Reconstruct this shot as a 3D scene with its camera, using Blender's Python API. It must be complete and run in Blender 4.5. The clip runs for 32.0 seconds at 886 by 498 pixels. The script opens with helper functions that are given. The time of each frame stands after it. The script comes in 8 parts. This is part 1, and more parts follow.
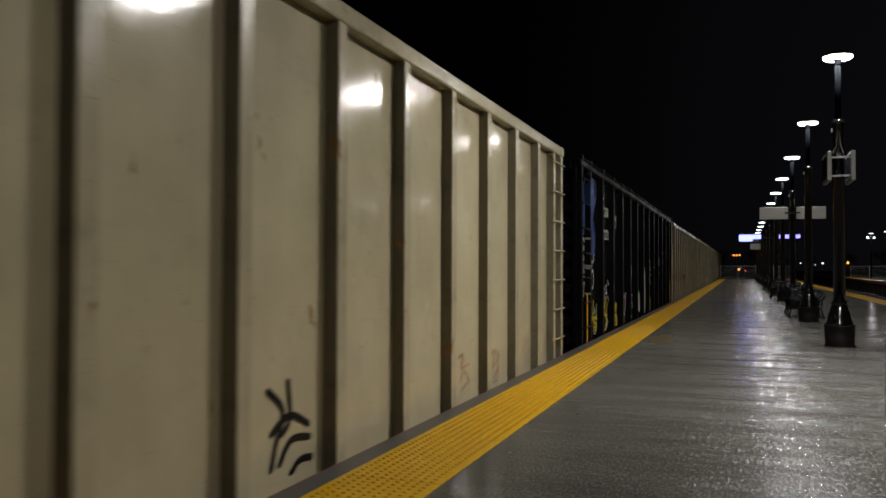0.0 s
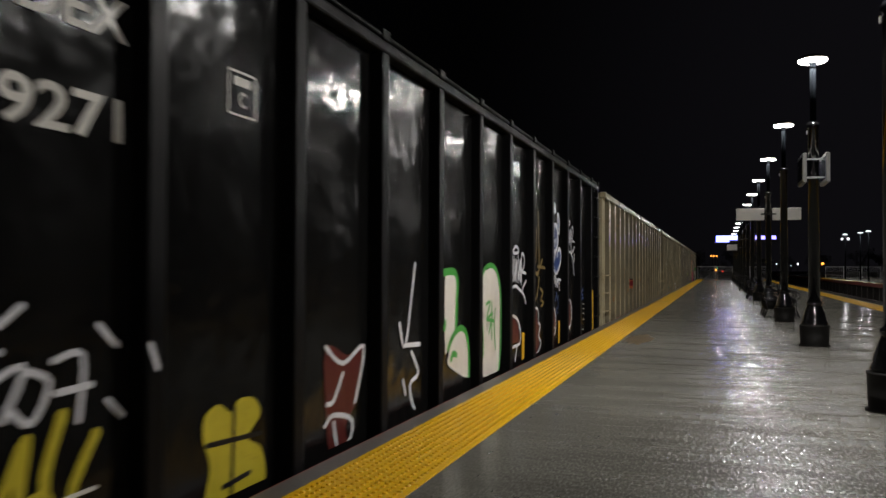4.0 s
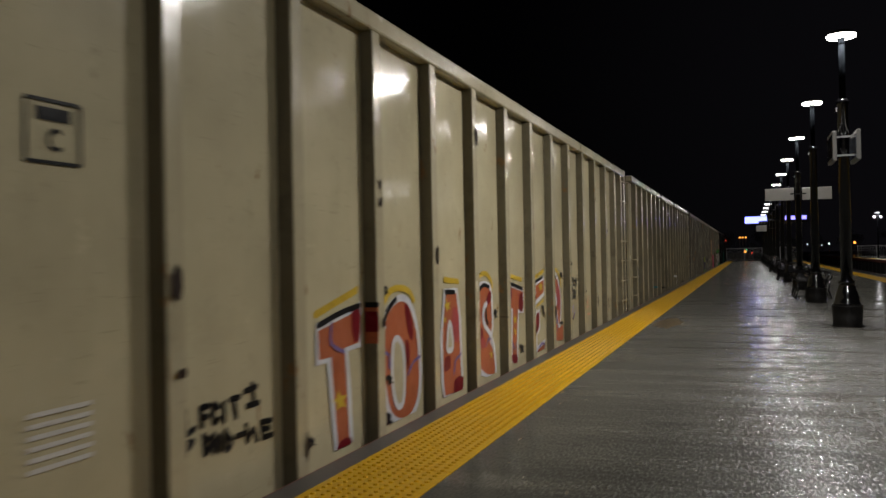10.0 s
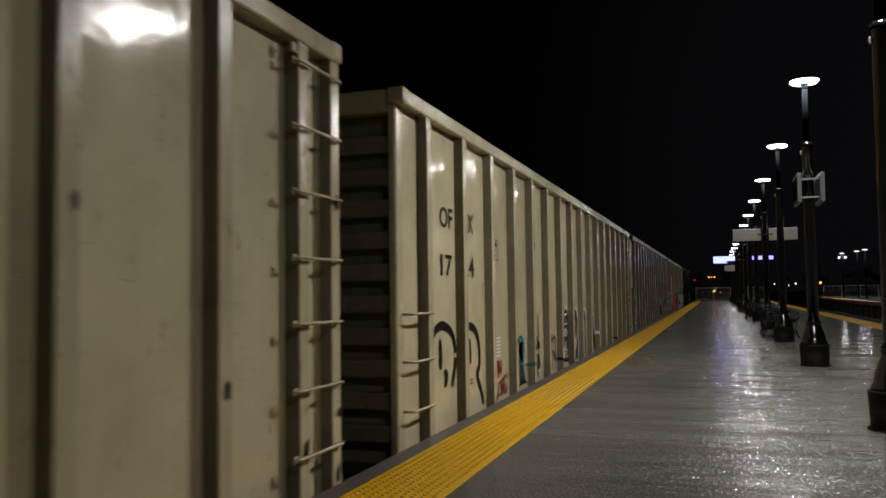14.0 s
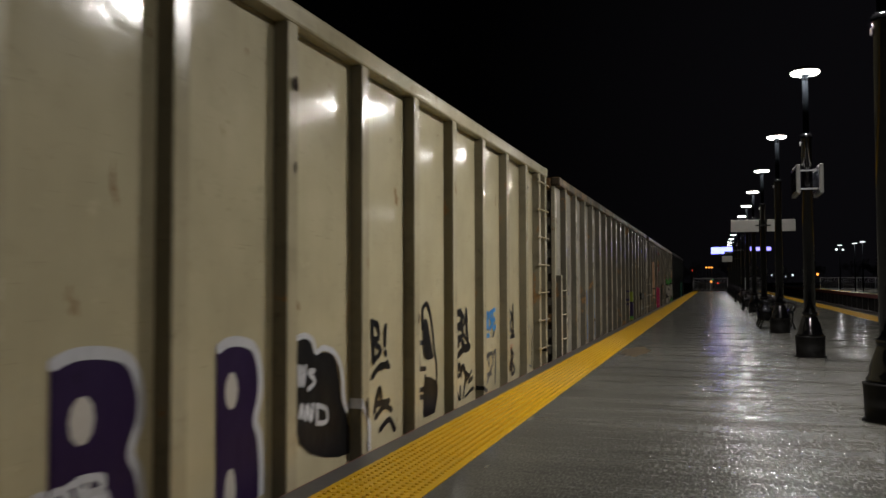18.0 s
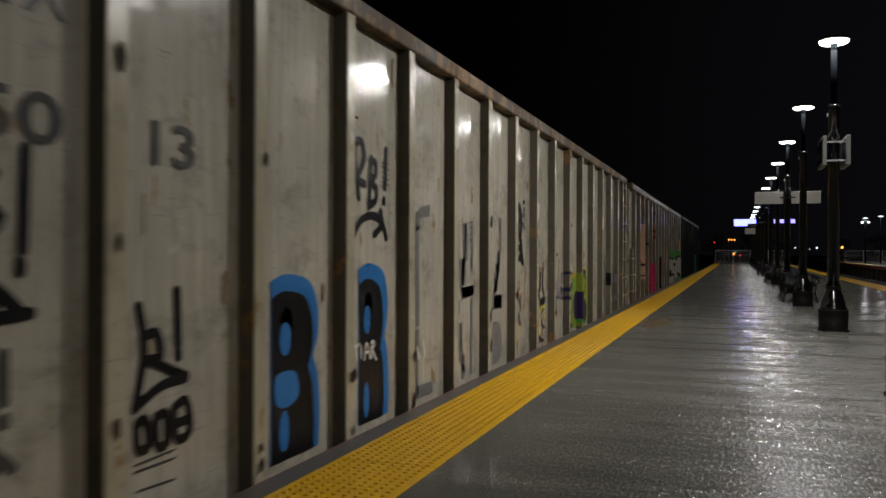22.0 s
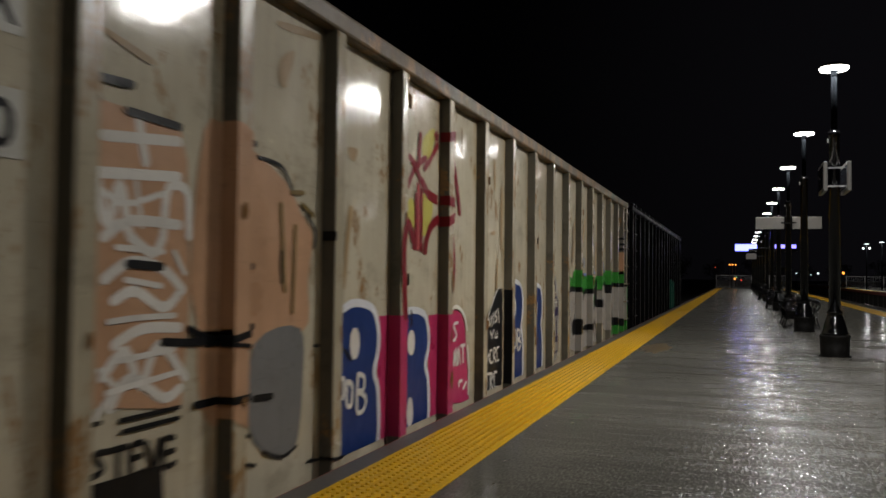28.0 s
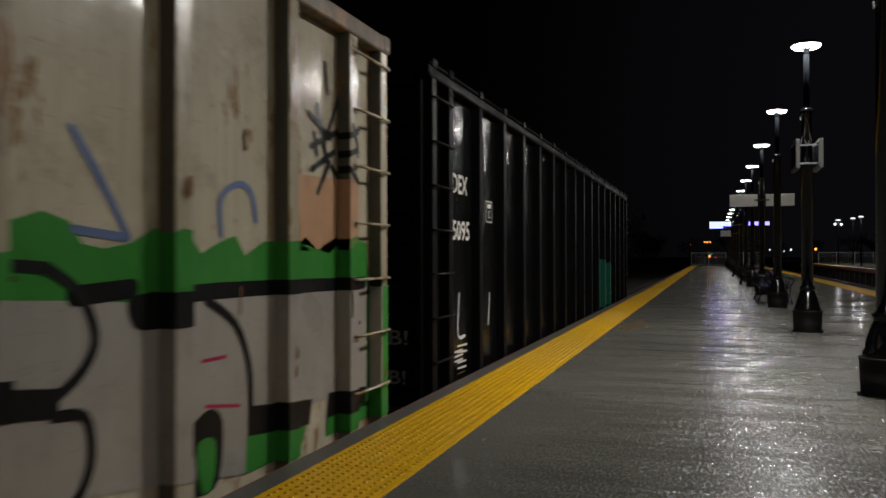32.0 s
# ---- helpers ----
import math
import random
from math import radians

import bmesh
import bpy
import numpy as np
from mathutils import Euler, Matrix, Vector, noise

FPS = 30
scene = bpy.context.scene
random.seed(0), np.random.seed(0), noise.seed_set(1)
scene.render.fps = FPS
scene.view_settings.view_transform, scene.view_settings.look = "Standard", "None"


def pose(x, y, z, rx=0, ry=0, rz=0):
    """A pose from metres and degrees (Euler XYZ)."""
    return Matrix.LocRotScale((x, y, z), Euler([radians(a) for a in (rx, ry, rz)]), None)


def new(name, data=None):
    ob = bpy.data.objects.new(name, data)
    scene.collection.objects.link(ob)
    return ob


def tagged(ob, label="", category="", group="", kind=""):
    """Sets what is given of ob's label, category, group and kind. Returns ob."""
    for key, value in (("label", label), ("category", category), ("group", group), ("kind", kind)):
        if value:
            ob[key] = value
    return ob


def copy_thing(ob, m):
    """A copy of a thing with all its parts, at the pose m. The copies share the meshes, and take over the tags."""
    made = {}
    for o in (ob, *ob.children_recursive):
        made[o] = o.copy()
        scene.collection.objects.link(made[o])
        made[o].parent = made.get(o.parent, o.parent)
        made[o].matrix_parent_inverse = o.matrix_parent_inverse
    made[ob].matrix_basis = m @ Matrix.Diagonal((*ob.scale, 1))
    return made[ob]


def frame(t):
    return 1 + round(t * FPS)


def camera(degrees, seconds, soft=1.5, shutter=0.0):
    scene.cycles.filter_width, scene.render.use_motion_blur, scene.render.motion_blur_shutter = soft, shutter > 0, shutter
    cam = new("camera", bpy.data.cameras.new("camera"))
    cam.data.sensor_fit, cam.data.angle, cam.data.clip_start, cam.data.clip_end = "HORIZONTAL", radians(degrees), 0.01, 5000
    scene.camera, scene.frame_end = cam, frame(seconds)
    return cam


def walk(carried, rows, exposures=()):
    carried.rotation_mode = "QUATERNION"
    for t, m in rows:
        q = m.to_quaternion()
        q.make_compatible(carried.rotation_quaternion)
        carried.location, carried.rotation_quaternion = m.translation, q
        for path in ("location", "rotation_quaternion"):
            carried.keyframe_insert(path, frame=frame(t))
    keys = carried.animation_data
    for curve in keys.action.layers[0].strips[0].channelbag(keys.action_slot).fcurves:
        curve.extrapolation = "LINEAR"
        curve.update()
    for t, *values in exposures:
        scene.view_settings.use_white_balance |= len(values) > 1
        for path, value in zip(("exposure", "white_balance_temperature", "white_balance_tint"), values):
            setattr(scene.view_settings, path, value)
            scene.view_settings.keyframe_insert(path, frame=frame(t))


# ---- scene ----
EYE = 1.22          # camera height over the platform
PATH = [
    (0, 20.11, 1.25, -0.20), (0.5, 20.01, 0.71, -0.05), (1, 19.95, 0.74, 0.00), (1.5, 19.31, 1.42, -0.02), (2, 18.45, 1.81, -0.24), (2.5, 18.12, 1.80, -0.45),
    (3, 18.36, 1.77, -0.24), (3.5, 18.56, 1.54, -0.22), (5.5, 19.05, 0.92, 0.00), (6, 19.38, 0.80, -0.06), (6.5, 19.68, 0.53, 0.09), (7, 19.89, 0.67, 0.45),
    (7.5, 19.77, 0.99, 0.64), (8, 19.80, 1.09, 0.90), (8.5, 20.35, 0.86, 1.12), (9, 20.67, 0.33, 1.20), (9.5, 20.55, 0.20, 1.17), (10, 20.51, 0.48, 1.09),
    (10.5, 20.36, 0.89, 0.92), (11, 19.64, 1.39, 0.96), (11.5, 18.92, 1.76, 1.00), (12, 18.64, 2.43, 1.09), (12.5, 18.55, 3.12, 1.08), (13, 18.44, 3.32, 1.05),
    (13.5, 18.46, 3.20, 0.96), (15.5, 18.48, 2.97, 0.22), (16, 18.09, 3.04, 0.25), (16.5, 17.94, 2.86, 0.33), (17, 18.07, 2.79, 0.25), (17.5, 18.43, 2.51, 0.28),
    (18, 18.37, 2.24, 0.18), (18.5, 18.22, 2.31, 0.23), (19, 18.58, 2.28, -0.01), (19.5, 19.03, 2.22, -0.07), (20, 18.81, 1.87, 0.02), (20.5, 18.57, 1.17, 0.12),
    (21, 18.62, 0.72, 0.19), (21.5, 19.13, 0.33, 0.19), (22, 19.79, 0.16, -0.22), (22.5, 20.17, 0.13, -0.69), (23, 20.26, -0.06, -1.12), (23.5, 19.91, -0.17, -0.98),
    (24, 19.71, -0.06, -0.58), (24.5, 19.51, -0.15, -0.41), (25, 19.22, -0.06, -0.38), (25.5, 19.17, 0.01, -0.14), (27.5, 19.72, 1.32, -0.59), (28, 19.85, 1.76, -0.64),
    (28.5, 19.93, 1.75, -0.43), (29, 19.92, 1.30, -0.52), (29.5, 19.49, 0.92, -0.57), (30, 19.15, 0.91, -0.42), (30.5, 19.03, 0.76, -0.01), (31, 18.67, 0.38, 0.22),
    (31.5, 18.43, 0.22, 0.24), (32, 18.27, 0.42, 0.08),
]

# the camera opens up while the black car fills the view
EXPOSURES = [(0, 0.0), (1, 0.0), (2, 0.15), (3, 0.38), (3.6, 0.45), (5, 0.5), (8, 0.5), (8.5, 0.3), (9.2, 0.0), (31, 0.0), (32, 0.05)]
cam = camera(57.0, 32.0, shutter=0.5)
walk(cam, [(t, pose(0, 0, EYE, 90 + p, r, y)) for t, y, p, r in PATH], EXPOSURES)

# distance that the train has come towards the camera, second by second
TRAVEL = [
    (0, -0.48), (1, 3.03), (2, 6.51), (3, 9.76), (4, 13.08), (5, 16.64), (6, 19.94), (7, 23.16),
    (8, 26.36), (9, 29.53), (10, 32.69), (11, 35.85), (12, 38.97), (13, 42.07), (14, 45.16), (15, 48.24),
    (16, 51.32), (17, 54.39), (18, 57.48), (19, 60.57), (20, 63.67), (21, 66.80), (22, 69.96), (23, 73.17),
    (24, 76.43), (25, 79.72), (26, 83.04), (27, 86.38), (28, 89.76), (29, 93.14), (30, 96.52), (31, 99.88),
    (32, 103.17),
]


# ---- light ----
world = bpy.data.worlds.new("night")
scene.world = world
world.use_nodes = True
wn = world.node_tree.nodes
wl = world.node_tree.links
wt = wn.new("ShaderNodeTexCoord")
# low clouds, faintly lit by the town beyond the station
wd = wn.new("ShaderNodeVectorMath")
wd.operation = "DOT_PRODUCT"
wd.inputs[1].default_value = Vector((0.40, 0.90, 0.12)).normalized()
wl.new(wt.outputs["Generated"], wd.inputs[0])
wr = wn.new("ShaderNodeValToRGB")
wr.color_ramp.interpolation = "EASE"
for e, (at, c) in zip(wr.color_ramp.elements, ((0.74, (0.0003, 0.0003, 0.00036, 1)), (1.0, (0.0028, 0.0026, 0.0033, 1)))):
    e.position, e.color = at, c
wl.new(wd.outputs["Value"], wr.inputs[0])
wl.new(wr.outputs[0], wn["Background"].inputs[0])
scene.view_settings.exposure = 0.0
LAMP_X, LAMP_Y, LAMP_STEP, LAMP_H = 1.43, 14.12, 6.22, 4.50
LAMP_WATTS = 318


def lamp_light(y, x=LAMP_X, z=LAMP_H - 0.012, worn=1.0):
    data = bpy.data.lights.new("platform_light", "AREA")
    data.shape, data.size, data.energy = "DISK", 0.40, LAMP_WATTS * worn
    data.color = (1.0, 0.962, 0.915)
    ob = new("platform_light", data)
    ob.matrix_world = pose(x, y, z)
    return ob


# ---- materials ----
def material(name):
    m = bpy.data.materials.new(name)
    m.use_nodes = True
    nt = m.node_tree
    return m, nt, nt.nodes["Principled BSDF"]


def noise_node(nt, scale, detail=4, vec=None, rough=0.55):
    n = nt.nodes.new("ShaderNodeTexNoise")
    n.inputs["Scale"].default_value = scale
    n.inputs["Detail"].default_value = detail
    n.inputs["Roughness"].default_value = rough
    if vec is not None:
        nt.links.new(vec, n.inputs["Vector"])
    return n.outputs[0]


def coords(nt, sx=1, sy=1, sz=1, vary=False):
    """Object coordinates; vary shifts them from piece to piece."""
    tc = nt.nodes.new("ShaderNodeTexCoord")
    mp = nt.nodes.new("ShaderNodeMapping")
    mp.inputs["Scale"].default_value = (sx, sy, sz)
    nt.links.new(tc.outputs["Object"], mp.inputs["Vector"])
    if vary:
        sc = nt.nodes.new("ShaderNodeVectorMath")
        sc.operation = "SCALE"
        sc.inputs[0].default_value = (31.0, 173.0, 97.0)
        nt.links.new(nt.nodes.new("ShaderNodeObjectInfo").outputs["Random"], sc.inputs["Scale"])
        nt.links.new(sc.outputs[0], mp.inputs["Location"])
    return mp.outputs[0]


def ramp(nt, fac, stops):
    r = nt.nodes.new("ShaderNodeValToRGB")
    el = r.color_ramp.elements
    while len(el) < len(stops):
        el.new(0.5)
    for e, (p, c) in zip(el, stops):
        e.position = p
        e.color = (*c, 1) if isinstance(c, tuple) else (c, c, c, 1)
    nt.links.new(fac, r.inputs[0])
    return r.outputs[0]


def mix(nt, fac, a, b, mode="MIX"):
    n = nt.nodes.new("ShaderNodeMix")
    n.data_type, n.blend_type = "RGBA", mode
    for sock, v in ((n.inputs["Factor"], fac), (n.inputs["A"], a), (n.inputs["B"], b)):
        if isinstance(v, tuple):
            sock.default_value = (*v, 1)
        elif isinstance(v, (int, float)):
            sock.default_value = v
        else:
            nt.links.new(v, sock)
    return n.outputs["Result"]


def bump(nt, bsdf, height, strength, dist=0.01, after=None):
    b = nt.nodes.new("ShaderNodeBump")
    b.inputs["Strength"].default_value = strength
    b.inputs["Distance"].default_value = dist
    nt.links.new(height, b.inputs["Height"])
    if after is not None:
        nt.links.new(after, b.inputs["Normal"])
    nt.links.new(b.outputs[0], bsdf.inputs["Normal"])
    return b.outputs[0]


def plain(name, col, rough=0.5, metal=0.0, grain=0.25, scale=18, bumps=0.0):
    m, nt, p = material(name)
    v = coords(nt)
    dark = tuple(c * (1 - grain) for c in col)
    lite = tuple(min(1, c * (1 + grain * 0.6)) for c in col)
    a = noise_node(nt, scale, 5, v)
    b = noise_node(nt, scale * 0.12, 3, v)
    c1 = ramp(nt, a, [(0.3, dark), (0.7, lite)])
    c2 = mix(nt, ramp(nt, b, [(0.35, 0.0), (0.65, 1.0)]), tuple(c * (1 - grain * 0.5) for c in col), c1)
    nt.links.new(c2, p.inputs["Base Color"])
    p.inputs["Roughness"].default_value = rough
    p.inputs["Metallic"].default_value = metal
    if bumps:
        bump(nt, p, a, bumps, 0.004)
    return m


def glow(name, col, strength):
    m, nt, p = material(name)
    p.inputs["Base Color"].default_value = (*col, 1)
    p.inputs["Emission Color"].default_value = (*col, 1)
    p.inputs["Emission Strength"].default_value = strength
    return m


def car_paint(name, base, rust, dirt, rough=0.3, dents=0.35, sheen=1.0, gloss=0.5, film=0.52, seams=0.0):
    """Wet car paint with runs of dirt, rust streaks, scratches, chips and dents."""
    m, nt, p = material(name)
    v = coords(nt, vary=True)
    streak = noise_node(nt, 7.0, 5, coords(nt, 1, 3.0, 0.16, True))
    fine = noise_node(nt, 26.0, 6, v, 0.65)
    blotch = noise_node(nt, 1.3, 4, v)
    rnd = nt.nodes.new("ShaderNodeObjectInfo").outputs["Random"]
    tone = ramp(nt, blotch, [(0.3, tuple(c * 0.82 for c in base)), (0.7, tuple(min(1, c * 1.08) for c in base))])
    tone = mix(nt, ramp(nt, rnd, [(0.0, 0.0), (1.0, 0.35)]), tone, tuple(c * 0.80 for c in base))
    grime = ramp(nt, streak, [(0.50 - 0.12 * dirt, 0.0), (0.80 - 0.2 * dirt, min(0.7, 0.6 * dirt))])
    tone = mix(nt, grime, tone, tuple(c * 0.55 for c in base))
    smear = ramp(nt, noise_node(nt, 2.3, 6, coords(nt, 1, 0.9, 1.3, True), 0.75), [(0.56 - 0.06 * dirt, 0.0), (0.68, 0.75 * dirt)])
    tone = mix(nt, smear, tone, tuple(c * 0.30 for c in base))
    scratch = ramp(nt, noise_node(nt, 9.0, 3, coords(nt, 1, 0.5, 7.0, True), 0.6), [(0.66, 0.0), (0.70, 0.25 + 0.4 * dirt)])
    tone = mix(nt, scratch, tone, tuple(c * 0.5 for c in base))
    scuff = noise_node(nt, 5.5, 9, coords(nt, 1, 1.0, 0.9, True), 0.82)
    tone = mix(nt, ramp(nt, scuff, [(0.60, 0.0), (0.66, 0.25 + 0.35 * dirt)]), tone, tuple(min(1, c * 1.35) for c in base))
    tone = mix(nt, ramp(nt, scuff, [(0.34, 0.25 + 0.6 * dirt), (0.40, 0.0)]), tone, tuple(c * 0.32 for c in base))
    if rust > 0.05:
        drip = ramp(nt, noise_node(nt, 2.4, 6, coords(nt, 1, 1.8, 0.75, True), 0.70), [(0.66 - 0.10 * rust, 0.0), (0.69 - 0.09 * rust, 1.0)])
        rs = nt.nodes.new("ShaderNodeMath")
        rs.operation = "MULTIPLY"
        nt.links.new(drip, rs.inputs[0])
        nt.links.new(ramp(nt, fine, [(0.28, 0.35), (0.55, 1.0)]), rs.inputs[1])
        rust_col = mix(nt, fine, (0.085, 0.042, 0.014), (0.33, 0.19, 0.075))
        tone = mix(nt, rs.outputs[0], tone, rust_col)
    if seams:
        # rust bled from the welds into the edges of the sheet
        gen = nt.nodes.new("ShaderNodeSeparateXYZ")
        nt.links.new(nt.nodes.new("ShaderNodeTexCoord").outputs["Generated"], gen.inputs[0])
        off = math_node(nt, "ABSOLUTE", math_node(nt, "SUBTRACT", gen.outputs[1], 0.5), 0.0)
        wavy = math_node(nt, "ADD", off, math_node(nt, "MULTIPLY", noise_node(nt, 3.2, 5, coords(nt, 1, 1.2, 0.8, True), 0.7), 0.42))
        tone = mix(nt, ramp(nt, wavy, [(0.60, 0.0), (0.76, seams)]), tone, mix(nt, fine, (0.17, 0.10, 0.035), (0.40, 0.28, 0.13)))
    nt.links.new(tone, p.inputs["Base Color"])
    rr = ramp(nt, blotch, [(0.3, rough * 0.75), (0.7, min(1.0, rough * 1.4))])
    nt.links.new(rr, p.inputs["Roughness"])
    p.inputs["Specular IOR Level"].default_value = gloss
    p.inputs["Coat Weight"].default_value = 0.15 * sheen
    p.inputs["Coat Roughness"].default_value = film
    p.inputs["Coat IOR"].default_value = 1.6
    b1 = bump(nt, p, noise_node(nt, 2.6, 2, v), dents, 0.05)
    b2 = bump(nt, p, noise_node(nt, 5.0, 3, coords(nt, 1, 9.0, 0.7, True)), 0.10 if dents < 0.3 else 0.25, 0.006, b1)
    b3 = bump(nt, p, noise_node(nt, 10.0, 2, coords(nt, 1, 1.0, 1.8, True)), 0.16, 0.004, b2)
    bump(nt, p, fine, 0.04, 0.003, b3)
    return m


def math_node(nt, op, a, b):
    n = nt.nodes.new("ShaderNodeMath")
    n.operation = op
    for sock, v in zip(n.inputs, (a, b)):
        if isinstance(v, (int, float)):
            sock.default_value = v
        else:
            nt.links.new(v, sock)
    return n.outputs[0]


def wet_concrete():
    """Broom-finished concrete under a film of rain: coarse along the middle, where it glints, smoother beside the edges."""
    m, nt, p = material("wet_concrete")
    v = coords(nt)
    big = noise_node(nt, 0.5, 5, v)
    fine = noise_node(nt, 70, 4, v)
    grain = noise_node(nt, 62, 2.5, coords(nt, 1.0, 0.32, 1), 0.6)
    clumps = noise_node(nt, 33, 2, coords(nt, 1.0, 0.18, 1), 0.6)
    broom = noise_node(nt, 5.5, 5, coords(nt, 0.30, 8, 1), 0.65)
    lanes = noise_node(nt, 1.0, 4, coords(nt, 0.35, 2.2, 1), 0.65)
    scars = noise_node(nt, 2.2, 7, coords(nt, 0.55, 2.4, 1), 0.72)
    sep = nt.nodes.new("ShaderNodeSeparateXYZ")
    nt.links.new(v, sep.inputs[0])
    across = math_node(nt, "ADD", sep.outputs[0], math_node(nt, "MULTIPLY", lanes, 2.0))
    tread = ramp(nt, math_node(nt, "DIVIDE", math_node(nt, "ADD", across, 2.0), 8.0), [(0.16, 0.0), (0.40, 1.0), (0.58, 1.0), (0.74, 0.0)])
    worn = ramp(nt, tread, [(0.0, 0.35), (0.6, 1.0)])
    col = ramp(nt, big, [(0.3, (0.072, 0.070, 0.058)), (0.7, (0.106, 0.103, 0.087))])
    col = mix(nt, ramp(nt, fine, [(0.4, 0.0), (0.7, 0.4)]), col, (0.138, 0.134, 0.116))
    col = mix(nt, math_node(nt, "MULTIPLY", ramp(nt, broom, [(0.50, 0.0), (0.66, 0.45)]), worn), col, (0.040, 0.038, 0.034))
    col = mix(nt, math_node(nt, "MULTIPLY", ramp(nt, lanes, [(0.40, 0.55), (0.52, 0.0)]), worn), col, (0.040, 0.038, 0.034))
    col = mix(nt, ramp(nt, scars, [(0.60, 0.0), (0.66, 0.6)]), col, (0.028, 0.027, 0.025))
    col = mix(nt, math_node(nt, "MULTIPLY", ramp(nt, grain, [(0.40, 0.55), (0.52, 0.0)]), worn), col, (0.030, 0.029, 0.026))
    # pale grain tops: glints painted into the base colour along the tread
    col = mix(nt, math_node(nt, "MULTIPLY", tread, ramp(nt, grain, [(0.54, 0.0), (0.66, 0.5)])), col, (0.26, 0.255, 0.24))
    nt.links.new(col, p.inputs["Base Color"])
    p.inputs["Roughness"].default_value = 0.6
    p.inputs["Specular IOR Level"].default_value = 0.0
    def film(strength, dist, rough):
        """One sheet of water over the grains: the finer its relief, the tighter its reflections."""
        relief = nt.nodes.new("ShaderNodeBump")
        nt.links.new(ramp(nt, tread, [(0.0, 0.13), (1.0, strength)]), relief.inputs["Strength"])
        relief.inputs["Distance"].default_value = dist
        nt.links.new(grain, relief.inputs["Height"])
        g = nt.nodes.new("ShaderNodeBsdfGlossy")
        g.inputs["Roughness"].default_value = rough
        g.inputs["Color"].default_value = (0.95, 0.96, 1.0, 1)
        nt.links.new(relief.outputs[0], g.inputs["Normal"])
        return g.outputs[0], relief.outputs[0]

    sheet, relief = film(1.0, 0.003, 0.085)
    grains, relief = film(1.0, 0.009, 0.24)
    nt.links.new(relief, p.inputs["Normal"])
    fres = nt.nodes.new("ShaderNodeFresnel")
    fres.inputs["IOR"].default_value = 1.5
    wet = math_node(nt, "MULTIPLY", ramp(nt, lanes, [(0.36, 0.30), (0.58, 1.0)]), ramp(nt, broom, [(0.34, 1.0), (0.62, 0.35)]))
    wet = math_node(nt, "MULTIPLY", wet, ramp(nt, scars, [(0.58, 1.0), (0.66, 0.25)]))
    peaks = math_node(nt, "MULTIPLY", ramp(nt, grain, [(0.46, 0.05), (0.58, 1.0)]), ramp(nt, clumps, [(0.42, 0.45), (0.58, 1.35)]))
    drops = ramp(nt, noise_node(nt, 15, 2, coords(nt, 1.0, 0.22, 1), 0.5), [(0.69, 0.0), (0.73, 1.6)])
    glints = math_node(nt, "MULTIPLY", math_node(nt, "MULTIPLY", wet, peaks), math_node(nt, "MULTIPLY", tread, 1.35))
    glints = math_node(nt, "MAXIMUM", glints, math_node(nt, "MULTIPLY", drops, math_node(nt, "SUBTRACT", 1.0, tread)))
    wet = math_node(nt, "MULTIPLY", wet, 0.66)
    part_wet = nt.nodes.new("ShaderNodeMixShader")
    nt.links.new(math_node(nt, "MULTIPLY", glints, fres.outputs[0]), part_wet.inputs[0])
    nt.links.new(p.outputs[0], part_wet.inputs[1])
    nt.links.new(grains, part_wet.inputs[2])
    both = nt.nodes.new("ShaderNodeMixShader")
    nt.links.new(math_node(nt, "MULTIPLY", wet, fres.outputs[0]), both.inputs[0])
    nt.links.new(part_wet.outputs[0], both.inputs[1])
    nt.links.new(sheet, both.inputs[2])
    nt.links.new(both.outputs[0], nt.nodes["Material Output"].inputs["Surface"])
    return m


M_CONC = wet_concrete()
M_EDGE = plain("edge_concrete", (0.075, 0.068, 0.062), 0.45, bumps=0.3)
M_RED = plain("red_nosing", (0.22, 0.04, 0.03), 0.5)
M_YEL = plain("yellow_tactile", (0.60, 0.335, 0.001), 0.4, grain=0.3, scale=30)
M_YEL.node_tree.nodes["Principled BSDF"].inputs["Specular IOR Level"].default_value = 0.25
M_BLACK = plain("black_paint", (0.003, 0.003, 0.0034), 0.13, grain=0.4, bumps=0.1)
M_BLACK.node_tree.nodes["Principled BSDF"].inputs["Specular IOR Level"].default_value = 0.35
M_PED = plain("pedestal_black", (0.009, 0.0085, 0.008), 0.6, grain=0.4, bumps=0.3)
M_PED.node_tree.nodes["Principled BSDF"].inputs["Specular IOR Level"].default_value = 0.1
M_GALV = plain("galvanised_steel", (0.52, 0.52, 0.53), 0.45, 0.1)
M_GREYPOLE = plain("grey_pole", (0.03, 0.03, 0.034), 0.5)
M_UPPER = plain("black_upper_pole", (0.0011, 0.0013, 0.0016), 0.9)
M_UPPER.node_tree.nodes["Principled BSDF"].inputs["Specular IOR Level"].default_value = 0.0
M_SIGN = plain("sign_sheet", (0.62, 0.60, 0.56), 0.4, grain=0.08)
M_SIGN_EDGE = plain("sign_edge", (0.22, 0.215, 0.205), 0.4)
M_SIGN_FACE = plain("sign_face_dark", (0.03, 0.035, 0.05), 0.2)
M_BALLAST = plain("ballast", (0.07, 0.065, 0.06), 0.8, grain=0.6, scale=14, bumps=1.0)
M_RAIL = plain("rail_steel", (0.25, 0.23, 0.21), 0.35, 0.8)
M_TIE = plain("tie_timber", (0.06, 0.05, 0.04), 0.8)
M_DARK = plain("dark_steel", (0.02, 0.019, 0.018), 0.6)
M_GROUND = plain("far_ground", (0.035, 0.034, 0.03), 0.9, scale=0.6)
M_LENS = glow("lamp_lens", (1.0, 0.97, 0.90), 8)
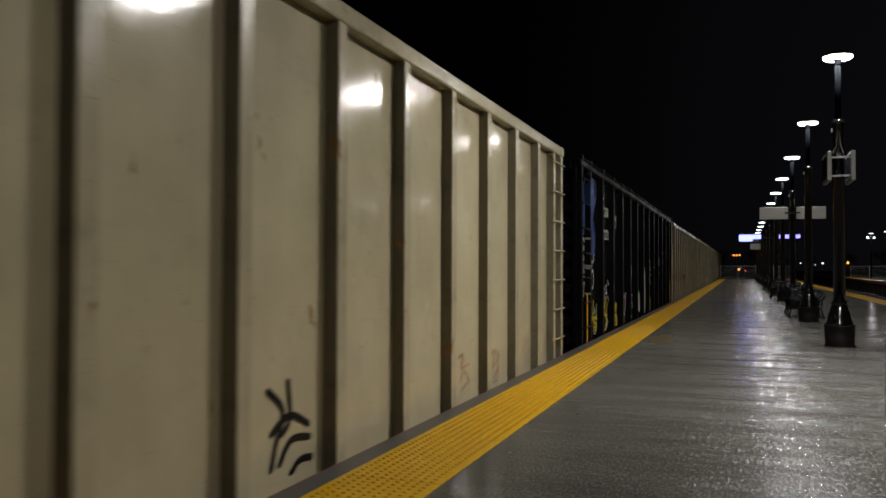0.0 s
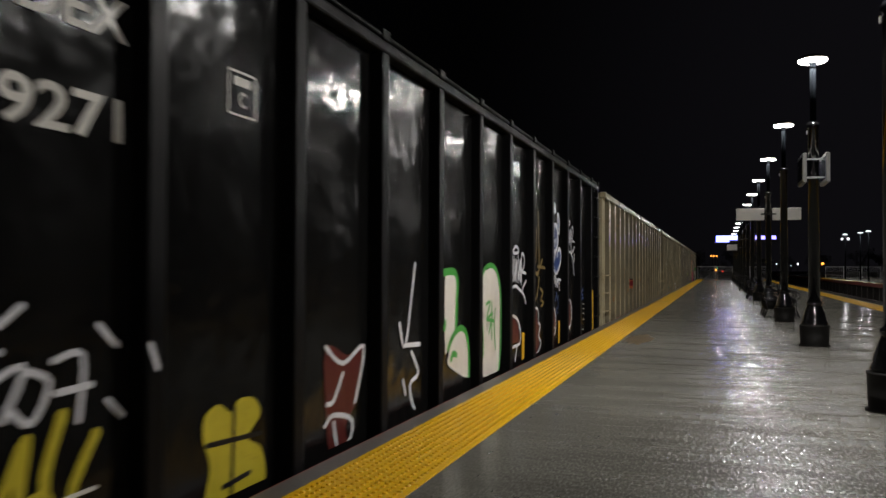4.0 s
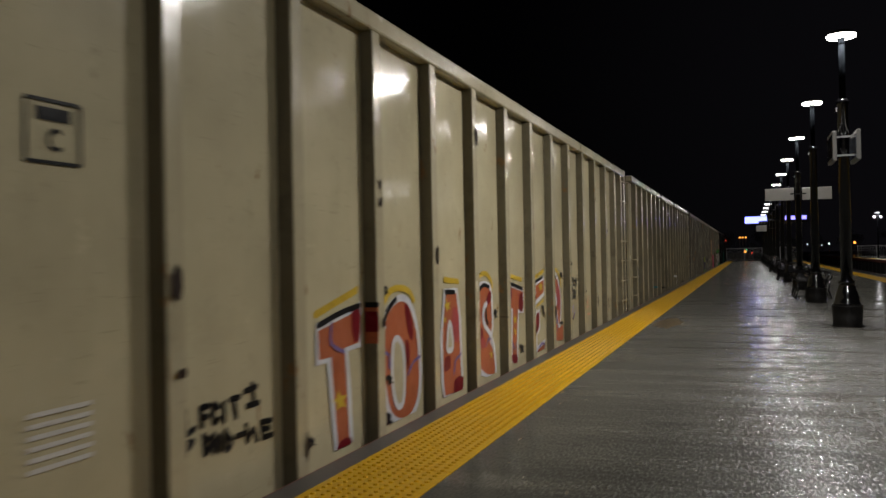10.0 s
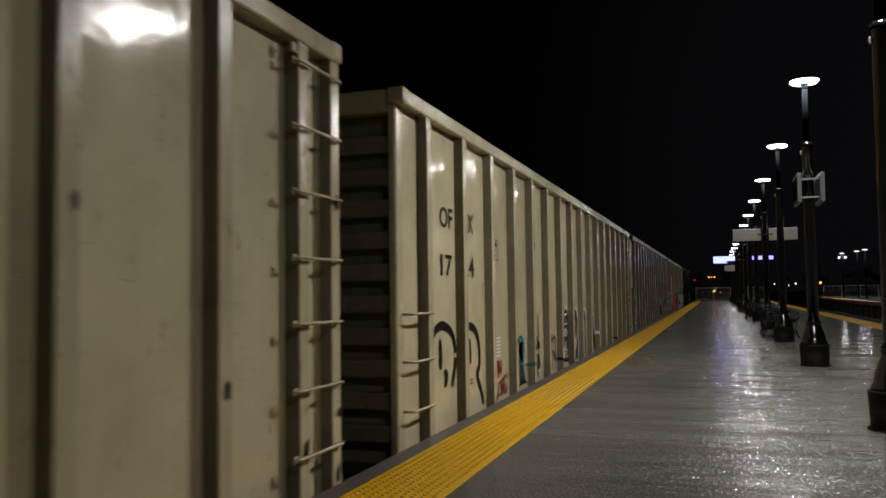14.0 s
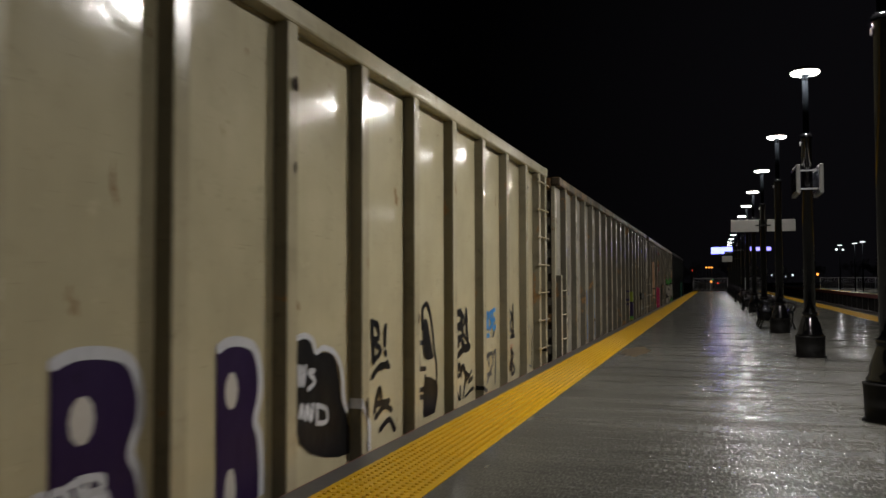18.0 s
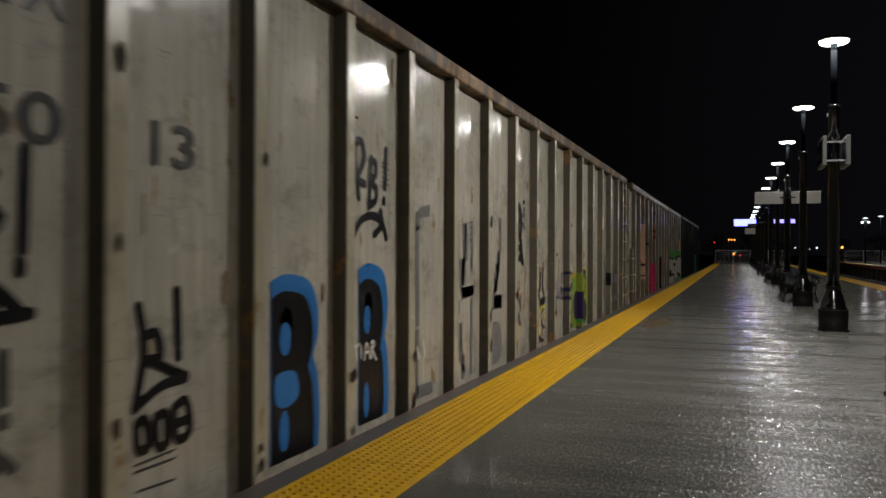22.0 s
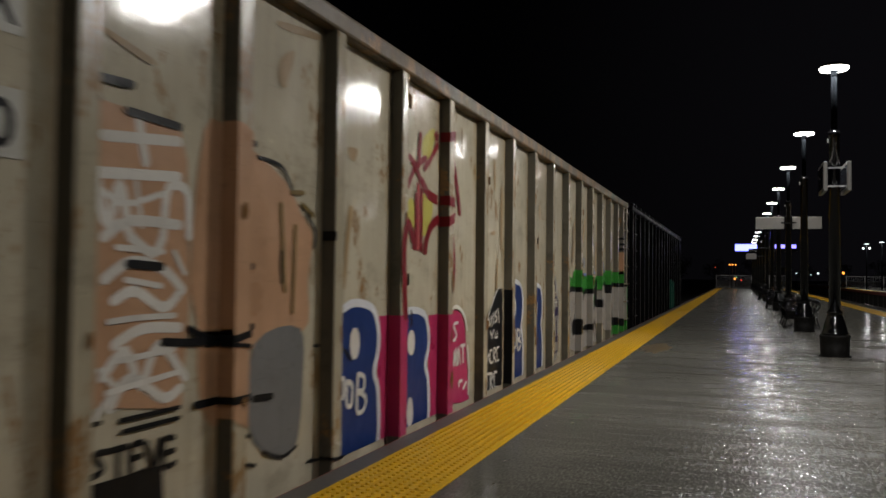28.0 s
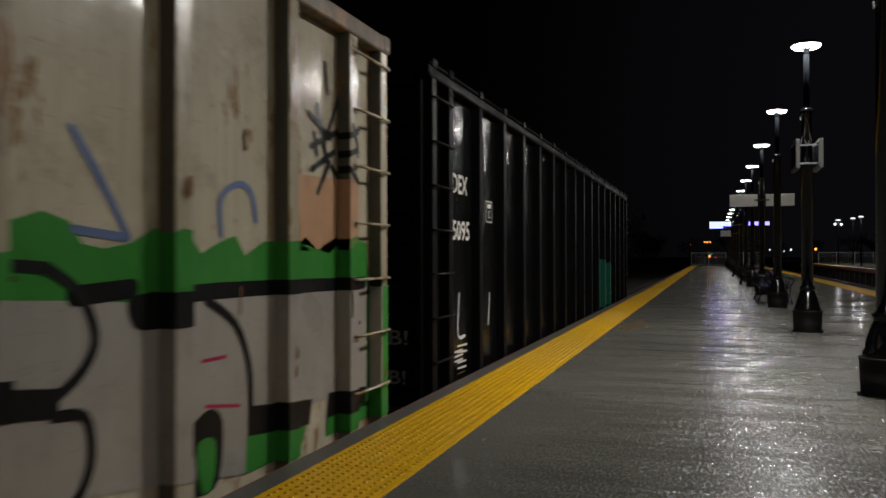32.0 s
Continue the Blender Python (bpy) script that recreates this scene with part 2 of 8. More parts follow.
M_TAN = car_paint("tan_paint", (0.50, 0.443, 0.283), 0.10, 0.15, 0.105, 0.10, gloss=0.27)
M_TANRIB = car_paint("tan_rib_paint", (0.455, 0.402, 0.262), 0.3, 0.35, 0.20, 0.08, 0.0, 0.5)
M_OLD = car_paint("old_tan_paint", (0.435, 0.405, 0.335), 0.4, 0.8, 0.12, 0.13, gloss=0.27, seams=0.4)
M_OLDRIB = car_paint("old_rib_paint", (0.415, 0.378, 0.275), 0.6, 0.6, 0.22, 0.10, 0.0, 0.5)
M_CREAM = car_paint("cream_paint", (0.475, 0.425, 0.315), 0.7, 0.5, 0.12, 0.13, gloss=0.29, seams=0.85)
M_CREAMRIB = car_paint("cream_rib_paint", (0.40, 0.352, 0.252), 1.2, 0.6, 0.22, 0.10, 0.0, 0.5)
# web paints: shade on the posts' sides is put into a darker base colour
M_TANWEB = car_paint("shaded_tan_web", (0.17, 0.15, 0.099), 0.3, 0.6, 0.5, 0.15, 0.0, 0.3)
M_OLDWEB = car_paint("shaded_grimy_old_web", (0.11, 0.10, 0.075), 0.7, 0.7, 0.5, 0.15, 0.0, 0.3)
M_CHORD = car_paint("rusty_chord", (0.115, 0.082, 0.044), 1.6, 0.8, 0.42, 0.35, 0.0, 0.4)
M_CHORD_DK = car_paint("sooty_rusty_chord", (0.078, 0.057, 0.033), 1.6, 0.8, 0.5, 0.45, 0.0, 0.35)
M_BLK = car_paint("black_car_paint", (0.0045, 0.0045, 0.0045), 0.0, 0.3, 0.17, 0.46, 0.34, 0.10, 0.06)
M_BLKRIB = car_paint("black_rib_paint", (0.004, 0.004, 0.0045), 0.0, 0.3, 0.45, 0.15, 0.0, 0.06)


# ---- mesh helpers ----
def box(bm, x0, x1, y0, y1, z0, z1, bev=0.0):
    vs = [bm.verts.new((x, y, z)) for z in (z0, z1) for y in (y0, y1) for x in (x0, x1)]
    fs = [bm.faces.new([vs[i] for i in q]) for q in ((0, 2, 3, 1), (4, 5, 7, 6), (0, 1, 5, 4), (2, 6, 7, 3), (0, 4, 6, 2), (1, 3, 7, 5))]
    if bev:
        es = list({e for f in fs for e in f.edges})
        bmesh.ops.bevel(bm, geom=es, offset=bev, segments=2, affect="EDGES", profile=0.5)
    return vs


def rod(bm, a, b, r, seg=8, r2=None):
    a, b = Vector(a), Vector(b)
    q = (b - a).to_track_quat("Z", "Y")
    r2 = r if r2 is None else r2
    rings = []
    for p, rr in ((a, r), (b, r2)):
        rings.append([bm.verts.new(p + q @ Vector((rr * math.cos(k * math.tau / seg), rr * math.sin(k * math.tau / seg), 0))) for k in range(seg)])
    for k in range(seg):
        f = bm.faces.new((rings[0][k], rings[0][(k + 1) % seg], rings[1][(k + 1) % seg], rings[1][k]))
        f.smooth = True
    bm.faces.new(rings[0][::-1])
    bm.faces.new(rings[1])


def turned(bm, prof, seg=20, x=0, y=0):
    """A turned solid from (radius, height) pairs."""
    rings = [[bm.verts.new((x + r * math.cos(k * math.tau / seg), y + r * math.sin(k * math.tau / seg), z)) for k in range(seg)] for r, z in prof]
    for a, b in zip(rings, rings[1:]):
        for k in range(seg):
            f = bm.faces.new((a[k], a[(k + 1) % seg], b[(k + 1) % seg], b[k]))
            f.smooth = True
    bm.faces.new(rings[0][::-1])
    bm.faces.new(rings[-1])


def tube(bm, pts, r, seg=8):
    """A round bar through the points."""
    pts = [Vector(p) for p in pts]
    rings = []
    for i, p in enumerate(pts):
        d = (pts[min(i + 1, len(pts) - 1)] - pts[max(i - 1, 0)]).normalized()
        q = d.to_track_quat("Z", "Y")
        rings.append([bm.verts.new(p + q @ Vector((r * math.cos(k * math.tau / seg), r * math.sin(k * math.tau / seg), 0))) for k in range(seg)])
    for a, b in zip(rings, rings[1:]):
        sh = min(range(seg), key=lambda s: sum((a[k].co - b[(k + s) % seg].co).length for k in range(seg)))
        for k in range(seg):
            f = bm.faces.new((a[k], a[(k + 1) % seg], b[(k + 1 + sh) % seg], b[(k + sh) % seg]))
            f.smooth = True
    bm.faces.new(rings[0][::-1])
    bm.faces.new(rings[-1])


def mesh_of(name, bm, mat):
    bmesh.ops.recalc_face_normals(bm, faces=bm.faces)
    me = bpy.data.meshes.new(name)
    bm.to_mesh(me)
    bm.free()
    me.materials.append(mat)
    return me


def thing(name, label, category, m=None, group="", kind=""):
    ob = new(name)
    if m is not None:
        ob.matrix_world = m
    return tagged(ob, label, category, group, kind)


def part(name, bm, mat, parent, label=""):
    ob = new(name, mesh_of(name, bm, mat))
    ob.parent = parent
    return tagged(ob, label)


def piece(name, me, parent, m=None):
    ob = new(name, me)
    ob.parent = parent
    if m is not None:
        ob.matrix_basis = m
    return ob


def solid(name, bm, mat, label="", category="", kind="", group=""):
    return tagged(new(name, mesh_of(name, bm, mat)), label, category, group, kind)


# ---- platform and ground ----
EDGE_W, EDGE_E, FAR_Y, NEAR_Y = -2.35, 5.22, 97.0, -14.0
TRACK_X, RAIL_Z = -4.02, -1.22
bm = bmesh.new()
box(bm, EDGE_W + 0.16, EDGE_E - 0.16, NEAR_Y, FAR_Y, -0.35, 0)
platform = solid("platform_floor", bm, M_CONC, "wet grey concrete island platform with puddles", "platform", "structure")
for nm, x0, x1 in (("platform_edge_west", EDGE_W, EDGE_W + 0.16), ("platform_edge_east", EDGE_E - 0.16, EDGE_E)):
    bm = bmesh.new()
    box(bm, x0, x1, NEAR_Y, FAR_Y, -0.35, 0.0)
    solid(nm, bm, M_EDGE, "grey concrete platform edge", "platform edge", "structure")
    bm = bmesh.new()
    s = 1 if x0 > 0 else -1
    xe = x1 if s > 0 else x0
    box(bm, min(xe, xe + s * 0.03), max(xe, xe + s * 0.03), NEAR_Y, FAR_Y, -0.16, -0.012)
    solid("rubbing_board", bm, M_RED, "dull red rubbing board along the platform edge", "rubbing board", "structure")
bm = bmesh.new()
for y in range(-12, 97, 6):
    for x in (EDGE_W + 0.9, 1.4, EDGE_E - 0.9):
        box(bm, x - 0.25, x + 0.25, y, y + 0.5, RAIL_Z - 0.3, -0.35)
solid("platform_piers", bm, M_EDGE, "concrete piers under the platform", "piers", "structure")
bm = bmesh.new()
G = 900
vs = [bm.verts.new(p) for p in ((-G, -G, RAIL_Z - 0.3), (G, -G, RAIL_Z - 0.3), (G, G, RAIL_Z - 0.3), (-G, G, RAIL_Z - 0.3))]
bm.faces.new(vs)
solid("ground", bm, M_GROUND, "dark ground beyond the tracks", "ground", "structure")


def track(xc):
    bm = bmesh.new()
    box(bm, xc - 1.9, xc + 1.9, -40, 260, RAIL_Z - 0.295, RAIL_Z - 0.2)
    solid("ballast", bm, M_BALLAST, "dark crushed stone ballast", "ballast", "structure")
    t = thing("railway_track", "steel railway track on timber ties", "track", pose(xc, 0, 0), kind="structure")
    for sx in (-0.7525, 0.7525):
        b = bmesh.new()
        box(b, sx - 0.035, sx + 0.035, -40, 260, RAIL_Z - 0.045, RAIL_Z, 0.008)
        box(b, sx - 0.01, sx + 0.01, -40, 260, RAIL_Z - 0.13, RAIL_Z - 0.046)
        box(b, sx - 0.07, sx + 0.07, -40, 260, RAIL_Z - 0.15, RAIL_Z - 0.131)
        part("rail", b, M_RAIL, t)
    b = bmesh.new()
    for k in range(-20, 220):
        box(b, -1.3, 1.3, k * 0.6, k * 0.6 + 0.22, RAIL_Z - 0.26, RAIL_Z - 0.15)
    tagged(part("ties", b, M_TIE, t), kind="stuff")


track(TRACK_X)
track(6.92)
track(10.72)


# ---- tactile strips: sheets with rows of domes ----
def tactile(x0, x1):
    t = thing("tactile_strip", "yellow tactile warning strip with truncated domes", "tactile strip", kind="structure", group="tactile strips")
    step = 1.22
    b = bmesh.new()
    box(b, x0 + 0.002, x1 - 0.002, 0.003, step - 0.003, -0.02, 0.006, 0.002)
    tile = mesh_of("tile", b, M_YEL)
    n = int((FAR_Y - 1 - NEAR_Y) / step)
    for k in range(n):
        piece("tile", tile, t, pose(0, NEAR_Y + k * step, 0))
    return t


def domes(x0, x1, y0, y1, parent):
    pitch = 0.061
    verts, faces = [], []
    nx = int((x1 - x0) / pitch)
    off = (x1 - x0 - (nx - 1) * pitch) / 2
    y = y0
    while y < y1:
        for i in range(nx):
            cx, cy = x0 + off + i * pitch, y
            base = len(verts)
            for r, z in ((0.0165, 0.0061), (0.011, 0.0145)):
                for k in range(8):
                    a = k * math.tau / 8
                    verts.append((cx + r * math.cos(a), cy + r * math.sin(a), z))
            for k in range(8):
                faces.append((base + k, base + (k + 1) % 8, base + 8 + (k + 1) % 8, base + 8 + k))
            faces.append(tuple(base + 8 + k for k in range(8)))
        y += pitch
    me = bpy.data.meshes.new("domes")
    me.from_pydata(verts, [], faces)
    me.materials.append(M_YEL)
    ob = new("domes", me)
    ob.parent = parent
    return tagged(ob, kind="stuff")


strip_w = tactile(-2.19, -1.58)
tactile(4.45, 5.06)
domes(-2.19, -1.58, 2.0, 30.0, strip_w)
def stain():
    """A thin worn patch with a ragged outline."""
    rng = random.Random(12)
    b = bmesh.new()
    ring = []
    for k in range(36):
        a = k * math.tau / 36
        r = 1 + 0.22 * rng.uniform(-1, 1)
        ring.append((0.24 * r * math.cos(a), 0.95 * r * math.sin(a)))
    low = [b.verts.new((x, y, 0.0005)) for x, y in ring]
    high = [b.verts.new((x * 0.97, y * 0.97, 0.004)) for x, y in ring]
    for k in range(36):
        b.faces.new((low[k], low[(k + 1) % 36], high[(k + 1) % 36], high[k]))
    b.faces.new(high)
    return solid("floor_patch", b, plain("worn_patch", (0.085, 0.055, 0.016), 0.6, 0.0, 0.9, 22, 0.5), "ragged rust-brown patch worn into the wet platform", "patch")


stain().matrix_world = pose(-1.30, 14.4, 0.0)


# ---- lamp posts ----
def lamp_post():
    t = thing("lamp_post", "black platform lamp post with lit round head on round pedestal", "street lamp", group="platform lamps")
    b = bmesh.new()
    turned(b, [(0.234, 0), (0.234, 0.014), (0.208, 0.018), (0.220, 0.305), (0.224, 0.315), (0.224, 0.332), (0.19, 0.336)], 28)
    part("pedestal", b, M_PED, t, "black-painted round concrete pedestal")
    b = bmesh.new()
    turned(b, [(0.20, 0.33), (0.20, 0.37), (0.175, 0.40), (0.17, 0.46), (0.145, 0.54), (0.115, 0.62), (0.105, 0.66), (0.118, 0.675), (0.118, 0.70), (0.095, 0.72)], 16)
    part("flared_base", b, M_BLACK, t)
    b = bmesh.new()
    turned(b, [(0.088, 0.72), (0.076, 3.45), (0.088, 3.46), (0.088, 3.52), (0.06, 3.55)], 16)
    part("shaft", b, M_BLACK, t)
    b = bmesh.new()
    turned(b, [(0.046, 3.55), (0.043, 4.40)], 12)
    part("upper_pole", b, M_UPPER, t)
    b = bmesh.new()
    turned(b, [(0.043, 4.40), (0.045, 4.45), (0.052, 4.475), (0.075, 4.487), (0.076, 4.491)], 20)
    part("hub", b, M_UPPER, t)
    b = bmesh.new()
    box(b, -0.10, -0.082, -0.02, 0.02, 3.36, 3.42, 0.004)
    part("clamp", b, M_GALV, t)
    b = bmesh.new()
    turned(b, [(0.02, 4.63), (0.10, 4.62), (0.17, 4.60), (0.21, 4.57), (0.223, 4.55), (0.22, 4.545)], 28)
    part("housing", b, M_GREYPOLE, t)
    b = bmesh.new()
    turned(b, [(0.035, 4.492), (0.15, 4.494), (0.195, 4.503), (0.215, 4.52), (0.219, 4.544)], 28)
    part("lens", b, M_LENS, t, "glowing white lens")
    return t


post = lamp_post()
post.matrix_world = pose(LAMP_X, LAMP_Y - LAMP_STEP, 0)
for k in (-2, *range(0, 13)):
    copy_thing(post, pose(LAMP_X, LAMP_Y + k * LAMP_STEP, 0))
# worn only balances lamp power by hand; this first lamp is unseen
lamp_light(LAMP_Y - 2 * LAMP_STEP, worn=0.24)
for k in range(-1, 13):
    lamp_light(LAMP_Y + k * LAMP_STEP, worn=1.2 if k < 0 else 0.9 if k < 1 else 0.36)


# ---- signs on the posts ----
def sign_pair(y):
    t = thing("platform_sign", "two flat sign boxes clamped on both sides of a post", "sign", pose(LAMP_X, y, 0))
    for s in (-1, 1):
        b = bmesh.new()
        box(b, s * 0.165 - 0.03, s * 0.165 + 0.03, -0.42, 0.42, 2.56, 3.01, 0.008)
        sb = part("sign_box", b, M_SIGN_EDGE, t)
        b = bmesh.new()
        box(b, s * 0.165 - 0.034, s * 0.165 + 0.034, -0.37, 0.37, 2.61, 2.96, 0.002)
        part("sign_face", b, M_SIGN_FACE, sb, "dark glossy sign face")
    for z in (2.66, 2.95):
        b = bmesh.new()
        box(b, -0.14, 0.14, -0.105, -0.085, z - 0.012, z + 0.012)
        part("bracket", b, M_GALV, t)
    return t


sign_pair(LAMP_Y)


def cross_sign(y, reach, w, z0, z1):
    t = thing("hanging_sign", "two blank pale sign boards either side of a lamp post", "sign", pose(LAMP_X, y, 0))
    for s in (-1, 1):
        x0 = s * reach if s > 0 else -reach - w
        b = bmesh.new()
        box(b, x0, x0 + w, -0.03, 0.03, z0, z1, 0.006)
        part("board", b, M_SIGN, t)
    b = bmesh.new()
    box(b, -reach - 0.1, reach + 0.1, -0.12, -0.09, (z0 + z1) / 2 - 0.02, (z0 + z1) / 2 + 0.02)
    part("arm", b, M_DARK, t)
    return t


cross_sign(LAMP_Y + 2 * LAMP_STEP, 0.115, 0.80, 2.69, 3.05)


# ---- fences ----
def fence(name, label, m, length, hgt, step=0.14):
    t = thing(name, label, "fence", m)
    b = bmesh.new()
    box(b, 0, length, -0.02, 0.02, hgt - 0.05, hgt)
    part("top_rail", b, M_GALV, t)
    b = bmesh.new()
    box(b, 0, length, -0.02, 0.02, 0.10, 0.14)
    part("bottom_rail", b, M_GALV, t)
    b = bmesh.new()
    box(b, -0.03, 0.03, -0.03, 0.03, 0, hgt + 0.04)
    pm = mesh_of("post", b, M_GALV)
    n = max(1, round(length / 2.0))
    for k in range(n + 1):
        piece("post", pm, t, pose(k * length / n, 0, 0))
    b = bmesh.new()
    count = int((length - 0.02) / step)
    if count < 300:
        box(b, -0.008, 0.008, -0.008, 0.008, 0.141, hgt - 0.051)
        pk = mesh_of("picket", b, M_GALV)
        for k in range(1, count + 1):
            piece("picket", pk, t, pose(k * step, 0, 0))
    else:
        for k in range(1, count + 1):
            box(b, k * step - 0.008, k * step + 0.008, -0.008, 0.008, 0.141, hgt - 0.051)
        tagged(part("picket_row", b, M_GALV, t), kind="stuff")
    return t


fence("end_fence", "grey steel picket fence across the platform end", pose(EDGE_W + 0.1, FAR_Y - 0.3, 0), EDGE_E - EDGE_W - 0.2, 1.45)
bm = bmesh.new()
OPP = 12.4
box(bm, OPP, OPP + 8.8, 8, 200, -0.35, 0)
solid("opposite_platform", bm, M_CONC, "wet concrete platform across the tracks", "platform", "structure")
bm = bmesh.new()
box(bm, OPP + 0.16, OPP + 0.77, 8, 200, 0.0, 0.006)
solid("opposite_tactile_strip", bm, M_YEL, "yellow tactile strip on the far platform", "tactile strip", "structure")
bm = bmesh.new()
box(bm, OPP - 0.03, OPP - 0.003, 8, 200, -0.30, -0.01)
solid("opposite_rubbing_board", bm, M_RED, "dull red board along the far platform edge", "rubbing board", "structure")
bm = bmesh.new()
for y in range(10, 198, 3):
    box(bm, OPP + 0.3, OPP + 0.7, y, y + 0.4, RAIL_Z - 0.3, -0.35)
solid("opposite_piers", bm, M_EDGE, "concrete piers under the far platform", "piers", "structure")
fence("back_fence", "grey steel fence along the back of the far platform", pose(OPP + 8.6, 56, 0, 0, 0, 90), 55.5, 1.5, 0.28)
fence("cross_fence", "pale grey steel fence across the far platform", pose(OPP + 0.25, 112, 0), 8.2, 1.5, 0.2)


# ---- benches ----
def bench(y):
    t = thing("bench", "black double-sided iron bench with slatted seats", "bench", pose(LAMP_X + 0.02, y, 0), "platform benches")
    for yy in (0.0, 0.9, 1.8):
        b = bmesh.new()
        for s in (-1, 1):
            tube(b, [(s * 0.05, yy, 0.02), (s * 0.04, yy, 0.42), (s * 0.10, yy, 0.86)], 0.022, 6)
            tube(b, [(s * 0.40, yy, 0.02), (s * 0.33, yy, 0.22), (s * 0.36, yy, 0.42)], 0.020, 6)
            tube(b, [(s * 0.05, yy, 0.42), (s * 0.36, yy, 0.42)], 0.020, 6)
            tube(b, [(s * 0.07, yy, 0.66), (s * 0.25, yy, 0.68), (s * 0.38, yy, 0.64), (s * 0.42, yy, 0.55), (s * 0.36, yy, 0.46)], 0.020, 6)
        part("end_frame", b, M_BLACK, t)
    b = bmesh.new()
    box(b, -0.026, 0.026, 0.0, 1.8, -0.011, 0.011, 0.006)
    slat = mesh_of("slat", b, M_BLACK)
    for s in (-1, 1):
        for k in range(4):
            piece("slat", slat, t, pose(s * (0.13 + 0.07 * k), 0, 0.452))
        for k in range(4):
            piece("slat", slat, t, pose(s * (0.075 + 0.012 * k), 0, 0.54 + 0.09 * k, 0, 78 * s, 0))
    return t


for k in (1, 3, 5):
    bench(LAMP_Y + k * LAMP_STEP + 1.2)


# ---- information displays ----
M_LED = glow("led_face", (0.20, 0.22, 1.0), 4.0)
M_LED_BLUE = glow("led_face_violet", (0.28, 0.24, 1.0), 2.4)


def display(y):
    t = thing("information_display", "lit electronic train display on a lamp post", "display", pose(0, y, 0))
    for x0, x1, z0, z1 in ((-0.16, 0.95, 2.56, 2.97), (1.75, 2.83, 2.56, 2.97)):
        b = bmesh.new()
        box(b, x0, x1, 0.0, 0.12, z0, z1, 0.01)
        c = part("case", b, M_BLACK, t)
        b = bmesh.new()
        if x0 < 0:
            box(b, x0 + 0.03, x1 - 0.02, -0.012, -0.004, z0 + 0.15, z1 - 0.03)
            box(b, x0 + 0.03, x1 - 0.42, -0.012, -0.004, z0 + 0.03, z0 + 0.149)
            part("led_text", b, M_LED, c, "bright lavender text rows")
        else:
            for k in range(4):
                xx = x0 + 0.04 + k * 0.265
                box(b, xx, xx + 0.21, -0.012, -0.004, z0 + 0.17, z1 - 0.05)
            part("led_text", b, M_LED_BLUE, c, "violet text rows")
    b = bmesh.new()
    box(b, 0.94, 1.76, 0.03, 0.09, 2.72, 2.80)
    part("arm", b, M_BLACK, t)
    b = bmesh.new()
    box(b, 0.41, 0.91, 0.02, 0.05, 2.17, 2.47, 0.004)
    part("notice_board", b, M_SIGN, t, "small pale board below the display")
    b = bmesh.new()
    box(b, 0.90, 1.40, 0.03, 0.05, 2.30, 2.34)
    part("notice_arm", b, M_BLACK, t)
    return t


display(LAMP_Y + 5 * LAMP_STEP - 0.14)


# ---- lamps and lights of the far side ----
def far_lamp(x, y, z, twin=False):
    t = thing("far_lamp", "distant lit lamp on a dark pole on the far platform", "street lamp", pose(x, y, 0), "distant lamps")
    b = bmesh.new()
    turned(b, [(0.09, 0), (0.03, z)], 8)
    part("pole", b, M_UPPER, t)
    b = bmesh.new()
    turned(b, [(0.06, z + 0.001), (0.27, z + 0.01), (0.28, z + 0.05), (0.06, z + 0.11)], 12)
    part("head", b, M_FAR, t)
    if twin:
        for s in (-1, 1):
            b = bmesh.new()
            turned(b, [(0.03, z - 0.62), (0.13, z - 0.52), (0.11, z - 0.40), (0.03, z - 0.36)], 8, s * 0.36)
            part("flood_light", b, M_FAR, t)
            b = bmesh.new()
            rod(b, (0, 0, z - 0.28), (s * 0.36, 0, z - 0.355), 0.025)
            part("arm", b, M_DARK, t)
    lamp_light(y, x, z - 0.02, 0.7)
    return t


M_FAR = glow("far_lamp_glow", (0.93, 0.95, 1.0), 1.8)
far_lamp(14.9, 112.0, 5.45, True)
far_lamp(14.9, 100.6, 5.2)
far_lamp(14.9, 95.5, 5.15)
far_lamp(14.9, 62.0, 5.15)
far_lamp(14.9, 46.0, 5.15)


M_BARK = plain("wet_bark", (0.03, 0.024, 0.018), 0.8, bumps=0.6)
M_LEAF = plain("night_foliage", (0.035, 0.045, 0.025), 0.6, grain=0.5, scale=3)


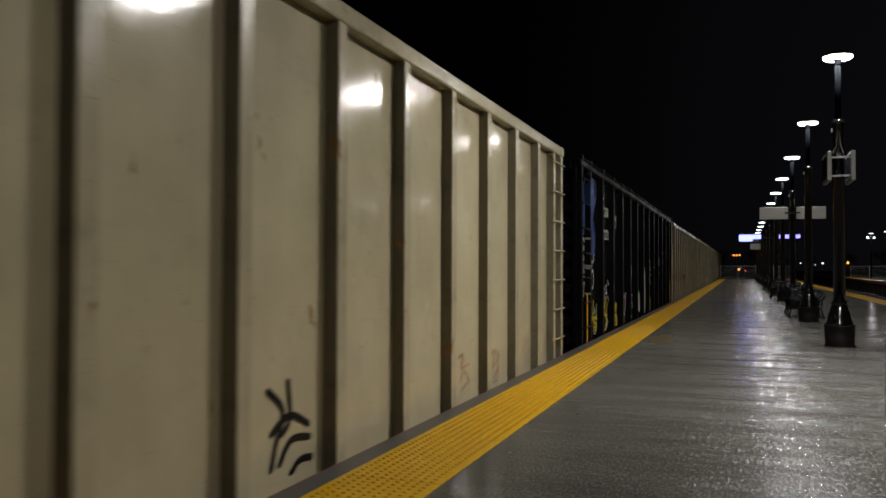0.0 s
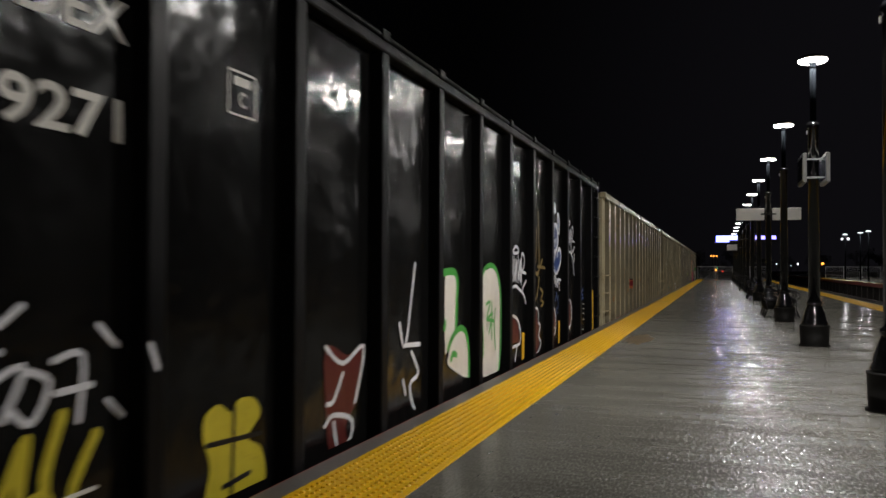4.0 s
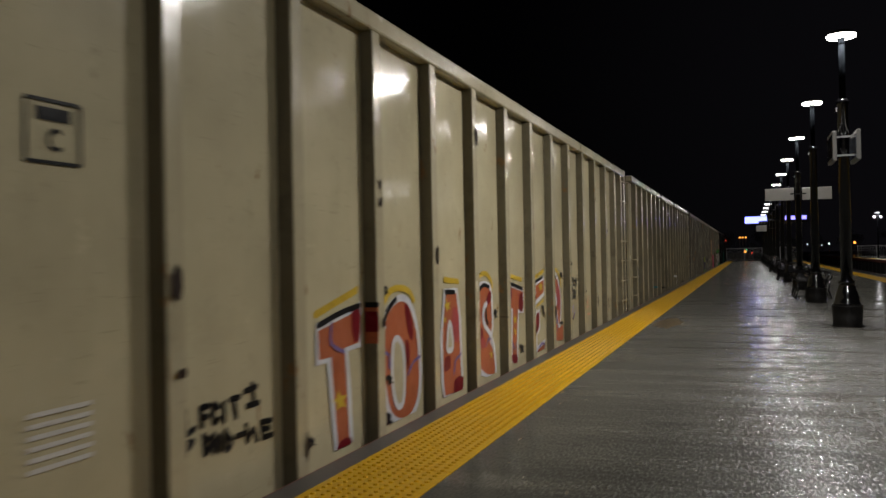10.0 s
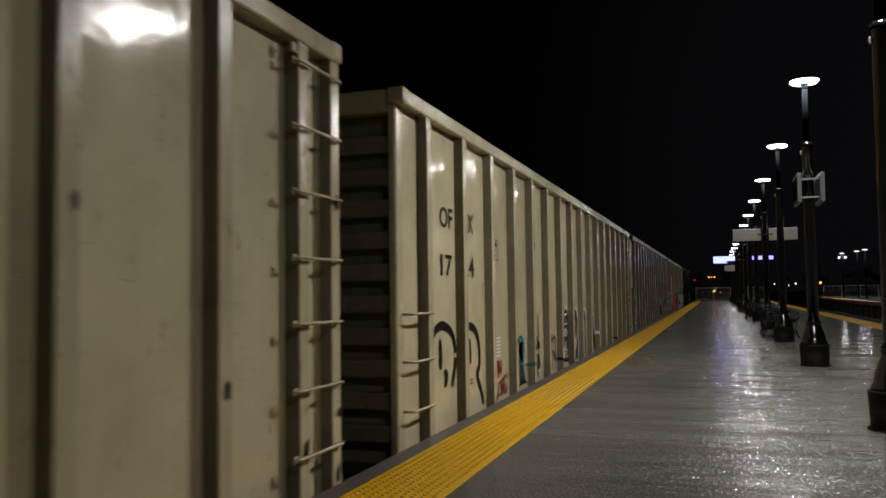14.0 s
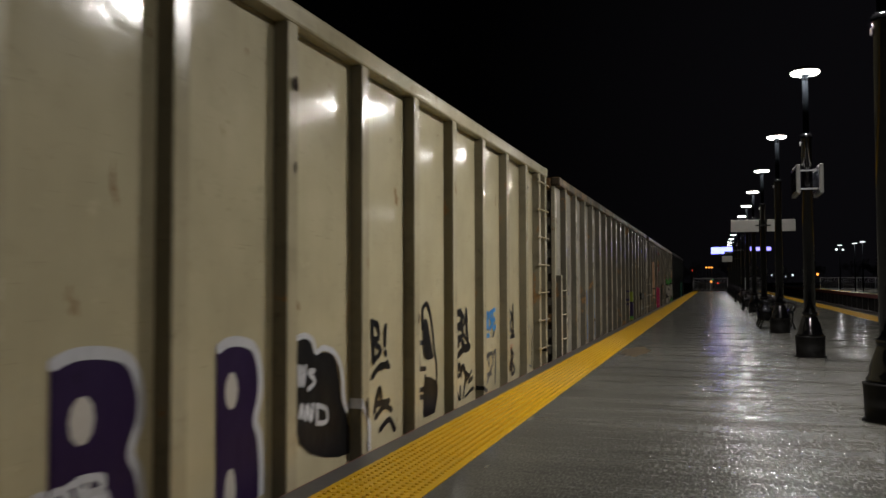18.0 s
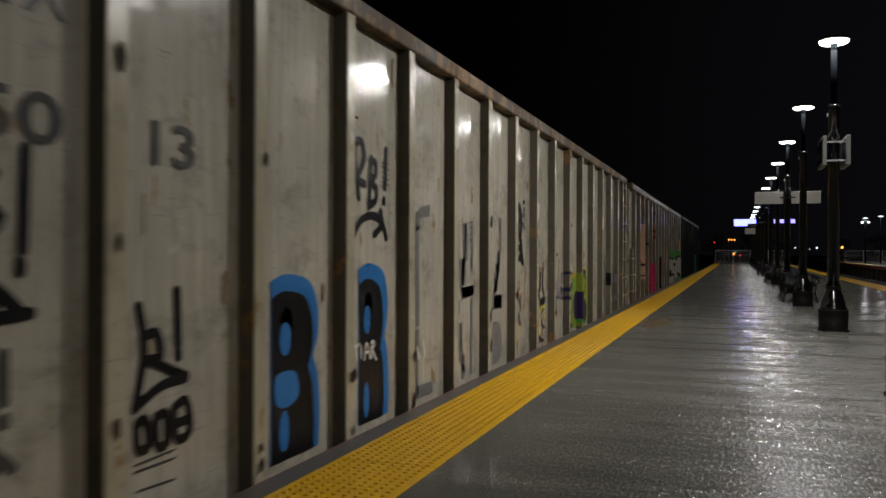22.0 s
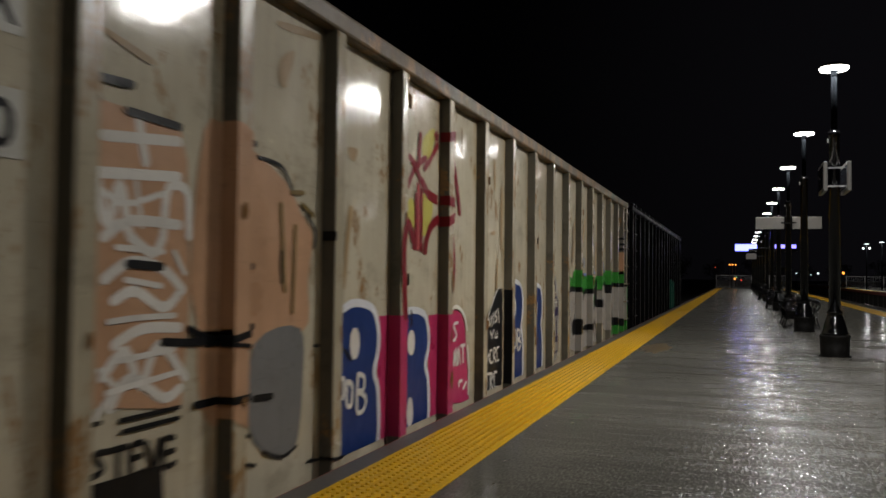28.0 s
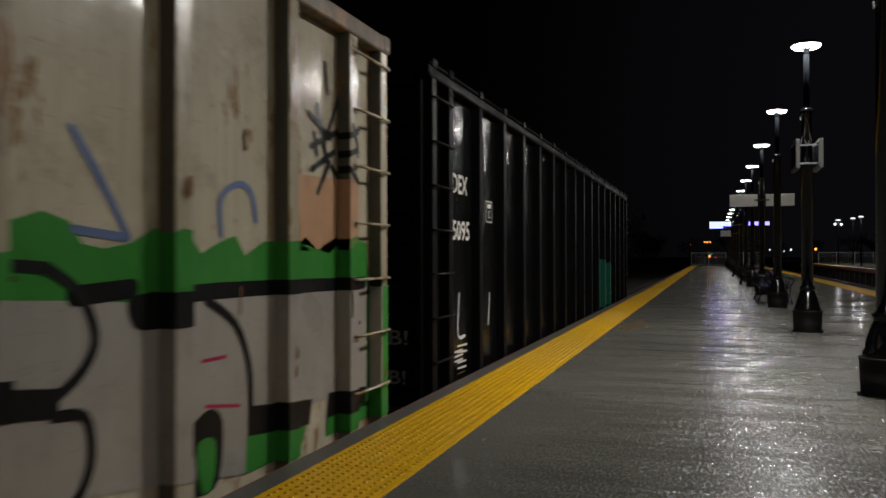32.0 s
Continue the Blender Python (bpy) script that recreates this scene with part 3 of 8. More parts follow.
def tree_meshes(seed, h):
    """A trunk that forks into limbs, and a ragged crown of leaf clumps round their ends."""
    rng = random.Random(seed)
    wood = bmesh.new()
    rod(wood, (0, 0, 0), (0, 0, h * 0.45), 0.16, 8, 0.10)
    tips = [(0, 0, h * 0.72)]
    rod(wood, (0, 0, h * 0.45), tips[0], 0.10, 6, 0.03)
    for k in range(7):
        a = k * 0.9 + rng.uniform(-0.3, 0.3)
        z0 = h * rng.uniform(0.28, 0.5)
        tip = (math.cos(a) * h * rng.uniform(0.16, 0.32), math.sin(a) * h * rng.uniform(0.16, 0.32), z0 + h * rng.uniform(0.10, 0.38))
        rod(wood, (0, 0, z0), tip, 0.06, 6, 0.02)
        tips.append(tip)
    leaf = bmesh.new()
    for tip in tips:
        reach = h * rng.uniform(0.10, 0.17)
        for k in range(70):
            d = Vector((rng.gauss(0, 1), rng.gauss(0, 1), rng.gauss(0, 0.8))).normalized() * reach * rng.random() ** 0.4
            q = Matrix.Translation(Vector(tip) + d) @ Matrix.Rotation(rng.uniform(0, 6.3), 4, Vector((rng.gauss(0, 1), rng.gauss(0, 1), rng.gauss(0, 1))).normalized())
            w = rng.uniform(0.10, 0.24)
            leaf.faces.new([leaf.verts.new(q @ Vector(c)) for c in ((-w, 0, 0), (0, -w * 0.6, 0.05), (w, 0, 0), (0, w * 0.6, 0.05))])
    return mesh_of("trunk", wood, M_BARK), mesh_of("crown", leaf, M_LEAF)


TREES = [tree_meshes(k, 6.5 + 0.5 * k) for k in range(4)]


def tree(x, y, k, turn):
    t = thing("tree", "dark leafy tree beyond the station at night", "tree", pose(x, y, RAIL_Z - 0.3, 0, 0, turn), "trees beyond the station")
    for name, me in zip(("trunk", "crown"), TREES[k % 4]):
        piece(name, me, t)


tree_rng = random.Random(4)
for k in range(11):
    tree(-9.5 - tree_rng.uniform(0, 2.5), 60 + 11 * k + tree_rng.uniform(-2, 2), k, tree_rng.uniform(0, 360))
for k in range(13):
    tree(23.5 + tree_rng.uniform(0, 4) + 0.35 * k, 62 + 9 * k + tree_rng.uniform(-2, 2), k + 1, tree_rng.uniform(0, 360))
for k in range(8):
    tree(-4 + 6.5 * k + tree_rng.uniform(-1.5, 1.5), 196 + tree_rng.uniform(0, 8), k + 2, tree_rng.uniform(0, 360))


def signal(name, label, x, y, z, r, mat):
    t = thing(name, label, "light", pose(x, y, RAIL_Z - 0.3))
    hh = z - RAIL_Z + 0.3
    b = bmesh.new()
    turned(b, [(0.07, 0), (0.05, hh - r)], 8)
    part("pole", b, M_DARK, t)
    b = bmesh.new()
    bmesh.ops.create_uvsphere(b, u_segments=10, v_segments=6, radius=r, matrix=Matrix.Translation((0, 0, hh)))
    part("bulb", b, mat, t)
    return t


M_AMBER = glow("amber_glow", (1.0, 0.32, 0.05), 2.5)
M_REDL = glow("red_glow", (1.0, 0.06, 0.03), 2.0)
M_GREENL = glow("green_glow", (0.1, 0.9, 0.45), 1.2)
M_COOL = glow("cool_glow", (0.85, 0.93, 1.0), 1.6)
for x, z in ((-1.55, 3.85), (-1.0, 3.85), (-0.4, 3.85)):
    signal("street_light", "distant amber street light", x, 180, z, 0.17, M_AMBER)
signal("street_light", "distant amber street light", 4.3, 180, 3.85, 0.15, M_AMBER)
signal("street_light", "distant amber street light", 19.8, 180, 2.3, 0.26, M_AMBER)
signal("street_light", "distant cool white street light", 15.2, 180, 2.2, 0.20, M_COOL)
signal("street_light", "distant cool white street light", 11.2, 180, 2.2, 0.13, M_COOL)
signal("street_light", "distant cool white street light", 13.9, 180, 1.9, 0.10, M_COOL)
signal("traffic_light", "distant amber lamp behind the fence", -0.5, 150, 0.95, 0.22, M_AMBER)
signal("traffic_light", "distant red lamp behind the fence", 0.6, 150, 0.72, 0.12, M_REDL)
signal("traffic_light", "distant green lamp behind the fence", -0.2, 152, 1.25, 0.10, M_GREENL)
signal("traffic_light", "distant red lamp beyond the train", -4.6, 190, 3.4, 0.10, M_REDL)


# ---- freight cars ----
WHEEL, WHEELS = 0.42, []   # wheel radius; every wheelset with its place on its car
XR, XP, PL = 1.60, 1.50, 1.22   # rib face, panel face, platform level over the rail


def panel_mesh(w, z0, z1, mat, seed):
    """A slightly bulged and dented sheet between two ribs."""
    rng = random.Random(seed)
    ph = [rng.uniform(0, 9) for _ in range(4)]
    b = bmesh.new()
    ny, nz = 7, 14
    g = []
    for j in range(nz + 1):
        row = []
        for i in range(ny + 1):
            a, c = i / ny, j / nz
            e = math.sin(math.pi * a) * math.sin(math.pi * c)
            dx = -0.004 * e - 0.0015 * e * math.sin(5 * c + ph[0]) - 0.002 * e * noise.noise((a * 2 + ph[1], c * 4 + ph[2], ph[3]))
            row.append(b.verts.new((XP + dx, a * w, PL + z0 + c * (z1 - z0))))
        g.append(row)
    for j in range(nz):
        for i in range(ny):
            f = b.faces.new((g[j][i], g[j][i + 1], g[j + 1][i + 1], g[j + 1][i]))
            f.smooth = True
    me = bpy.data.meshes.new("panel")
    b.to_mesh(me)
    b.free()
    me.materials.append(mat)
    return me


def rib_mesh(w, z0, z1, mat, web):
    """A side post: painted face, and webs whose paint is darkened to hold their shade."""
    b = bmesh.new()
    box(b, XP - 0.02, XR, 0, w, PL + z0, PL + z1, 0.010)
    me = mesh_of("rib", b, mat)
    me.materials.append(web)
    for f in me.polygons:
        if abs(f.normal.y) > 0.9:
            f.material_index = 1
    return me


def grab(bm, x, y0, y1, z, r=0.012):
    tube(bm, [(x - 0.10, y0, z), (x - 0.015, y0, z), (x, y0 + 0.02, z), (x, y1 - 0.02, z), (x - 0.015, y1, z), (x - 0.10, y1, z)], r, 6)


def freight_car(label, start, ribs, end, m_panel, m_rib, m_web, top=2.945, chord=0.14, rib_w=0.13, black=False, rusty=None):
    """start: the end that comes first; ribs: near edges of the side posts; all along the train."""
    car = thing("freight_car", label, "freight car", pose(TRACK_X, start, RAIL_Z), "train of freight cars")
    L = end - start
    zb, zt = -0.02, top - chord
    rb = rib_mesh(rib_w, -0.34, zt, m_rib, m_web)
    edges = [r - start for r in ribs]
    # the pale cars have one sheet up to the second post; on the rusty ones a short first post stands before it
    for i, y in enumerate(edges):
        if i or black:
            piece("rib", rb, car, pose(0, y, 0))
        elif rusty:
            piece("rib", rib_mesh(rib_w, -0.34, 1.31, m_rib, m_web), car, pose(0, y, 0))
    seams = edges if black else edges[1:]
    stops = [0.0] + seams + [L]
    cache = {}
    for i in range(len(stops) - 1):
        y0 = stops[i] + (rib_w if i else 0.0)
        w = stops[i + 1] - y0
        key = (round(w, 1), i % 5)
        if key not in cache:
            cache[key] = panel_mesh(w + 0.02, -0.34, zt, m_panel, i * 7 + len(ribs))
        piece("panel", cache[key], car, pose(0, y0 - 0.01, 0))
    for s in (1, -1):
        b = bmesh.new()
        a, c = sorted((s * (XP - 0.06), s * XR))
        box(b, a, c, -0.02, L + 0.02, PL + zt, PL + top, 0.02)
        part("top_chord", b, rusty or m_rib, car)
        b = bmesh.new()
        a, c = sorted((s * (XP - 0.06), s * (XR - 0.02)))
        box(b, a, c, 0, L, PL - 0.60, PL - 0.342, 0.01)
        part("side_sill", b, m_rib, car)
    b = bmesh.new()
    box(b, -XP, -XP + 0.02, 0, L, PL + zb, PL + zt)
    part("far_side", b, m_panel, car)
    b = bmesh.new()
    box(b, -XP + 0.03, XP - 0.03, 0.1, L - 0.1, PL - 0.3, PL - 0.2)
    part("floor", b, M_DARK, car)
    for y, s in ((0.0, 1), (L, -1)):
        b = bmesh.new()
        y0 = y + s * 0.14
        box(b, -XP + 0.021, XP - 0.005, min(y0, y0 + s * 0.02), max(y0, y0 + s * 0.02), PL - 0.4, PL + top - 0.02)
        # ends of the pale and rusty cars share the webs' shade-darkened paint
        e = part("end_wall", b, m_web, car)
        for k in range(10):
            b = bmesh.new()
            z = PL - 0.02 + k * 0.27
            box(b, -XP + 0.02, XP - 0.01, min(y0, y0 - s * 0.10), max(y0, y0 - s * 0.10), z, z + 0.15, 0.02)
            part("end_stiffener", b, m_web, e)
        b = bmesh.new()
        a, c = sorted((y, y + s * 0.15))
        box(b, XP - 0.06, XP + 0.012, a, c, PL - 0.4, PL + zt, 0.012)
        part("corner_post", b, m_rib, car)
        b = bmesh.new()
        a, c = sorted((y - s * 0.03, y + s * 0.13))
        box(b, -XP + 0.07, XP - 0.062, a, c, PL + zt - 0.06, PL + top - 0.004, 0.015)
        part("end_chord", b, rusty or m_rib, car)
        b = bmesh.new()
        a, c = sorted((y - s * 0.045, y + s * 0.10))
        box(b, XP - 0.05, XR + 0.006, a, c, PL + zt + 0.012, PL + top + 0.006, 0.022)
        part("corner_cap", b, rusty or m_rib, car)
        b = bmesh.new()
        c0 = y - s * 0.55
        box(b, -0.12, 0.12, min(c0, y + s * 0.5), max(c0, y + s * 0.5), 0.72, 0.98, 0.03)
        part("coupler", b, M_DARK, car)
    for yc in (2.4, L - 2.4):
        b = bmesh.new()
        box(b, -1.0, 1.0, yc - 0.25, yc + 0.25, 0.35, PL - 0.3, 0.03)
        part("bolster", b, M_DARK, car)
        for s in (-1, 1):
            b = bmesh.new()
            box(b, s * 0.98 - 0.08, s * 0.98 + 0.08, yc - 1.15, yc + 1.15, 0.36, 0.62, 0.05)
            part("side_frame", b, M_DARK, car)
        for dy in (-0.88, 0.88):
            b = bmesh.new()
            for s in (-1, 1):
                a, c = sorted((s * 0.70, s * 0.83))
                rod(b, (a, 0, 0), (c, 0, 0), WHEEL, 20)
            rod(b, (-0.7, 0, 0), (0.7, 0, 0), 0.08, 10)
            w = part("wheelset", b, M_RAIL, car)
            w.matrix_basis = pose(0, yc + dy, WHEEL)
            WHEELS.append((w, yc + dy))
    # handholds at the leading end, ladder at the trailing end
    for z in (() if black else (0.24, 0.65, 1.05)):
        b = bmesh.new()
        grab(b, XR + 0.02, 0.10, edges[1] + 0.08, PL + z, 0.013)
        part("handhold", b, m_rib if not black else M_DARK, car)
    add_ladder(car, L - 0.64, L - 0.03, zt, m_rib)
    if black:
        add_ladder(car, 0.62, 0.05, zt, m_rib)
    if black:
        for s in (1, -1):
            b = bmesh.new()
            tube(b, [(s * (XR - 0.03), 0.0, PL + top + 0.03), (s * (XR - 0.03), L, PL + top + 0.03)], 0.028, 6)
            part("top_pipe", b, m_rib, car)
        for y in edges:
            b = bmesh.new()
            box(b, XR - 0.08, XR + 0.015, y - 0.02, y + 0.12, PL + top - 0.01, PL + top + 0.075, 0.012)
            part("bracket", b, m_rib, car)
    car["paint_start"], car["paint_ribs"], car["paint_rib_w"], car["paint_length"] = start, [start + y for y in seams], rib_w, L
    return car


def add_ladder(car, y0, y1, zt, mat):
    """Rungs on stand-offs across the two end posts."""
    s = 1 if y1 > y0 else -1
    b = bmesh.new()
    box(b, XR - 0.012, XR + 0.008, y0 - 0.03, y0 + 0.03, PL + zt - 0.09, PL + zt - 0.03, 0.004)
    ladder = part("ladder", b, mat, car, "painted ladder of round rungs")
    b = bmesh.new()
    tube(b, [(XR - 0.01, y0, PL), (XR + 0.022, y0, PL), (XR + 0.032, y0 + s * 0.02, PL), (XR + 0.032, y1 - s * 0.03, PL), (XR + 0.022, y1 - s * 0.01, PL), (XR - 0.006, y1 - s * 0.01, PL)], 0.0115, 6)
    box(b, XR - 0.004, XR + 0.006, y0 - 0.022, y0 + 0.022, PL - 0.022, PL + 0.022, 0.004)
    rung = mesh_of("rung", b, mat)
    z = 0.235
    while z < zt - 0.1:
        piece("rung", rung, ladder, pose(0, 0, z))
        z += 0.405


def rib_row(first, n, step, last):
    """End post, regular posts, the odd last posts."""
    return [first - 0.5] + [first + k * step for k in range(n)] + last


RIB = 1.093
CARS = []


def add_car(start, *a, **k):
    car = freight_car(a[0], start, *a[1:], **k)
    CARS.append((start, car))
    return car


car_a = add_car(-6.2, "pale tan high-sided freight car with small tags", rib_row(-5.66, 15, RIB, [10.54, 11.02]), 11.17, M_TAN, M_TANRIB, M_TANWEB)
car_b = add_car(12.62, "black high-sided freight car with white and coloured graffiti tags", [12.64, 13.45] + [14.78 + 1.34 * k for k in range(12)] + [30.44], 30.58, M_BLK, M_BLKRIB, M_BLKRIB, top=2.97, chord=0.10, black=True)
car_c = add_car(31.83, "pale tan high-sided freight car with orange block letters", rib_row(32.37, 16, RIB, [49.62, 50.06]), 50.2, M_TAN, M_TANRIB, M_TANWEB)
car_d = add_car(51.45, "pale tan high-sided freight car with dark bubble letters", rib_row(51.98, 16, RIB, [69.25, 69.7]), 69.85, M_TAN, M_TANRIB, M_TANWEB)
car_e = add_car(71.0, "grimy whitish freight car with black and blue tags", rib_row(71.53, 16, RIB, [88.72, 89.2]), 89.35, M_OLD, M_OLDRIB, M_OLDWEB, rusty=M_CHORD_DK)
car_f = add_car(90.55, "rusty cream freight car covered in colourful graffiti", rib_row(91.15, 16, RIB, [108.42, 108.98]), 109.13, M_CREAM, M_CREAMRIB, M_OLDWEB, rusty=M_CHORD, top=2.93)
car_g = add_car(110.15, "black high-sided freight car at the end of the train", rib_row(110.7, 16, RIB, [127.9]), 128.1, M_BLK, M_BLKRIB, M_BLKRIB, chord=0.10, black=True)


# ---- paint on the cars: tags, bubbles, stencils ----
def spray(name, col, rough=0.34):
    return car_paint(name, col, 0.02, 0.3, rough, 0.3, 0.0, 0.14)


WHITE = spray("white_spray", (0.56, 0.57, 0.60))
PALE = spray("pale_stencil", (0.60, 0.58, 0.53))
CHALK = spray("chalky_fill", (0.30, 0.28, 0.25))
MILK = spray("milky_roller_paint", (0.56, 0.53, 0.48))
CREAMW = spray("cream_spray", (0.52, 0.47, 0.36))
INK = spray("black_spray", (0.009, 0.009, 0.010))
DARK = INK
GREYINK = spray("worn_black_spray", (0.07, 0.068, 0.065))
GREYB = spray("grey_roller_paint", (0.16, 0.16, 0.155))
DKROLL = spray("dark_roller_paint", (0.15, 0.148, 0.14))
ORANGE = spray("orange_marker", (0.42, 0.15, 0.05))
FADED_ORANGE = spray("faded_orange_marker", (0.36, 0.22, 0.13))
BLUE = spray("blue_spray", (0.012, 0.032, 0.13))
DULL_BLUE = spray("hazy_blue_spray", (0.022, 0.038, 0.105))
NEON = spray("blue_line_spray", (0.035, 0.07, 0.36))
SKY = spray("sky_blue_spray", (0.05, 0.22, 0.50))
SKYB = spray("bright_blue_spray", (0.03, 0.16, 0.42))
STEELBLUE = spray("faint_blue_spray", (0.13, 0.18, 0.32))
YELLOW = spray("yellow_spray", (0.45, 0.38, 0.03))
LEMON = spray("lemon_spray", (0.42, 0.38, 0.08))
OCHRE = spray("ochre_spray", (0.40, 0.29, 0.05))
GOLD = spray("gold_spray", (0.16, 0.11, 0.035))
YEL_STRIPE = spray("yellow_reflector", (0.62, 0.36, 0.02))
DARK_RED = spray("dark_red_spray", (0.075, 0.014, 0.012))
RED = spray("red_spray", (0.17, 0.012, 0.018))
MAGENTA = spray("magenta_spray", (0.40, 0.03, 0.10))
PURPLE = spray("purple_spray", (0.028, 0.014, 0.055))
VIOLET = spray("violet_marker", (0.16, 0.11, 0.26))
VIOLET_DK = spray("dark_violet_spray", (0.030, 0.022, 0.065))
GREEN = spray("green_spray", (0.038, 0.21, 0.034))
LEAFGREEN = spray("bright_green_spray", (0.05, 0.26, 0.045))
YELGRN = spray("yellow_green_spray", (0.22, 0.27, 0.04))
OLIVE = spray("olive_spray", (0.10, 0.17, 0.03))
TEAL = spray("teal_spray", (0.02, 0.15, 0.17))
TEALGRN = spray("teal_green_spray", (0.01, 0.09, 0.06))
PEACH = spray("peach_spray", (0.45, 0.265, 0.155))
PATCH = spray("stencil_patch", (0.50, 0.49, 0.44))
TANFILL = spray("bare_tan_paint", (0.43, 0.385, 0.25))
PINK = spray("pink_spray", (0.36, 0.07, 0.07))
RUSTY = spray("rust_stain", (0.30, 0.205, 0.10), 0.4)
BRICK = spray("brick_orange_spray", (0.40, 0.115, 0.05))
STARY = spray("star_yellow_spray", (0.55, 0.38, 0.04))


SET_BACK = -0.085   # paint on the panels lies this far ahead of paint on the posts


def clip(poly, lim, keep_above):
    """The part of a polygon on one side of a line across the car."""
    res = []
    for i in range(len(poly)):
        a, b = poly[i - 1], poly[i]
        ia, ib = (a[0] >= lim, b[0] >= lim) if keep_above else (a[0] <= lim, b[0] <= lim)
        if ia != ib:
            k = (lim - a[0]) / (b[0] - a[0])
            res.append((lim, *(a[c] + k * (b[c] - a[c]) for c in (1, 2))))
        if ib:
            res.append(b)
    return res


def on_car(car, name, mat, polys, layer, nudge=0):
    """Lay a flat shape on a car's side: on panels, on post faces and on the posts' leading sides."""
    start, ribs, rw, length = car["paint_start"], list(car["paint_ribs"]), car["paint_rib_w"], car["paint_length"]
    index, faces = {}, []

    def add(ps):
        ids = []
        for p in ps:
            k = (round(p[0], 5), round(p[1], 4), round(p[2], 4))
            i = index.setdefault(k, len(index))
            if i not in ids:
                ids.append(i)
        if len(ids) > 2:
            faces.append(ids)

    lift = 0.003 + 0.0016 * layer + 0.00025 * (nudge % 6)
    lo = min(p[0] for q in polys for p in q)
    hi = max(p[0] for q in polys for p in q)
    # paint that ends at a post stays off its face
    bare = [r for r in ribs if (r + 0.022 < hi < r + 0.13 and lo < r - 0.01) or (r - 0.02 < lo < r + rw and hi > r + rw + 0.1)]
    stops = [start] + ribs + [start + length]
    wrap = {round(r, 4): -lift for r in ribs}
    wrap.update({round(r + rw, 4): lift for r in ribs})

    def lay(x, q):
        add([(x + p[2], p[0] - start + wrap.get(round(p[0], 4), 0.0), PL + p[1]) for p in q])

    for poly in polys:
        poly = [(p[0], max(p[1], -0.02), p[2] if len(p) > 2 else 0.0) for p in poly]
        a0, b0 = min(p[0] for p in poly), max(p[0] for p in poly)
        for i in range(len(stops) - 1):
            a = stops[i] + (rw if i else 0)
            b = stops[i + 1]
            if b0 > a and a0 < b:
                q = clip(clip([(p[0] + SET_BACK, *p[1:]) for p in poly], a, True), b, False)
                if len(q) > 2:
                    lay(XP + lift, q)
            if i and stops[i] not in bare:
                r = stops[i]
                if b0 > r and a0 < r + rw:
                    q = clip(clip(poly, r, True), r + rw, False)
                    if len(q) > 2:
                        lay(XR + lift, q)
                for e, y in ((r, r - start - lift), (r + rw, r + rw - start + lift)):
                    if not a0 < e < b0:
                        continue
                    zs = []
                    for k in range(len(poly)):
                        p, s = poly[k - 1], poly[k]
                        if (p[0] < e) != (s[0] < e):
                            k2 = (e - p[0]) / (s[0] - p[0])
                            zs.append((p[1] + k2 * (s[1] - p[1]), p[2] + k2 * (s[2] - p[2])))
                    zs.sort()
                    for (z0, l0), (z1, l1) in zip(zs[::2], zs[1::2]):
                        add([(XP + lift + l0, y, PL + z0), (XR + lift + l0, y, PL + z0), (XR + lift + l1, y, PL + z1), (XP + lift + l1, y, PL + z1)])
    if not faces:
        return None
    # what lies apart, on panels and posts, is a piece of its own
    root = list(range(len(index)))

    def top(i):
        while root[i] != i:
            root[i] = root[root[i]]
            i = root[i]
        return i

    for f in faces:
        for i in f[1:]:
            root[top(i)] = top(f[0])
    isles = {}
    for f in faces:
        isles.setdefault(top(f[0]), []).append(f)
    places = list(index)
    made = []
    for isle in ([faces] if name == "small_print" else isles.values()):
        used = {}
        for f in isle:
            for i in f:
                used.setdefault(i, len(used))
        me = bpy.data.meshes.new(name)
        me.from_pydata([places[i] for i in used], [], [[used[i] for i in f] for f in isle])
        me.materials.append(mat)
        ob = new(name, me)
        ob.parent = car
        made.append(ob)
    return made[0]


def curve_points(pts, closed=False, n=4):
    """A smooth line through a few points."""
    m = len(pts)
    if m < 3:
        return list(pts)
    res = []
    for i in range(m if closed else m - 1):
        p = [pts[(i + k) % m] if closed else pts[min(max(i + k, 0), m - 1)] for k in (-1, 0, 1, 2)]
        for k in range(n):
            t = k / n
            res.append(tuple(0.5 * (2 * p[1][c] + (p[2][c] - p[0][c]) * t + (2 * p[0][c] - 5 * p[1][c] + 4 * p[2][c] - p[3][c]) * t * t + (3 * p[1][c] - p[0][c] - 3 * p[2][c] + p[3][c]) * t ** 3) for c in (0, 1)))
    if not closed:
        res.append(tuple(pts[-1]))
    return res


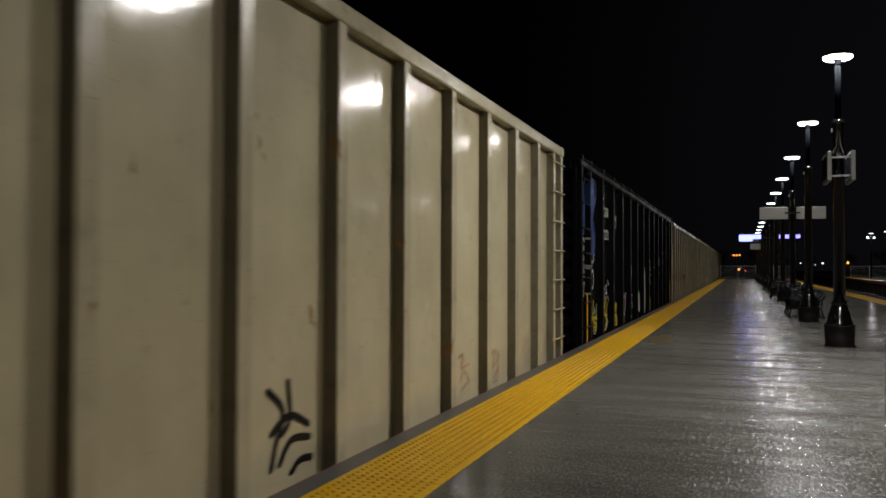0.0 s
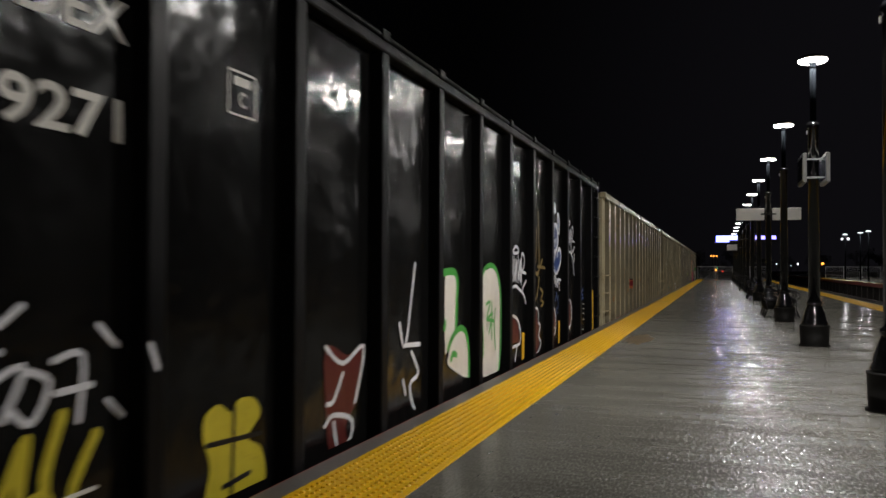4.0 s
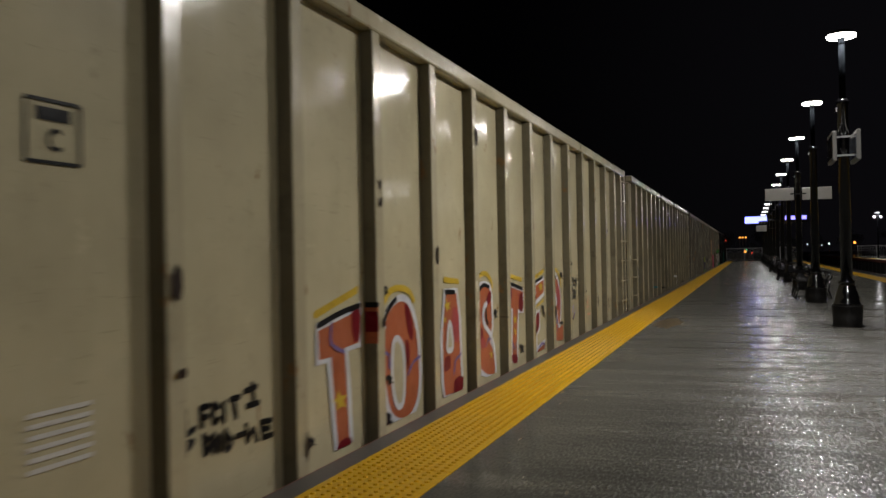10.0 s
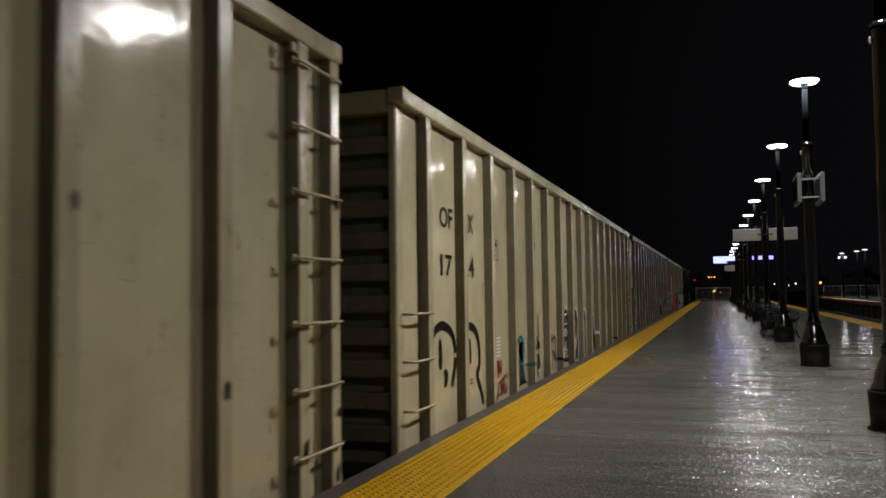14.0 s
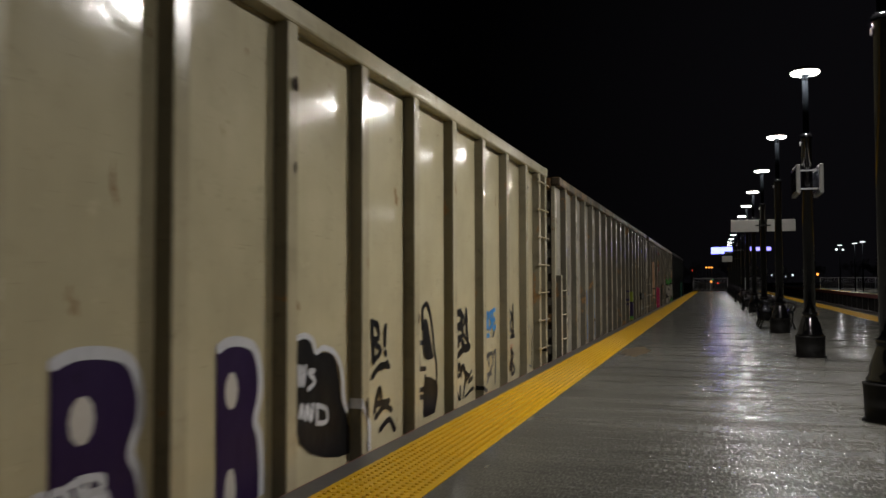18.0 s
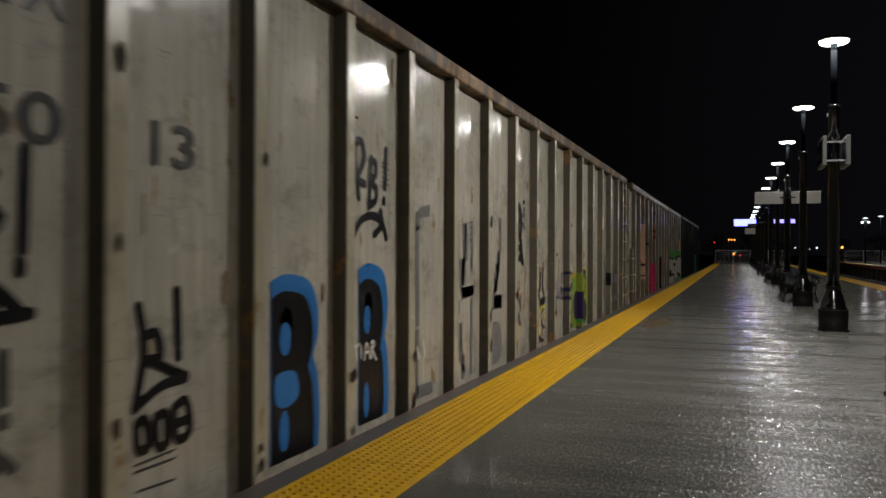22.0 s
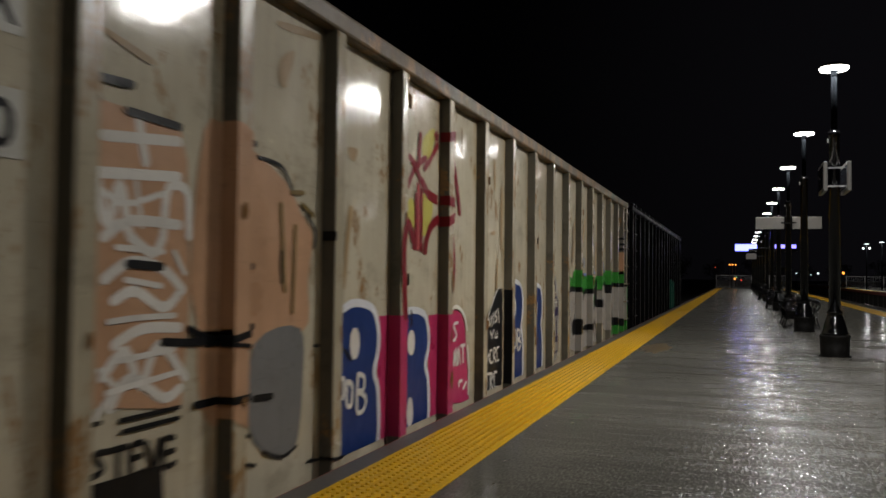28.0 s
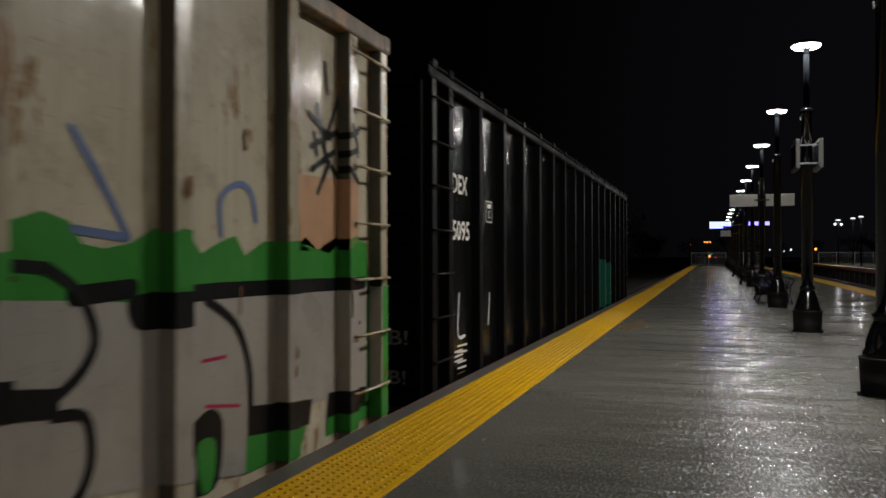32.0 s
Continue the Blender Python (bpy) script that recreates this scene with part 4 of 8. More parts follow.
def ribbon(pts, w, closed=False):
    """Quads along a line, with round ends."""
    n = len(pts)
    left, right = [], []
    for i in range(n):
        a = Vector(pts[i - 1] if (i or closed) else pts[0])
        b = Vector(pts[(i + 1) % n] if (i < n - 1 or closed) else pts[-1])
        d = b - a
        d = d.normalized() if d.length > 1e-6 else Vector((1, 0))
        nrm = Vector((-d.y, d.x)) * w / 2
        p = Vector(pts[i])
        rise = 2e-5 * (i if not closed else min(i, n - i))
        left.append((*(p + nrm), rise))
        right.append((*(p - nrm), rise))
    quads = [[left[i], left[(i + 1) % n], right[(i + 1) % n], right[i]] for i in range(n if closed else n - 1)]
    if not closed:
        for c, l, r, s in ((pts[0], left[0], right[0], 1), (pts[-1], left[-1], right[-1], -1)):
            d = Vector(l[:2]) - Vector(c[:2])
            arc = []
            for k in range(1, 4):
                a = s * k * math.pi / 4
                arc.append((c[0] + d.x * math.cos(a) - d.y * math.sin(a), c[1] + d.x * math.sin(a) + d.y * math.cos(a), l[2]))
            quads.append([l] + arc + [r])
    return quads


def tag(car, mat, w, layer, *lines):
    for n, ln in enumerate(lines):
        on_car(car, "graffiti_stroke", mat, ribbon(curve_points(ln), w), layer, n)


def blob(car, mat, pts, layer=0, smooth=True, outline=None, ow=0.05):
    ring = curve_points(pts, True, 4) if smooth else list(pts)
    on_car(car, "graffiti_fill", mat, [ring], layer)
    if outline is not None:
        on_car(car, "graffiti_outline", outline, ribbon(ring, ow, True), layer + 1)


def block(car, mat, u0, u1, z0, z1):
    return on_car(car, "graffiti_fill", mat, [[(u0, z0), (u1, z0), (u1, z1), (u0, z1)]], 0)


def oval(cu, cz, ru, rz):
    return [(cu + ru * math.cos(k * math.tau / 10), cz + rz * math.sin(k * math.tau / 10)) for k in range(10)]


def bubble_b(car, fill, rim, u0, u1, z0, z1, arch=0.9, lower=False, layer=0, hole=None):
    """A fat painted letter with two lobes: straight back, rim over the top and down the front, one or two eyes."""
    w, h = u1 - u0, z1 - z0
    front = [(0.0, 0.97), (0.22, 1.0), (0.55, 0.99), (0.82, 0.94), (0.96, 0.80), (0.95, 0.66), (0.84, 0.53), (0.95, 0.42), (1.0, 0.22), (0.98, 0.0)]
    top = curve_points([(u0 + a * w, z0 + c * h) for a, c in front])
    on_car(car, "graffiti_fill", fill, [[(u0, z0)] + top], layer)
    on_car(car, "graffiti_outline", rim, ribbon([(u + 0.018, z + 0.02) for u, z in top], 0.058), layer + 1)
    eye = hole or MILK
    on_car(car, "graffiti_fill", eye, [oval(u0 + 0.32 * w, z0 + arch * h - 0.12 * h, 0.11 * w + 0.015, 0.105 * h)], layer + 2)
    if lower:
        on_car(car, "graffiti_fill", eye, [oval(u0 + 0.30 * w, z0 + 0.20 * h, 0.10 * w + 0.01, 0.13 * h)], layer + 2, 1)


def text_mesh(body, mat, thick=0.02):
    cu = bpy.data.curves.new("text", "FONT")
    cu.body, cu.size, cu.offset, cu.resolution_u = body, 1.0, thick, 3
    ob = new("text", cu)
    bpy.context.view_layer.update()
    me = bpy.data.meshes.new_from_object(ob.evaluated_get(bpy.context.evaluated_depsgraph_get()))
    bpy.data.objects.remove(ob)
    me.materials.clear()
    me.materials.append(mat)
    return me


def lettering(car, body, u0, z0, hgt, width, mat, layer=0):
    """Stencilled characters, each a part of its own."""
    full = text_mesh(body, mat)
    xs, ys = [v.co.x for v in full.vertices], [v.co.y for v in full.vertices]
    sx, sy = width / (max(xs) - min(xs)), hgt / (max(ys) - min(ys))
    x0, y0 = min(xs), min(ys)
    b = bmesh.new()
    b.from_mesh(full)
    seen, runs = set(), []
    for f in b.faces:
        if f in seen:
            continue
        todo, isle = [f], []
        seen.add(f)
        while todo:
            g = todo.pop()
            isle.append(g)
            for e in g.edges:
                for k in e.link_faces:
                    if k not in seen:
                        seen.add(k)
                        todo.append(k)
        runs.append(isle)
    for isle in runs:
        index = {}
        for f in isle:
            for v in f.verts:
                index.setdefault(v, len(index))
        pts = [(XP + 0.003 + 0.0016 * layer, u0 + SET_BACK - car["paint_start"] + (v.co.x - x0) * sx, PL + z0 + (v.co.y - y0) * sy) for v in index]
        me = bpy.data.meshes.new("letter")
        me.from_pydata(pts, [], [[index[v] for v in f.verts] for f in isle])
        me.materials.append(mat)
        ob = new("letter", me)
        ob.parent = car
    b.free()


def frame_mark(car, u0, z0, w, hgt, mat, body):
    """A small stencilled box with a letter in it."""
    c = [(u0, z0), (u0 + w, z0), (u0 + w, z0 + hgt), (u0, z0 + hgt)]
    polys = []
    for i in range(4):
        polys += ribbon([c[i - 1], c[i]], 0.014)[:1]
    polys += ribbon([(u0 + 0.05, z0 + hgt * 0.78), (u0 + w - 0.05, z0 + hgt * 0.78)], 0.05)[:1]
    on_car(car, "stencil_box", mat, polys, 0)
    lettering(car, body, u0 + w * 0.38, z0 + hgt * 0.18, hgt * 0.38, w * 0.26, mat)


def data_lines(car, u0, z0, w, n, mat, step=0.042):
    """Rows of stencilled small print, too fine to read."""
    polys = []
    for k in range(n):
        z = z0 + k * step
        polys += ribbon([(u0, z), (u0 + w, z + 0.001)], step * 0.45)[:1]
    tagged(on_car(car, "small_print", mat, polys, 0), kind="stuff")


# letter T
tag(car_c, STARY, 0.05, 0, [(37.23, 0.87), (37.77, 0.99), (37.81, 1.00)])
blob(car_c, BRICK, [(37.24, 0.79), (37.85, 0.89), (37.84, 0.62), (37.63, 0.61), (37.66, 0.31), (37.68, -0.12), (37.47, -0.12), (37.43, 0.25), (37.39, 0.57), (37.24, 0.57)], 1, False, WHITE, 0.055)
tag(car_c, INK, 0.04, 4, [(37.25, 0.80), (37.56, 0.86), (37.83, 0.89)])
blob(car_c, RED, [(37.71, 0.85), (37.83, 0.86), (37.83, 0.68), (37.74, 0.66)], 3, True)
blob(car_c, RED, [(37.49, 0.01), (37.67, 0.02), (37.68, -0.12), (37.48, -0.12)], 3, True)
blob(car_c, STARY, [(37.57, 0.28), (37.61, 0.23), (37.54, 0.25), (37.48, 0.23), (37.48, 0.28), (37.41, 0.31), (37.48, 0.31), (37.49, 0.36), (37.54, 0.32), (37.62, 0.31)], 4, False)
tag(car_c, VIOLET, 0.026, 5, [(37.42, 0.80), (37.42, 0.67), (37.59, 0.60)])
# letter O
tag(car_c, STARY, 0.05, 0, [(38.23, 0.87), (38.35, 0.96), (38.55, 0.98), (38.73, 0.94), (38.81, 0.87)])
blob(car_c, BRICK, [(38.23, 0.71), (38.31, 0.83), (38.50, 0.90), (38.69, 0.87), (38.83, 0.71), (38.90, 0.50), (38.92, 0.26), (38.84, 0.04), (38.61, -0.06), (38.34, 0.03), (38.23, 0.24), (38.20, 0.50)], 1, True, WHITE, 0.055)
tag(car_c, INK, 0.04, 4, [(38.22, 0.73), (38.31, 0.83), (38.45, 0.90)])
blob(car_c, TANFILL, [(38.38, 0.55), (38.47, 0.60), (38.57, 0.51), (38.59, 0.30), (38.55, 0.10), (38.43, 0.10), (38.36, 0.29)], 3, True, WHITE, 0.05)
blob(car_c, RED, [(38.62, 0.84), (38.69, 0.83), (38.77, 0.69), (38.76, 0.55), (38.67, 0.64)], 3, True)
blob(car_c, RED, [(38.63, 0.57), (38.70, 0.52), (38.69, 0.34), (38.63, 0.39)], 3, True)
tag(car_c, VIOLET, 0.026, 5, [(38.65, 0.30), (38.77, 0.38), (38.91, 0.41)])
tag(car_c, VIOLET, 0.026, 5, [(38.22, 0.52), (38.30, 0.49), (38.31, 0.40)])
# letter A
tag(car_c, STARY, 0.05, 0, [(39.53, 1.01), (39.89, 0.98)])
blob(car_c, BRICK, [(39.43, 0.11), (39.42, 0.51), (39.52, 0.91), (39.84, 0.90), (39.91, 0.64), (39.95, -0.02), (39.75, -0.09), (39.47, -0.03)], 1, False, WHITE, 0.055)
tag(car_c, INK, 0.04, 4, [(39.54, 0.90), (39.76, 0.89)])
blob(car_c, TANFILL, [(39.63, 0.63), (39.70, 0.40), (39.55, 0.40)], 3, True, WHITE, 0.05)
blob(car_c, RED, [(39.73, 0.09), (39.95, 0.10), (39.95, -0.02), (39.73, -0.06)], 3, True)
blob(car_c, RED, [(39.50, 0.32), (39.63, 0.32), (39.63, 0.22), (39.48, 0.21)], 3, True)
blob(car_c, PINK, [(39.71, 0.74), (39.87, 0.70), (39.86, 0.43), (39.70, 0.51)], 3, True)
blob(car_c, STARY, [(39.62, 0.77), (39.66, 0.73), (39.59, 0.75), (39.55, 0.72), (39.55, 0.76), (39.49, 0.79), (39.55, 0.80), (39.55, 0.84), (39.59, 0.80), (39.66, 0.81)], 4, False)
blob(car_c, STARY, [(39.52, 0.65), (39.54, 0.63), (39.51, 0.64), (39.49, 0.63), (39.48, 0.65), (39.46, 0.66), (39.48, 0.67), (39.49, 0.69), (39.51, 0.67), (39.54, 0.67)], 4, False)
tag(car_c, VIOLET, 0.026, 5, [(39.72, 0.15), (39.75, 0.26), (39.91, 0.31)])
# letter S
tag(car_c, STARY, 0.05, 0, [(40.44, 0.94), (40.56, 1.02), (40.75, 1.03), (40.92, 0.95), (40.95, 0.89)])
blob(car_c, BRICK, [(40.43, 0.34), (40.42, 0.76), (40.49, 0.90), (40.66, 0.93), (40.85, 0.89), (40.92, 0.76), (40.93, 0.45), (40.83, 0.37), (40.98, 0.20), (40.98, -0.08), (40.44, 0.10)], 1, True, WHITE, 0.055)
tag(car_c, INK, 0.04, 4, [(40.43, 0.81), (40.51, 0.88), (40.66, 0.92), (40.82, 0.89)])
blob(car_c, RED, [(40.69, 0.73), (40.86, 0.85), (40.89, 0.76), (40.72, 0.69)], 3, True)
blob(car_c, RED, [(40.46, 0.46), (40.56, 0.49), (40.60, 0.41), (40.51, 0.38)], 3, True)
blob(car_c, PINK, [(40.48, 0.38), (40.62, 0.40), (40.69, 0.29), (40.51, 0.30)], 3, True)
blob(car_c, STARY, [(40.88, 0.18), (40.91, 0.14), (40.86, 0.17), (40.83, 0.15), (40.83, 0.19), (40.78, 0.21), (40.83, 0.21), (40.83, 0.25), (40.86, 0.21), (40.91, 0.21)], 4, False)
tag(car_c, VIOLET, 0.026, 5, [(40.70, 0.30), (40.76, 0.36), (40.85, 0.35)])
tag(car_c, WHITE, 0.06, 5, [(40.72, 0.72), (40.64, 0.69), (40.60, 0.59), (40.66, 0.50), (40.83, 0.41), (40.97, 0.24)])
tag(car_c, INK, 0.045, 5, [(40.70, 0.68), (40.71, 0.57), (40.75, 0.52)])
# letter T
tag(car_c, STARY, 0.05, 0, [(41.58, 0.99), (42.13, 0.92)])
blob(car_c, BRICK, [(41.58, 0.89), (42.18, 0.80), (42.17, 0.54), (41.96, 0.56), (41.91, 0.30), (41.88, -0.04), (41.65, 0.02), (41.68, 0.34), (41.70, 0.60), (41.59, 0.60)], 1, False, WHITE, 0.055)
tag(car_c, INK, 0.04, 4, [(41.60, 0.90), (42.15, 0.81)])
blob(car_c, RED, [(42.01, 0.74), (42.16, 0.75), (42.15, 0.56), (41.99, 0.58)], 3, True)
blob(car_c, RED, [(41.60, 0.85), (41.70, 0.84), (41.66, 0.65), (41.59, 0.66)], 3, True)
blob(car_c, RED, [(41.65, 0.09), (41.87, 0.06), (41.86, -0.03), (41.65, 0.02)], 3, True)
blob(car_c, PINK, [(41.94, 0.78), (41.99, 0.78), (41.99, 0.74), (41.94, 0.74)], 3, True)
blob(car_c, STARY, [(41.84, 0.47), (41.88, 0.43), (41.81, 0.45), (41.77, 0.42), (41.76, 0.47), (41.70, 0.49), (41.76, 0.50), (41.77, 0.54), (41.81, 0.50), (41.88, 0.50)], 4, False)
blob(car_c, STARY, [(41.83, 0.33), (41.86, 0.30), (41.81, 0.32), (41.77, 0.30), (41.77, 0.33), (41.72, 0.36), (41.77, 0.36), (41.77, 0.39), (41.81, 0.36), (41.86, 0.36)], 4, False)
tag(car_c, VIOLET, 0.026, 5, [(41.68, 0.22), (41.76, 0.15), (41.83, 0.20)])
# letter E
tag(car_c, STARY, 0.05, 0, [(42.76, 0.92), (43.24, 1.00)])
blob(car_c, BRICK, [(42.77, 0.83), (43.24, 0.91), (43.23, 0.70), (42.79, 0.61), (42.79, 0.48), (42.98, 0.50), (42.97, 0.27), (42.81, 0.21), (42.83, 0.03), (43.24, 0.08), (43.23, -0.06), (42.82, -0.10)], 1, False, WHITE, 0.055)
tag(car_c, INK, 0.04, 4, [(42.77, 0.87), (43.15, 0.92)])
blob(car_c, RED, [(42.79, 0.45), (42.95, 0.46), (42.94, 0.32), (42.79, 0.24)], 3, True)
blob(car_c, STARY, [(43.10, 0.80), (43.15, 0.75), (43.06, 0.77), (43.00, 0.74), (43.00, 0.79), (42.92, 0.81), (43.00, 0.82), (43.00, 0.87), (43.06, 0.83), (43.15, 0.83)], 4, False)
tag(car_c, VIOLET, 0.026, 5, [(42.93, 0.04), (43.08, 0.07), (43.21, 0.04)])
tag(car_c, STARY, 0.035, 5, [(42.80, 0.56), (43.20, 0.62)])
# letter R
tag(car_c, STARY, 0.05, 0, [(43.75, 1.02), (43.97, 1.00), (44.21, 0.89), (44.29, 0.76)])
blob(car_c, BRICK, [(43.74, 0.90), (43.97, 0.93), (44.17, 0.74), (44.25, 0.48), (44.15, 0.20), (44.05, 0.27), (43.97, 0.43), (43.74, 0.40), (43.74, 0.72)], 1, True, WHITE, 0.055)
tag(car_c, INK, 0.04, 4, [(43.75, 0.92), (43.94, 0.89)])
blob(car_c, TANFILL, [(43.77, 0.72), (43.88, 0.68), (43.95, 0.55), (43.90, 0.42), (43.76, 0.40)], 3, True, WHITE, 0.05)
blob(car_c, PINK, [(43.96, 0.74), (44.15, 0.75), (44.21, 0.51), (44.03, 0.46)], 3, True)
tag(car_c, VIOLET, 0.026, 5, [(43.90, 0.25), (43.97, 0.36), (44.00, 0.16)])
blob(car_c, BRICK, [(43.75, 0.35), (44.10, 0.18), (44.37, 0.19), (44.37, -0.03), (43.75, 0.03)], 1, False)
tag(car_c, INK, 0.04, 4, [(44.15, 0.24), (44.34, 0.23)])
# black blots between the letters
blob(car_c, INK, [(37.11, 0.14), (37.18, 0.11), (37.17, 0.09), (37.20, 0.07), (37.15, 0.08), (37.12, 0.07), (37.13, 0.10), (37.09, 0.11)], 5, True)
blob(car_c, INK, [(38.27, 0.35), (38.35, 0.32), (38.34, 0.30), (38.38, 0.27), (38.31, 0.28), (38.27, 0.27), (38.29, 0.30), (38.24, 0.32)], 5, True)
blob(car_c, INK, [(38.20, 0.09), (38.32, 0.05), (38.31, 0.01), (38.37, -0.03), (38.26, -0.01), (38.21, -0.02), (38.23, 0.02), (38.15, 0.04)], 5, True)
blob(car_c, INK, [(38.24, 1.01), (38.29, 0.99), (38.28, 0.97), (38.31, 0.95), (38.27, 0.95), (38.25, 0.93), (38.25, 0.97), (38.22, 0.97)], 5, True)
blob(car_c, INK, [(40.33, 0.22), (40.42, 0.19), (40.41, 0.17), (40.44, 0.14), (40.38, 0.15), (40.34, 0.14), (40.35, 0.17), (40.30, 0.19)], 5, True)
blob(car_c, INK, [(40.43, -0.00), (40.53, -0.04), (40.52, -0.07), (40.56, -0.10), (40.48, -0.08), (40.44, -0.09), (40.45, -0.05), (40.39, -0.04)], 5, True)
blob(car_c, INK, [(40.41, 1.13), (40.46, 1.12), (40.46, 1.09), (40.48, 1.08), (40.44, 1.07), (40.42, 1.06), (40.42, 1.09), (40.39, 1.10)], 5, True)
blob(car_c, INK, [(41.01, 0.65), (41.09, 0.62), (41.08, 0.58), (41.12, 0.55), (41.05, 0.56), (41.01, 0.54), (41.03, 0.59), (40.98, 0.60)], 5, True)
blob(car_c, INK, [(42.01, 0.18), (42.13, 0.14), (42.12, 0.10), (42.17, 0.06), (42.07, 0.08), (42.02, 0.06), (42.04, 0.11), (41.97, 0.14)], 5, True)
blob(car_c, INK, [(42.52, 0.24), (42.61, 0.21), (42.60, 0.19), (42.64, 0.16), (42.57, 0.17), (42.53, 0.16), (42.54, 0.19), (42.49, 0.21)], 5, True)
blob(car_c, INK, [(42.63, -0.00), (42.73, -0.03), (42.72, -0.06), (42.76, -0.09), (42.68, -0.08), (42.64, -0.09), (42.66, -0.05), (42.60, -0.03)], 5, True)
blob(car_c, INK, [(42.59, 1.10), (42.65, 1.09), (42.65, 1.05), (42.68, 1.03), (42.62, 1.03), (42.60, 1.01), (42.61, 1.05), (42.57, 1.06)], 5, True)
blob(car_c, INK, [(43.11, 0.56), (43.19, 0.53), (43.18, 0.50), (43.21, 0.48), (43.15, 0.48), (43.12, 0.47), (43.13, 0.51), (43.09, 0.52)], 5, True)
blob(car_c, INK, [(43.17, 0.48), (43.24, 0.45), (43.23, 0.42), (43.26, 0.40), (43.20, 0.41), (43.17, 0.39), (43.19, 0.43), (43.14, 0.44)], 5, True)
blob(car_c, INK, [(44.25, 0.96), (44.35, 0.94), (44.34, 0.91), (44.39, 0.88), (44.30, 0.88), (44.26, 0.86), (44.28, 0.91), (44.22, 0.92)], 5, True)
blob(car_c, INK, [(44.83, 0.35), (44.94, 0.32), (44.93, 0.29), (44.98, 0.26), (44.89, 0.27), (44.83, 0.25), (44.86, 0.30), (44.79, 0.31)], 5, True)
tag(car_c, INK, 0.03, 5, [(44.77, 0.33), (44.98, 0.27)])
# stencilled lines of black capitals
tag(car_c, INK, 0.034, 0, [(35.97, 0.51), (35.98, 0.40), (36.04, 0.41)], [(36.09, 0.50), (36.10, 0.41)], [(36.09, 0.50), (36.15, 0.50)], [(36.09, 0.45), (36.14, 0.45)], [(36.19, 0.50), (36.19, 0.41), (36.23, 0.42)], [(36.19, 0.50), (36.23, 0.48)], [(36.28, 0.49), (36.28, 0.40)], [(36.34, 0.50), (36.41, 0.50)], [(36.37, 0.50), (36.38, 0.40)], [(36.46, 0.52), (36.57, 0.53)], [(36.53, 0.55), (36.55, 0.44)], [(36.48, 0.44), (36.59, 0.44)])
tag(car_c, INK, 0.034, 0, [(35.97, 0.35), (35.97, 0.29)], [(35.97, 0.35), (36.03, 0.35), (35.98, 0.32)], [(36.11, 0.36), (36.12, 0.27)], [(36.11, 0.35), (36.17, 0.32), (36.13, 0.27)], [(36.19, 0.35), (36.19, 0.26), (36.24, 0.34), (36.24, 0.26)], [(36.29, 0.35), (36.29, 0.25), (36.34, 0.28), (36.29, 0.34)], [(36.38, 0.30), (36.45, 0.30)], [(36.47, 0.34), (36.48, 0.25), (36.53, 0.31), (36.57, 0.24)], [(36.61, 0.33), (36.63, 0.24)], [(36.61, 0.33), (36.71, 0.32)], [(36.62, 0.29), (36.69, 0.28)], [(36.63, 0.24), (36.72, 0.24)])
tag(car_c, INK, 0.03, 0, [(44.84, 0.79), (44.87, 0.85)], [(44.89, 0.84), (44.89, 0.78), (44.95, 0.78), (44.91, 0.81), (44.95, 0.83), (44.89, 0.84)], [(45.03, 0.83), (44.98, 0.83), (44.98, 0.77), (45.04, 0.77)], [(44.98, 0.80), (45.03, 0.80)], [(44.84, 0.77), (44.84, 0.71), (45.04, 0.70)], [(44.87, 0.75), (45.03, 0.74)], [(45.13, 0.85), (45.12, 0.78)], [(45.18, 0.85), (45.21, 0.76)], [(45.22, 0.79), (45.28, 0.80)], [(45.31, 0.74), (45.36, 0.83), (45.42, 0.74)], [(45.32, 0.78), (45.42, 0.78)], [(45.14, 0.73), (45.24, 0.74), (45.35, 0.70)], [(44.84, 0.56), (44.85, 0.65), (44.89, 0.59), (44.94, 0.64), (44.94, 0.56)], [(45.05, 0.64), (44.98, 0.63), (44.99, 0.54), (45.06, 0.54)], [(44.99, 0.59), (45.05, 0.59)], [(45.13, 0.53), (45.14, 0.66)], [(45.18, 0.66), (45.18, 0.54), (45.26, 0.57), (45.24, 0.64), (45.18, 0.66)], [(45.28, 0.64), (45.36, 0.51)], [(45.37, 0.64), (45.28, 0.52)])
tag(car_c, VIOLET, 0.045, 0, [(44.82, 0.47), (44.89, 0.47), (44.92, 0.43), (44.84, 0.43)], [(44.86, 0.33), (44.93, 0.36), (45.02, 0.43)], [(44.91, 0.28), (44.97, 0.34), (45.08, 0.40)], [(44.97, 0.26), (45.05, 0.30), (45.16, 0.42)], [(45.10, 0.22), (45.18, 0.27), (45.26, 0.33)], [(44.87, 0.37), (45.01, 0.33), (45.11, 0.34)])
tag(car_c, ORANGE, 0.034, 0, [(46.15, 0.63), (46.13, 0.43), (46.07, 0.25)], [(45.98, 0.53), (46.18, 0.51)], [(46.01, 0.48), (46.04, 0.32), (46.16, 0.41)], [(46.02, 0.30), (46.19, 0.32), (46.40, 0.34)], [(46.39, 0.49), (46.33, 0.40), (46.24, 0.41)], [(46.31, 0.21), (46.53, 0.20)])

bm = bmesh.new()
box(bm, XR + 0.012, XR + 0.018, 13.01 - 12.62, 13.085 - 12.62, PL - 0.02, PL + 0.78)
part("reflector_strip", bm, YEL_STRIPE, car_b, "yellow reflective strip")
block(car_b, DARK_RED, 14.50, 14.70, 0.0, 0.25)


